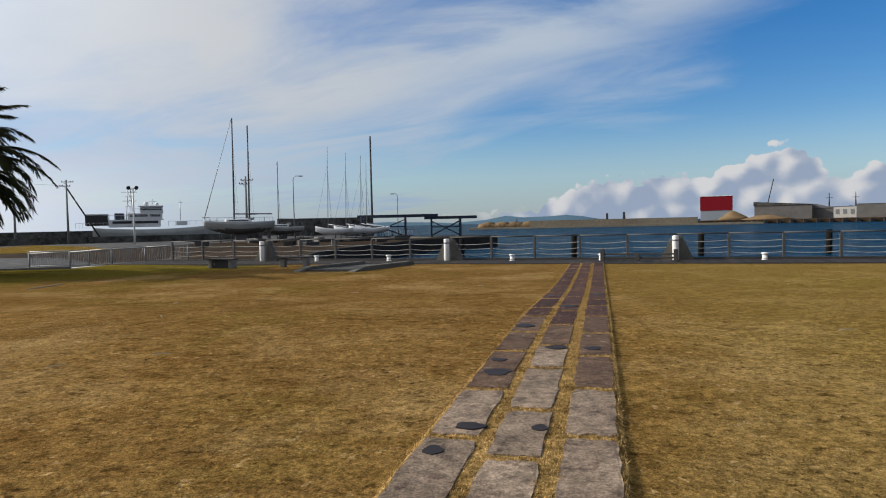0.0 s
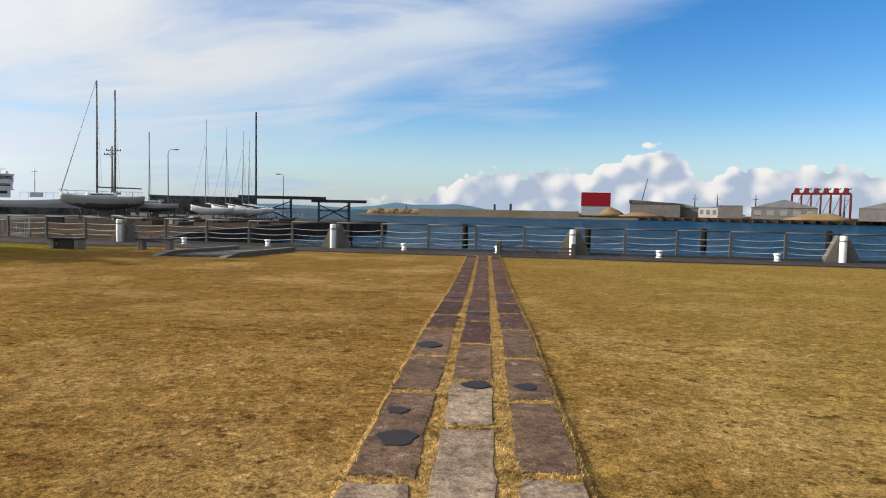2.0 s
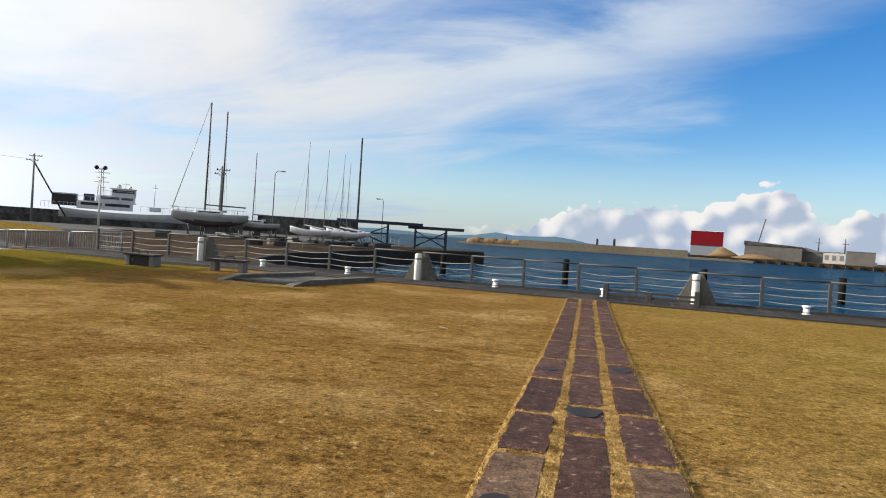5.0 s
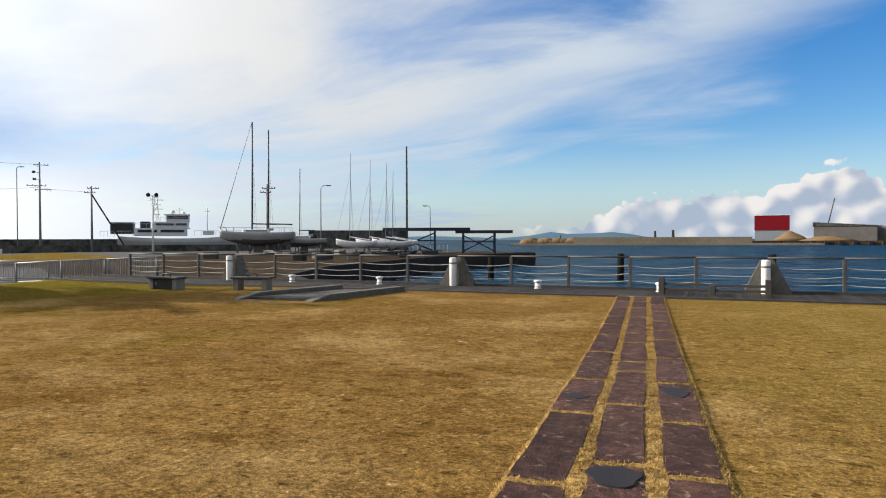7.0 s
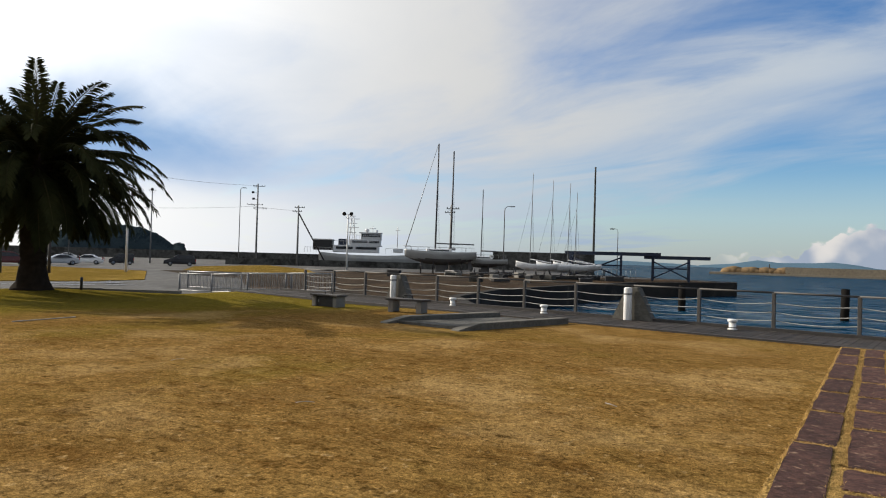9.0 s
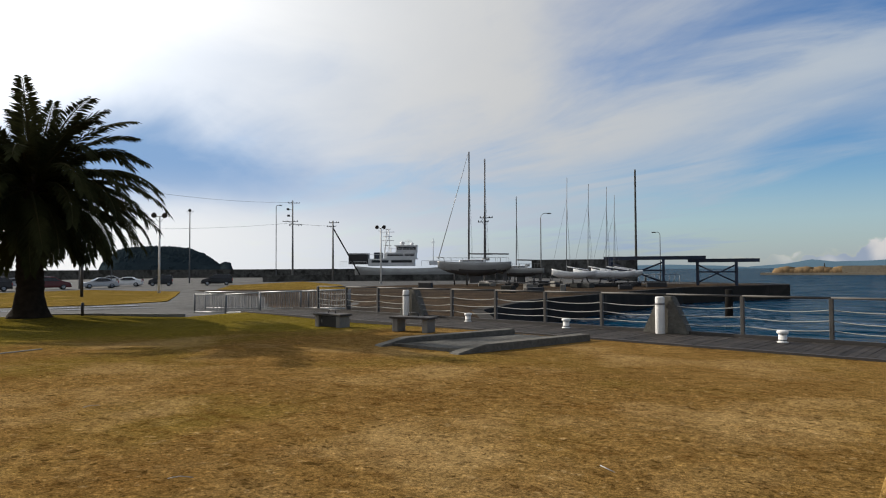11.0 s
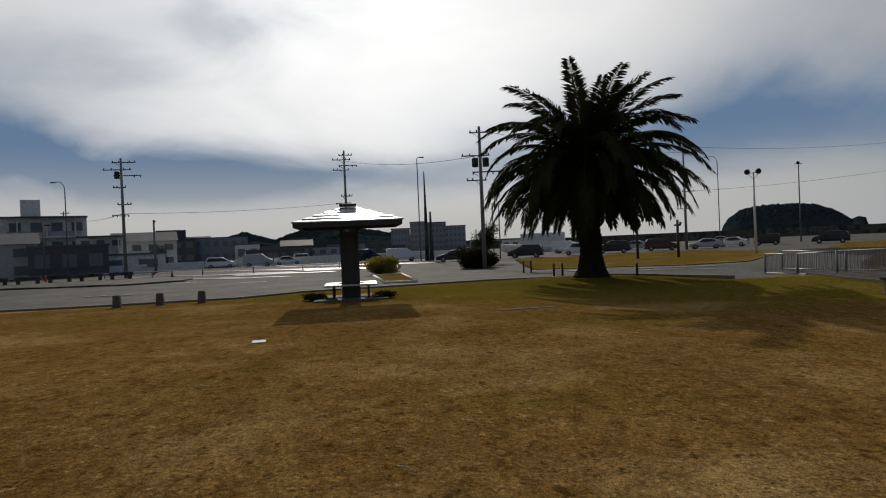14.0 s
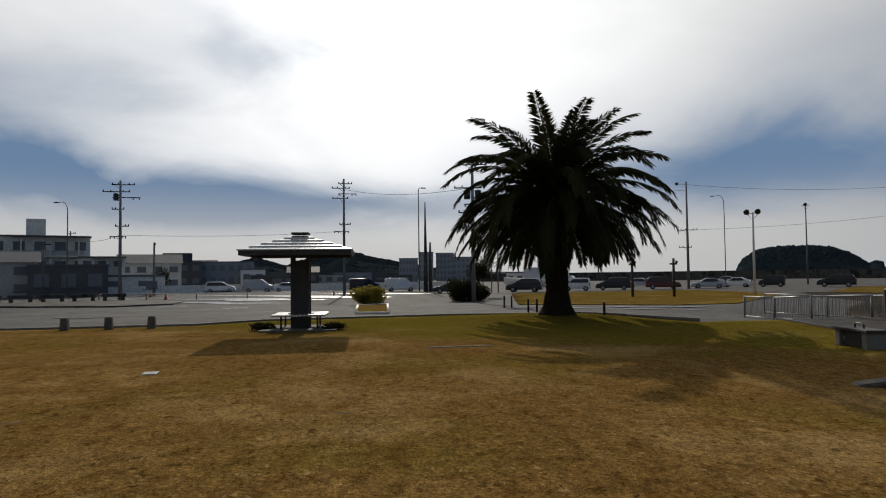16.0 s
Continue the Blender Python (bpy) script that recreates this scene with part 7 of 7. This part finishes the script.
for i, w in enumerate((1.1, 1.2, 0.35)):
    bm = B()
    box(bm, (-1.6 + i * 1.5, 0.24, 1.1), (w, 0.06, 1.1))
    part("mark", bm, M_GEL if i < 2 else M_RED, sg, "plain bar in place of a letter")
for sx in (-2.4, 2.4):
    bm = B()
    tube(bm, [(sx, 0, -0.2), (sx, 0, 0.2)], 0.1, 6)
    part("support", bm, M_BLACK, sg)


def facade_details(az, dist, w, d, h, storeys, mat):
    """Balconies, eaves and a canopy hung on the front of a building."""
    x, y = 1.7 + (dist - d / 2 - 0.7) * math.sin(radians(az)), 18 + (dist - d / 2 - 0.7) * math.cos(radians(az))
    t = thing("balcony_front", "stack of pale concrete balconies with dark railings", "balconies", (x, y, -0.62), -az)
    for s in range(1, storeys):
        z = s * h / storeys
        bm = B()
        box(bm, (w * 0.08, 0.0, z), (w * 0.72, 1.4, 0.18))
        part("balcony_slab", bm, mat, t)
        bm = B()
        box(bm, (w * 0.08, 0.66, z + 0.5), (w * 0.72, 0.06, 0.82))
        part("balcony_rail", bm, M_WALL_CREAM if s % 2 else M_WALL_GREY, t)
        for f in (-0.26, 0.02, 0.3):
            bm = B()
            box(bm, (w * (0.08 + f), -0.0, z + 1.3), (0.18, 1.2, 2.2))
            part("party_wall", bm, mat, t)
    bm = B()
    box(bm, (w * 0.08, 0.1, h + 0.1), (w * 0.8, 1.8, 0.16))
    part("eave", bm, M_ROOF_GREY, t)
    bm = B()
    box(bm, (w * 0.08, 0.6, 2.7), (w * 0.7, 2.0, 0.14))
    part("canopy", bm, M_WALL_DARK, t)


facade_details(-116.6, 118, 13, 12, 8.6, 3, M_WALL_CREAM)
facade_details(-112.4, 112, 6, 9, 5.4, 2, M_WALL_CREAM)
for az, dist, w, d, h, mat, roof, st, c, lab in (
        (-118.6, 104, 7, 7, 4.6, M_WALL_GREY, "ridge", 2, 2, "small grey house with dark tiled roof"),
        (-124.0, 98, 7, 6, 5.0, M_GEL, "ridge", 2, 2, "small white house beside the road"),
        (-100.0, 160, 8, 7, 2.6, M_WALL_DARK, "flat", 1, 2, "low dark shed beside the road"),
        (-97.2, 200, 9, 8, 3.6, M_WALL_DARK, "ridge", 1, 2, "low dark house with a tiled roof"),
        (-93.0, 215, 12, 8, 3.4, M_WALL_BLUE, "flat", 1, 3, "low blue-grey shed under the hill"),
        (-89.6, 220, 13, 9, 2.4, M_WALL_DARK, "flat", 1, 3, "low grey house before the apartments")):
    x, y = 1.7 + dist * math.sin(radians(az)), 18 + dist * math.cos(radians(az))
    building(x, y, -az, w, d, h, mat, lab, roof, st, c)
x, y, z, k = west(-62, -3.5)
leafy("garden_tree", x, y, z, 1.3, 1.3, 1.5, 2200, 0.22, M_DARKLEAF, "dark green garden tree by the car park", "tree", 31, 0.4)

# ---------------------------------------------------------------- stone path, laid slab by slab
path = thing("stone_path", "three rows of worn paving slabs sunk in the lawn", "path", kind="structure")


def path_x(y):
    return 1.08 + 0.075 * (y - 7)


bm = B()
ys = [1.5 + i * 0.2 for i in range(137)]
rows = [[bm.verts.new((path_x(y) + dx, y, lawn_z(path_x(y) + dx, y) + dz)) for dx, dz in ((-0.07, -0.015), (0.0, 0.037), (0.6, 0.037), (1.17, 0.037), (1.24, -0.015))] for y in ys if y < 28.6]
for a, b in zip(rows, rows[1:]):
    for j in range(4):
        bm.faces.new((a[j], a[j + 1], b[j + 1], b[j]))
part("joint_bed", bm, M_STRAW, path, "soil and dry grass between the slabs")
JOINTS = (
    (0.0, 0.335, (1.5, 2.5, 3.6, 4.8, 6.0, 7.13, 8.31, 9.87, 11.06, 12.42, 13.6, 15.38, 16.9, 19.0, 20.7, 22.18, 23.5, 25.4, 26.9, 28.3)),
    (0.425, 0.74, (1.5, 2.8, 4.1, 5.6, 6.80, 7.76, 9.10, 10.2, 11.6, 13.03, 14.04, 15.76, 17.48, 18.22, 19.99, 21.04, 22.01, 23.39, 25.38, 26.8, 28.3)),
    (0.85, 1.17, (1.5, 2.6, 3.9, 5.1, 6.2, 7.2, 8.37, 9.66, 10.98, 12.42, 13.86, 15.21, 16.85, 18.65, 20.34, 21.44, 22.75, 24.52, 26.2, 28.3)))
rs = random.Random(4)
SLABS = {}
for ri, (x0, x1, joints) in enumerate(JOINTS):
    for y0, y1 in zip(joints, joints[1:]):
        ym = (y0 + y1) / 2
        pale = ym < (8.4, 10.36, 8.4)[ri]
        mid = not pale and ym < (13.0, 12.0, 12.7)[ri]
        bm = B()
        L_, W_ = y1 - y0 - 0.085, x1 - x0
        n = 7
        rim = []
        for k, (ex, ey) in enumerate([(-0.5 + i / n, -0.5) for i in range(n)] + [(0.5, -0.5 + i / n) for i in range(n)] + [(0.5 - i / n, 0.5) for i in range(n)] + [(-0.5, 0.5 - i / n) for i in range(n)]):
            rim.append((ex * W_ + rs.uniform(-0.013, 0.011), ey * L_ + rs.uniform(-0.02, 0.016)))
        rim = [(x * (0.965 if abs(abs(x) - W_ / 2) < 0.03 and abs(abs(y) - L_ / 2) < 0.04 else 1), y) for x, y in rim]
        top = [bm.verts.new((x * 0.975, y * 0.985, 0.028 + rs.uniform(-0.003, 0.003))) for x, y in rim]
        low = [bm.verts.new((x, y, 0.012)) for x, y in rim]
        bot = [bm.verts.new((x, y, -0.05)) for x, y in rim]
        bm.faces.new(top)
        for u, v in ((top, low), (low, bot)):
            for k in range(len(rim)):
                bm.faces.new((u[k], v[k], v[(k + 1) % len(rim)], u[(k + 1) % len(rim)]))
        s = part("slab", bm, M_SLAB_PALE if pale else M_SLAB_GREY if mid else M_SLAB_RED, path)
        x = path_x(ym) + (x0 + x1) / 2
        fall = math.degrees(math.atan2(lawn_z(x, y1) - lawn_z(x, y0), y1 - y0))
        s.matrix_basis = pose(x, ym, (lawn_z(x, y0) + lawn_z(x, y1)) / 2 + 0.016, fall + rs.uniform(-0.12, 0.12), rs.uniform(-0.4, 0.4), -4.3 + rs.uniform(-0.8, 0.8))

# damp hollows left by rain on the slabs
for i, (x, y, rx, ry) in enumerate(((2.16, 13.77, 0.14, 0.20), (2.78, 16.37, 0.11, 0.24), (1.9, 16.0, 0.10, 0.11), (1.55, 11.51, 0.12, 0.13), (1.93, 10.06, 0.11, 0.10), (2.30, 10.01, 0.08, 0.10), (1.40, 8.88, 0.11, 0.14), (1.37, 9.40, 0.07, 0.08), (1.34, 7.34, 0.10, 0.07), (1.18, 6.87, 0.06, 0.07), (1.79, 7.34, 0.05, 0.06))):
    bm = B()
    pts = [(rx * math.cos(q) * (1 + 0.16 * math.sin(3 * q + i) + 0.06 * math.sin(7 * q)), ry * math.sin(q) * (1 + 0.12 * math.cos(2 * q + i) + 0.05 * math.cos(5 * q))) for q in [2 * math.pi * k / 26 for k in range(26)]]
    put(bm, [(a, b, 0.0) for a, b in pts] + [(a * 1.02, b * 1.02, -0.010) for a, b in pts], [tuple(range(26))] + [(k, 26 + k, 26 + (k + 1) % 26, (k + 1) % 26) for k in range(26)])
    p = part("puddle", bm, M_PUDDLE, path, "dark damp hollow with little water")
    p.matrix_basis = pose(x, y, lawn_z(x, y) + 0.0515, math.degrees(math.atan2(lawn_z(x, y + 0.5) - lawn_z(x, y - 0.5), 1.0)))

# deck boards
rd = random.Random(8)
for i in range(300):
    s = -7.4 + i * 0.155
    x, y = rail_pt(s, -1.03)
    b = part("board", BOARDS[i % 4], None, deck)
    b.matrix_basis = pose(x, y, -0.002 + rd.uniform(-0.004, 0.004), rd.uniform(-0.15, 0.15), rd.uniform(-0.5, 0.5), RAIL_TURN + rd.uniform(-0.2, 0.2))
bm = B()
for i in range(300, 420):
    s = -7.4 + i * 0.155
    x, y = rail_pt(s, -1.03)
    box(bm, (x, y, -0.002), (0.147, 2.63, 0.04), RAIL_TURN)
tagged(part("far_boards", bm, M_DECK, deck), kind="stuff")

# a few bleached stalks lying on the lawn
for i, (x, y, a) in enumerate(((-2.4, 9.6, 20), (-3.1, 8.9, 70), (-4.2, 12.6, 130), (-2.6, 17.4, 40), (-5.6, 15.2, 100), (5.2, 11.4, 15), (-6.1, 18.6, 80), (0.2, 19.6, 150))):
    bm = B()
    tube(bm, [(0, 0, 0.006), (0.09, 0.012, 0.016), (0.19, -0.01, 0.01)], 0.004, 5)
    ob = solo("dry_stalk", bm, M_ROPE, "thin bleached dry stalk lying on grass", "stalk", group="stalks on the lawn")
    ob.matrix_basis = pose(x, y, lawn_z(x, y) + 0.01, 0, 0, a)

# blades of dry turf, thickest near the path
rg = np.random.RandomState(5)


def turf(name, n, x0, x1, y0, y1, size, label, density=None, lift=0.0, mat=None):
    x, y = rg.uniform(x0, x1, n), rg.uniform(y0, y1, n)
    keep = np.ones(n, bool)
    px = 1.08 + 0.075 * (y - 7)
    for (a, b), (_, _, joints) in zip(((0.0, 0.335), (0.425, 0.74), (0.85, 1.17)), JOINTS):
        near = np.min(np.abs(y[:, None] - np.array(joints)[None, :]), axis=1) if lift else np.ones(n)
        wobble = 0.012 * np.sin(y * 9) + 0.012 * np.sin(y * 23 + a * 9)
        keep &= ~((x > px + a + wobble) & (x < px + b - wobble) & (near > 0.052 + 0.018 * np.sin(x * 40)))
    if density:
        fade = np.clip(np.minimum(x - x0, x1 - x) / 5.0, 0, 1)
        keep &= rg.uniform(0, 1, n) < fade
    if lift:
        keep &= (x > px - 0.035) & (x < px + 1.205)
    x, y = x[keep], y[keep]
    n = len(x)
    z = np.array([lawn_z(a, b) for a, b in zip(x, y)]) - 0.012 + lift
    q, h = rg.uniform(0, 2 * np.pi, n), size * rg.uniform(0.4, 1.1, n)
    lean, w = rg.uniform(0.25, 1.4, n), 0.0022 + size * 0.06
    base = np.stack([x, y, z], 1)
    side = np.stack([-np.sin(q), np.cos(q), np.zeros(n)], 1) * w
    tip = base + np.stack([np.cos(q) * h * lean, np.sin(q) * h * lean, h], 1)
    V = np.stack([base - side, base + side, tip], 1).reshape(-1, 3)
    me = bpy.data.meshes.new(name)
    me.vertices.add(3 * n), me.loops.add(3 * n), me.polygons.add(n)
    me.vertices.foreach_set("co", V.astype(np.float32).ravel())
    me.loops.foreach_set("vertex_index", np.arange(3 * n, dtype=np.int32))
    me.polygons.foreach_set("loop_start", np.arange(0, 3 * n, 3, dtype=np.int32))
    me.update(calc_edges=True)
    me.materials.append(mat or M_BLADE)
    return tagged(new(name, me), label, "grass", "", "stuff")


turf("grass", 760000, -9, 11, 4.0, 16.0, 0.022, "short dry straw-coloured grass of the lawn", True)
turf("grass", 520000, -16, 12, 15.5, 27.5, 0.026, "short dry grass further along the lawn", True)
turf("grass_tufts", 520000, 0.6, 3.9, 3, 28.2, 0.022, "longer dry grass growing between the slabs", None, 0.046, M_TUFT)
